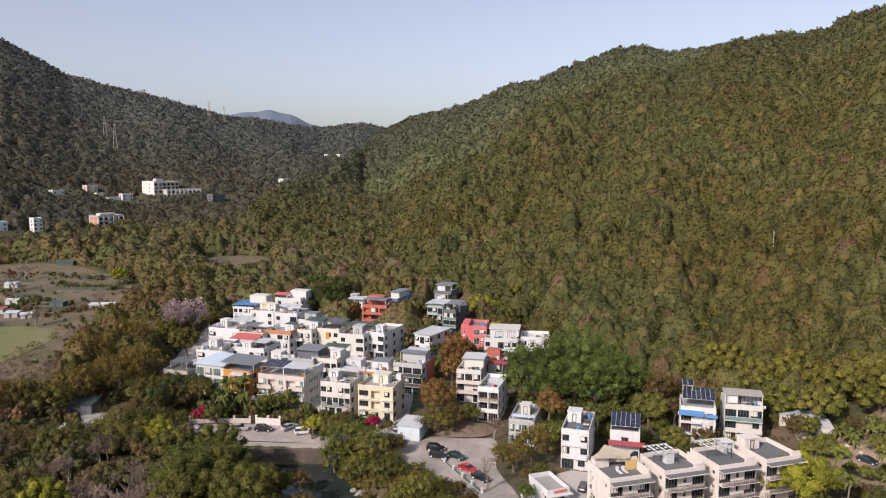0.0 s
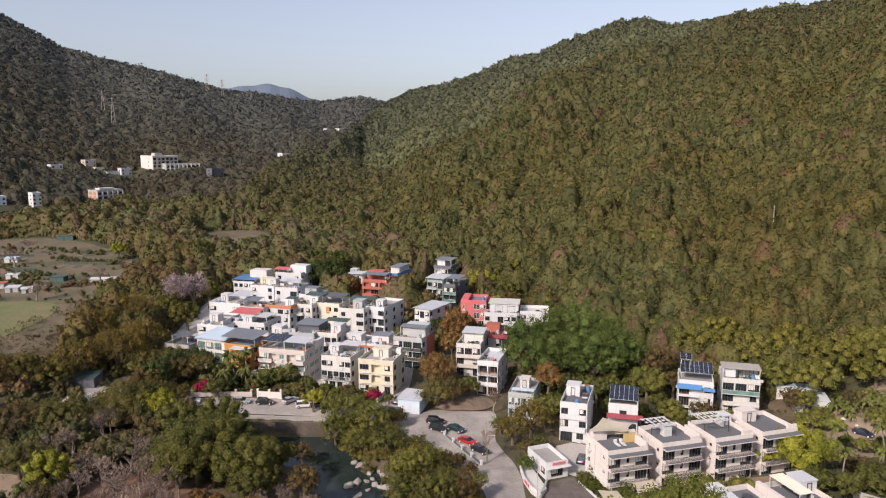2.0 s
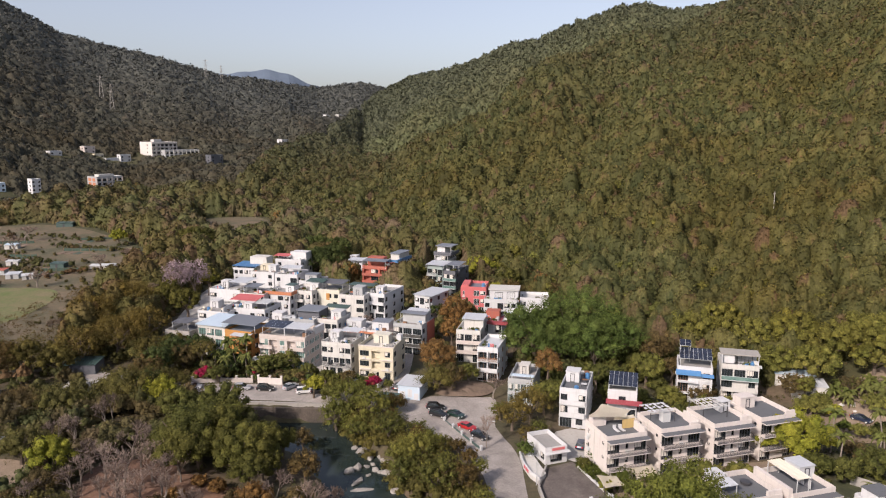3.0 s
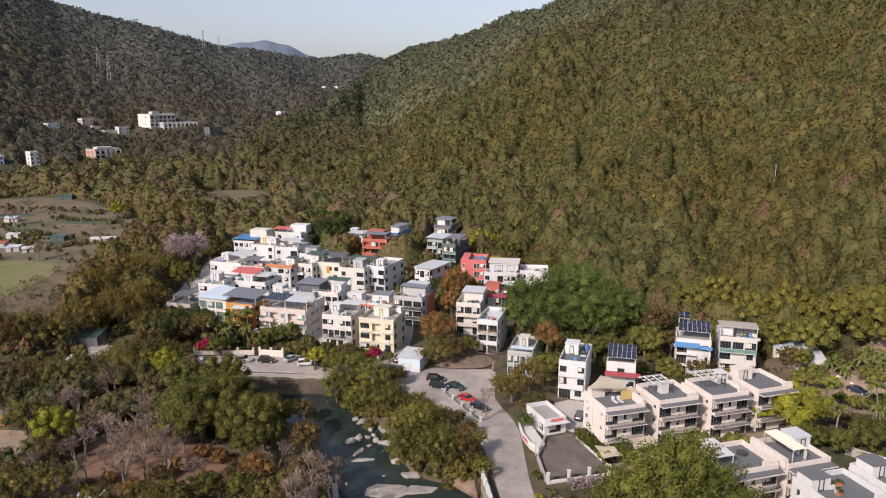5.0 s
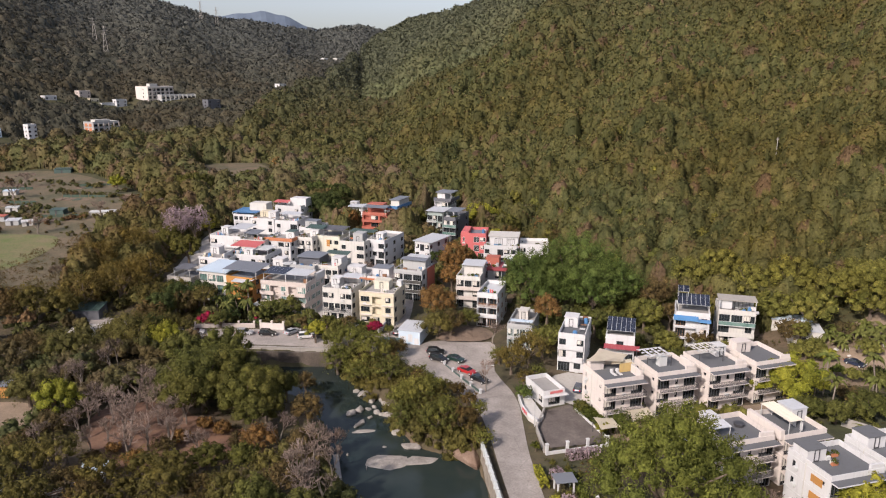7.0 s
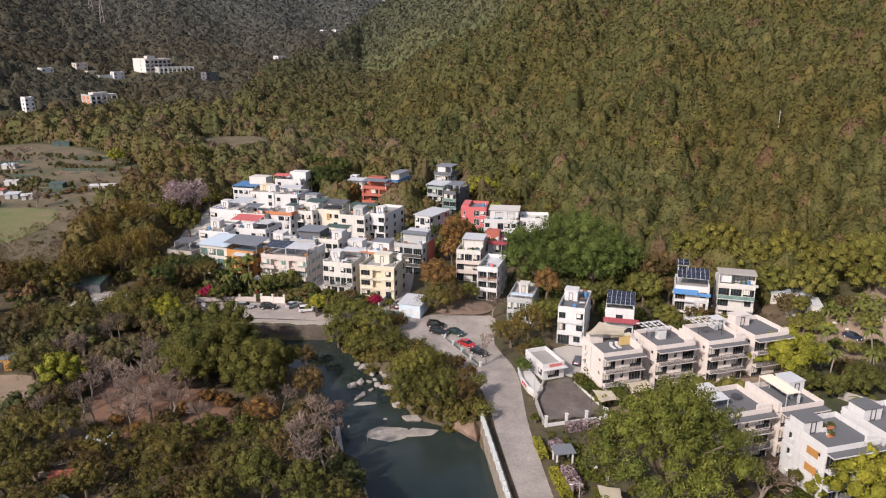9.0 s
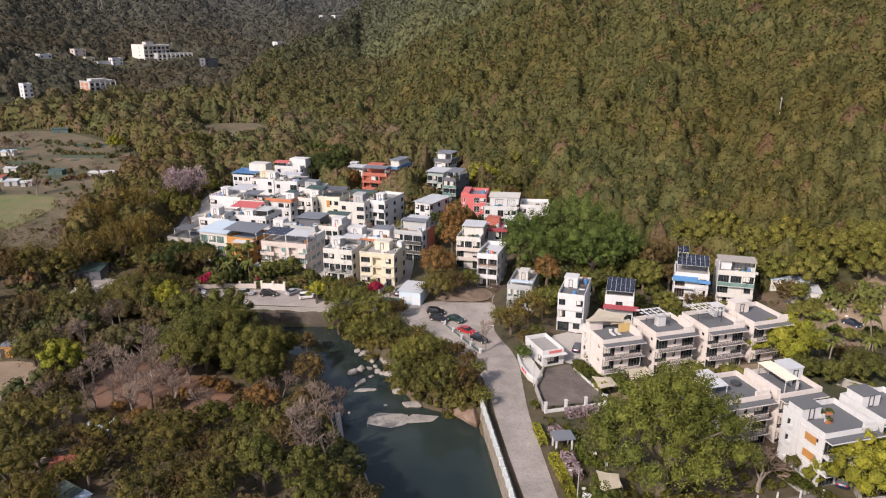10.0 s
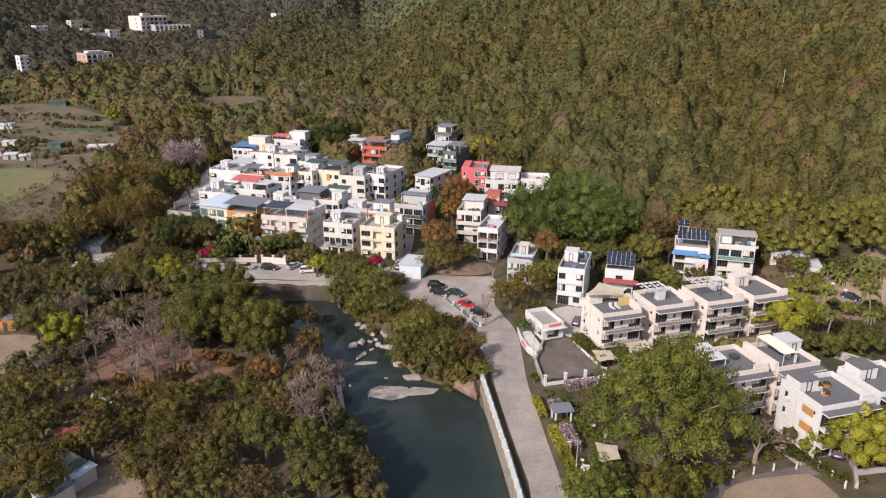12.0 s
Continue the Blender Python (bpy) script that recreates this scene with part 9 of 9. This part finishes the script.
def plot_beds():
    """Allotment beds: raised soil strips with dark green netting frames on the dry field."""
    for x, y, yaw, w, d, n in ((-186, 332, -3, 26, 7, 6), (-190, 360, 10, 18, 6, 4), (-172, 288, 6, 16, 8, 5), (-232, 352, 5, 20, 8, 5), (-205, 320, 0, 14, 6, 4)):
        z = float(ground_z(x, y)) + 0.1
        s = thing("vegetable_plot", "allotment plot of soil beds under dark green netting", "vegetable plot", pose(x, y, z, 0, 0, yaw), "allotments")
        for i in range(n):
            u = i * w / n
            boxes("bed", [(u, 0, -0.4, u + w / n * 0.7, d, 0.4)], (M_MOUND, M_NET, M_MOUND)[(i + int(w)) % 3], s)
        boxes("netting", [(0, d, 0.0, w, d + 0.1, 1.8)], M_NET, s)
        for i in range(n + 1):
            boxes("stake", [(i * w / n, d - 0.1, 0, i * w / n + 0.12, d, 2.0)], M_TIMBER, s)


plot_beds()
shed("pale pitched roof half hidden in the woods", 23.5, 281, -28, 9.5, 6, 4.6, M_STONE, M_LEDGE, 1.2)


def timber_stack(x, y, yaw):
    s = thing("timber_stack", "stack of weathered grey-brown planks", "planks", pose(x, y, float(ground_z(x, y)) + 0.1, 0, 0, yaw))
    rng = random.Random(3)
    for i in range(14):
        k = rng.uniform(-0.4, 0.4)
        boxes("plank", [(k, (i % 7) * 0.36, (i // 7) * 0.2, 5.2 + k, (i % 7) * 0.36 + 0.3, (i // 7) * 0.2 + 0.16)], (M_TIMBER, M_STONE)[i % 2], s)


timber_stack(-63.5, 95.0, 28)
timber_stack(-62.0, 97.5, 40)

# left bank walk and steps beside the water
wall_run("bank_walk", "pale concrete walk along the river's edge", [(-19.4, 114.5), (-17.2, 104.6), (-12.6, 95.4), (-9.4, 85.0)], 0.25, 0.9, M_STONE, z=-1.9, category="walkway")


def garden():
    """Gateway canopy, lawn ornaments and a shade sail in the roadside garden."""
    g = thing("gateway", "white-posted garden gateway with a grey canopy", "gateway", pose(18.2, 99.0, 0, 0, 0, 8))
    for u, v in ((0, 0), (2.6, 0), (0, 2.0), (2.6, 2.0)):
        boxes("gate_post", [(u, v, -0.2, u + 0.25, v + 0.25, 2.3)], M_WHITE, g)
    boxes("canopy", [(-0.3, -0.3, 2.3, 3.2, 2.6, 2.42)], M_SLATEROOF, g)
    s = thing("shade_sail", "cream shade sail stretched over a garden corner", "shade sail", pose(22.4, 85.2, 0))
    sail(s, [(0, 0, 0), (3.2, 0.4, 0.5), (3.6, 4.2, 0.1), (0.2, 4.4, 0.6)], 2.6, name="cloth")
    for u, v in ((0, 0), (3.2, 0.4), (3.6, 4.2), (0.2, 4.4)):
        boxes("sail_post", [(u - 0.05, v - 0.05, -0.2, u + 0.05, v + 0.05, 3.1)], M_DARKMETAL, s)
    s = thing("shade_sail", "cream shade sail in front of the cream houses", "shade sail", pose(28.6, 115.5, 0))
    sail(s, [(0, 0, 0), (3.8, 0.4, 0.4), (3.2, 4.6, 0.0), (-0.6, 4.0, 0.5)], 2.6, name="cloth")
    for u, v in ((0, 0), (3.8, 0.4), (3.2, 4.6), (-0.6, 4.0)):
        boxes("sail_post", [(u - 0.05, v - 0.05, -0.2, u + 0.05, v + 0.05, 3.0)], M_DARKMETAL, s)
    s = thing("shade_sail", "cream awning over a ground-floor terrace", "shade sail", pose(35.5, 119.5, 0, 0, 0, 16))
    sail(s, [(0, 0, 0), (5.0, 0.0, 0.0), (5.0, 3.2, 0.6), (0, 3.2, 0.6)], 2.4, name="cloth")
    for u, v in ((0, 0), (5, 0)):
        boxes("sail_post", [(u - 0.05, v - 0.05, -0.2, u + 0.05, v + 0.05, 2.4)], M_WHITEMETAL, s)
    for x, y in ((24.2, 97.6), (20.8, 88.4), (25.6, 95.4)):
        o = thing("garden_lantern", "small white stone garden lantern", "lantern", pose(x, y, 0), "garden lanterns")
        boxes("base", [(-0.2, -0.2, 0, 0.2, 0.2, 0.7)], M_WHITE, o, bevel=0.03)
        boxes("cap", [(-0.32, -0.32, 0.7, 0.32, 0.32, 0.95)], M_WHITE, o, bevel=0.08)
    boxes_ = thing("garden_steps", "white angled steps beside the hedge", "steps", pose(20.6, 85.6, 0, 0, 0, 55))
    for i in range(5):
        boxes("step", [(i * 0.35, 0, -0.1, i * 0.35 + 0.35, 1.2, 0.18 * (i + 1))], M_WHITE, boxes_)


garden()


# ---- woods over hills and valley ----

def away(p, gap=4.5):
    """Leaves room round the single trees."""
    q = np.array(taken)
    near = np.hypot(p[:, 0], p[:, 1]) < 480
    ok = np.ones(len(p), bool)
    ok[near] = [((q - c) ** 2).sum(1).min() > gap * gap for c in p[near, :2]]
    return p[ok]


def toe_at(p):
    return np.interp(np.degrees(np.arctan2(p[:, 0], p[:, 1])), TOE_AZ, TOE_R)


OPEN_LAND = FOOTPRINTS + [[(-84, 200), (-90, 235), (-92, 270), (-84, 285), (-60, 288), (-42, 262), (-20, 245), (-14, 215), (-12, 205), (-14, 176), (-40, 180), (-60, 190)], [(-100, 170), (-98, 195), (-14, 195), (-8, 170)], FIELD_MAIN, FIELD_UPPER, FIELD_FAR]
pr = np.random.default_rng(5)
def land(x, y):
    p = np.stack([x, y], -1)
    az, r = np.degrees(np.arctan2(x, y)), np.hypot(x, y)
    ok = (r > toe_at(p) - 4) & (r < np.interp(az, RIDGE_AZ, RIDGE_R) + 15)
    for poly in FOOTPRINTS + [FIELD_UPPER, FOOT_CLEARING]:
        q = np.array(poly)
        near = ok & (x > q[:, 0].min() - 3) & (x < q[:, 0].max() + 3) & (y > q[:, 1].min() - 3) & (y < q[:, 1].max() + 3)
        if near.any():
            ok[near] &= poly_dist(x[near], y[near], list(poly)) > 1.5
    return ok, az, r


wander = lambda x, y: 60 * np.sin(x * 0.021) * np.sin(y * 0.017 + 1) + 25 * np.sin(x * 0.07 + y * 0.05)


def hill_part(x, y):
    ok, az, r = land(x, y)
    fold = np.where((az < 28) & (az > -6.5), np.interp(az, FOLD_AZ, FOLD_R) + 18, 5000)
    return ok & (r < np.minimum(fold, np.interp(az, SPUR_AZ, SPUR_R) + wander(x, y)) + 3)


def slope_part(x, y):
    ok, az, r = land(x, y)
    fold = np.where((az < 28) & (az > -6.5), np.interp(az, FOLD_AZ, FOLD_R) + 18, 5000)
    return ok & (r > fold - 3) & (r < np.interp(az, SPUR_AZ, SPUR_R) + wander(x, y) + 3)


def far_part(x, y):
    ok, az, r = land(x, y)
    p = np.stack([x, y], -1)
    ok = ok & (r > np.interp(az, SPUR_AZ, SPUR_R) + wander(x, y) - 3)
    for poly in (FIELD_MAIN, FIELD_FAR):
        ok &= poly_dist(x, y, poly) > 0
    return ok


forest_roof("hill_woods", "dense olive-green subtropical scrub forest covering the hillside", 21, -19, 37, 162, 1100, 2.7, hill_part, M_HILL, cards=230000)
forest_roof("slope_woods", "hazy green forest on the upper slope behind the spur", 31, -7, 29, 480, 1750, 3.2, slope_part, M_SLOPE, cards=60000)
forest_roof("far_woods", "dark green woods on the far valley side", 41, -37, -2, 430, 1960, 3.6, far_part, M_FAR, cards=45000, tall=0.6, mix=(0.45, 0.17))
def valley_part(x, y):
    p = np.stack([x, y], -1)
    ok = np.hypot(x, y) < toe_at(p) + 4
    for poly in OPEN_LAND:
        q = np.array(poly)
        near = ok & (x > q[:, 0].min() - 4) & (x < q[:, 0].max() + 4) & (y > q[:, 1].min() - 4) & (y < q[:, 1].max() + 4)
        if near.any():
            ok[near] &= poly_dist(x[near], y[near], list(poly)) > 2.5
    return ok


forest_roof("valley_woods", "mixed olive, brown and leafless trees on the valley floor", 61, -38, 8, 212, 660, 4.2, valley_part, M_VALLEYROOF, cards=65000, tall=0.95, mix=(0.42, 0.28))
p = scatter(3, -40, 8, 185, 650, 7.5, 0.0004)
p = p[valley_part(p[:, 0], p[:, 1])]
p = away(p)
woods("valley_trees", "single taller trees standing over the valley woods", on_land(p, 0.2) + (0, 0, 1.2), p[:, 2] * pr.uniform(0.22, 0.5, len(p)), M_VALLEY, 44, 23, squash=1.0, card=0.16, lobes=(4, 7))

p = scatter(5, -40, -18, 200, 420, 4.2)
d = poly_dist(p[:, 0], p[:, 1], FIELD_MAIN)
MEADOW = [(-190, 262), (-176.8, 268.3), (-159.0, 268.0), (-146.0, 263.1), (-140.7, 243.7), (-141.7, 229.2), (-145.4, 216.3), (-170, 225)]
clump = np.array([noise.noise(Vector((c[0] * 0.05, c[1] * 0.05, 0))) for c in p])
p = p[(d < -1) & ((clump > 0.2) | (pr.random(len(p)) < 0.06)) & (poly_dist(p[:, 0], p[:, 1], MEADOW) > 2)]
woods("field_shrubs", "brown and green shrubs scattered over the fields", on_land(p, 0.1), pr.uniform(0.5, 1.9, len(p)), M_VALLEY, 30, 24, squash=0.9, card=0.18, lobes=(2, 4))

# hedgerows and rank scrub between the allotments
rows = []
for (x0, y0), (x1, y1), wide in (((-232, 352), (-178, 304), 3.0), ((-195, 307), (-158, 281), 2.5), ((-161, 290), (-144, 307), 2.0), ((-222, 383), (-180, 364), 2.2), ((-246, 388), (-221, 372), 3.0), ((-197, 353), (-158, 336), 1.6)):
    for _ in range(int(math.hypot(x1 - x0, y1 - y0) * 0.9)):
        f = pr.random()
        rows.append((x0 + (x1 - x0) * f + pr.normal(0, wide), y0 + (y1 - y0) * f + pr.normal(0, wide), 0.0))
rows = np.array(rows)
woods("field_hedgerows", "ragged rows of shrubs and weeds between allotment plots", on_land(rows, 0.1), pr.uniform(0.5, 1.7, len(rows)), M_VALLEY, 34, 25, squash=0.9, card=0.2, lobes=(2, 4))
p = scatter(6, -36, -24, 195, 300, 2.6)
d = poly_dist(p[:, 0], p[:, 1], FIELD_MAIN)
p = p[(d < 3) & (p[:, 0] > -150 + 0.25 * (p[:, 1] - 218)) & (pr.random(len(p)) < 0.6)]
woods("dry_scrub", "thin brown leafless scrub at the meadow's edge", on_land(p, 0.1), pr.uniform(0.6, 1.7, len(p)), M_BROWNISH, 40, 26, squash=1.1, card=0.13, lobes=(2, 4), level=0, jitter=1.2)

# tall rounded crowns along the foot of the hill
p = scatter(7, -6, 37, 165, 420, 6.2, 0.0008)
p = p[np.hypot(p[:, 0], p[:, 1]) > toe_at(p) - 3]
p = p[pr.random(len(p)) < np.exp(-(np.hypot(p[:, 0], p[:, 1]) - toe_at(p)) / 45)]
p = keep_out(p, FOOTPRINTS + [FOOT_CLEARING, FIELD_UPPER], 3)
half = pr.random(len(p)) < 0.5
for sel, mt, sd in ((half, M_OLIVE, 27), (~half, M_FOOT, 28)):
    q = p[sel]
    woods("slope_trees", "tall rounded olive and green trees along the hill's foot", on_land(q, 0.1) + (0, 0, 1.6), pr.uniform(1.9, 4.0, len(q)), mt, 120, sd, squash=0.95, card=0.11, lobes=(6, 10), level=-1)

# a ridge beyond the saddle, its haze painted as a pale blue base colour
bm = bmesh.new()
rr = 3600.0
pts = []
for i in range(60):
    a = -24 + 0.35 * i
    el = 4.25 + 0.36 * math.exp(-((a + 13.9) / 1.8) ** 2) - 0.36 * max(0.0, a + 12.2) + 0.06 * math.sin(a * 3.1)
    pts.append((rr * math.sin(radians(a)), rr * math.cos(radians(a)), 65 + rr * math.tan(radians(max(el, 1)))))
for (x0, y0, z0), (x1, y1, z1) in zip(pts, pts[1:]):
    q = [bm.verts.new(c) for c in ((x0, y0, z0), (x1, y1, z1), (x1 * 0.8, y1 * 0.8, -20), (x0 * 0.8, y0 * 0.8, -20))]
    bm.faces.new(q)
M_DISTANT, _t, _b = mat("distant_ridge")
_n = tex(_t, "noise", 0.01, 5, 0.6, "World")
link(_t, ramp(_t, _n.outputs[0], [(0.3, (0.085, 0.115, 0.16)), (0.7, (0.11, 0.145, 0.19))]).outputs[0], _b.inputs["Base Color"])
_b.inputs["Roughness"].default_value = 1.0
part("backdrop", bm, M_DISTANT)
tagged(bpy.data.objects["backdrop"], "mountain ridge in the distance, haze put into its pale blue colour", "mountain", kind="structure")
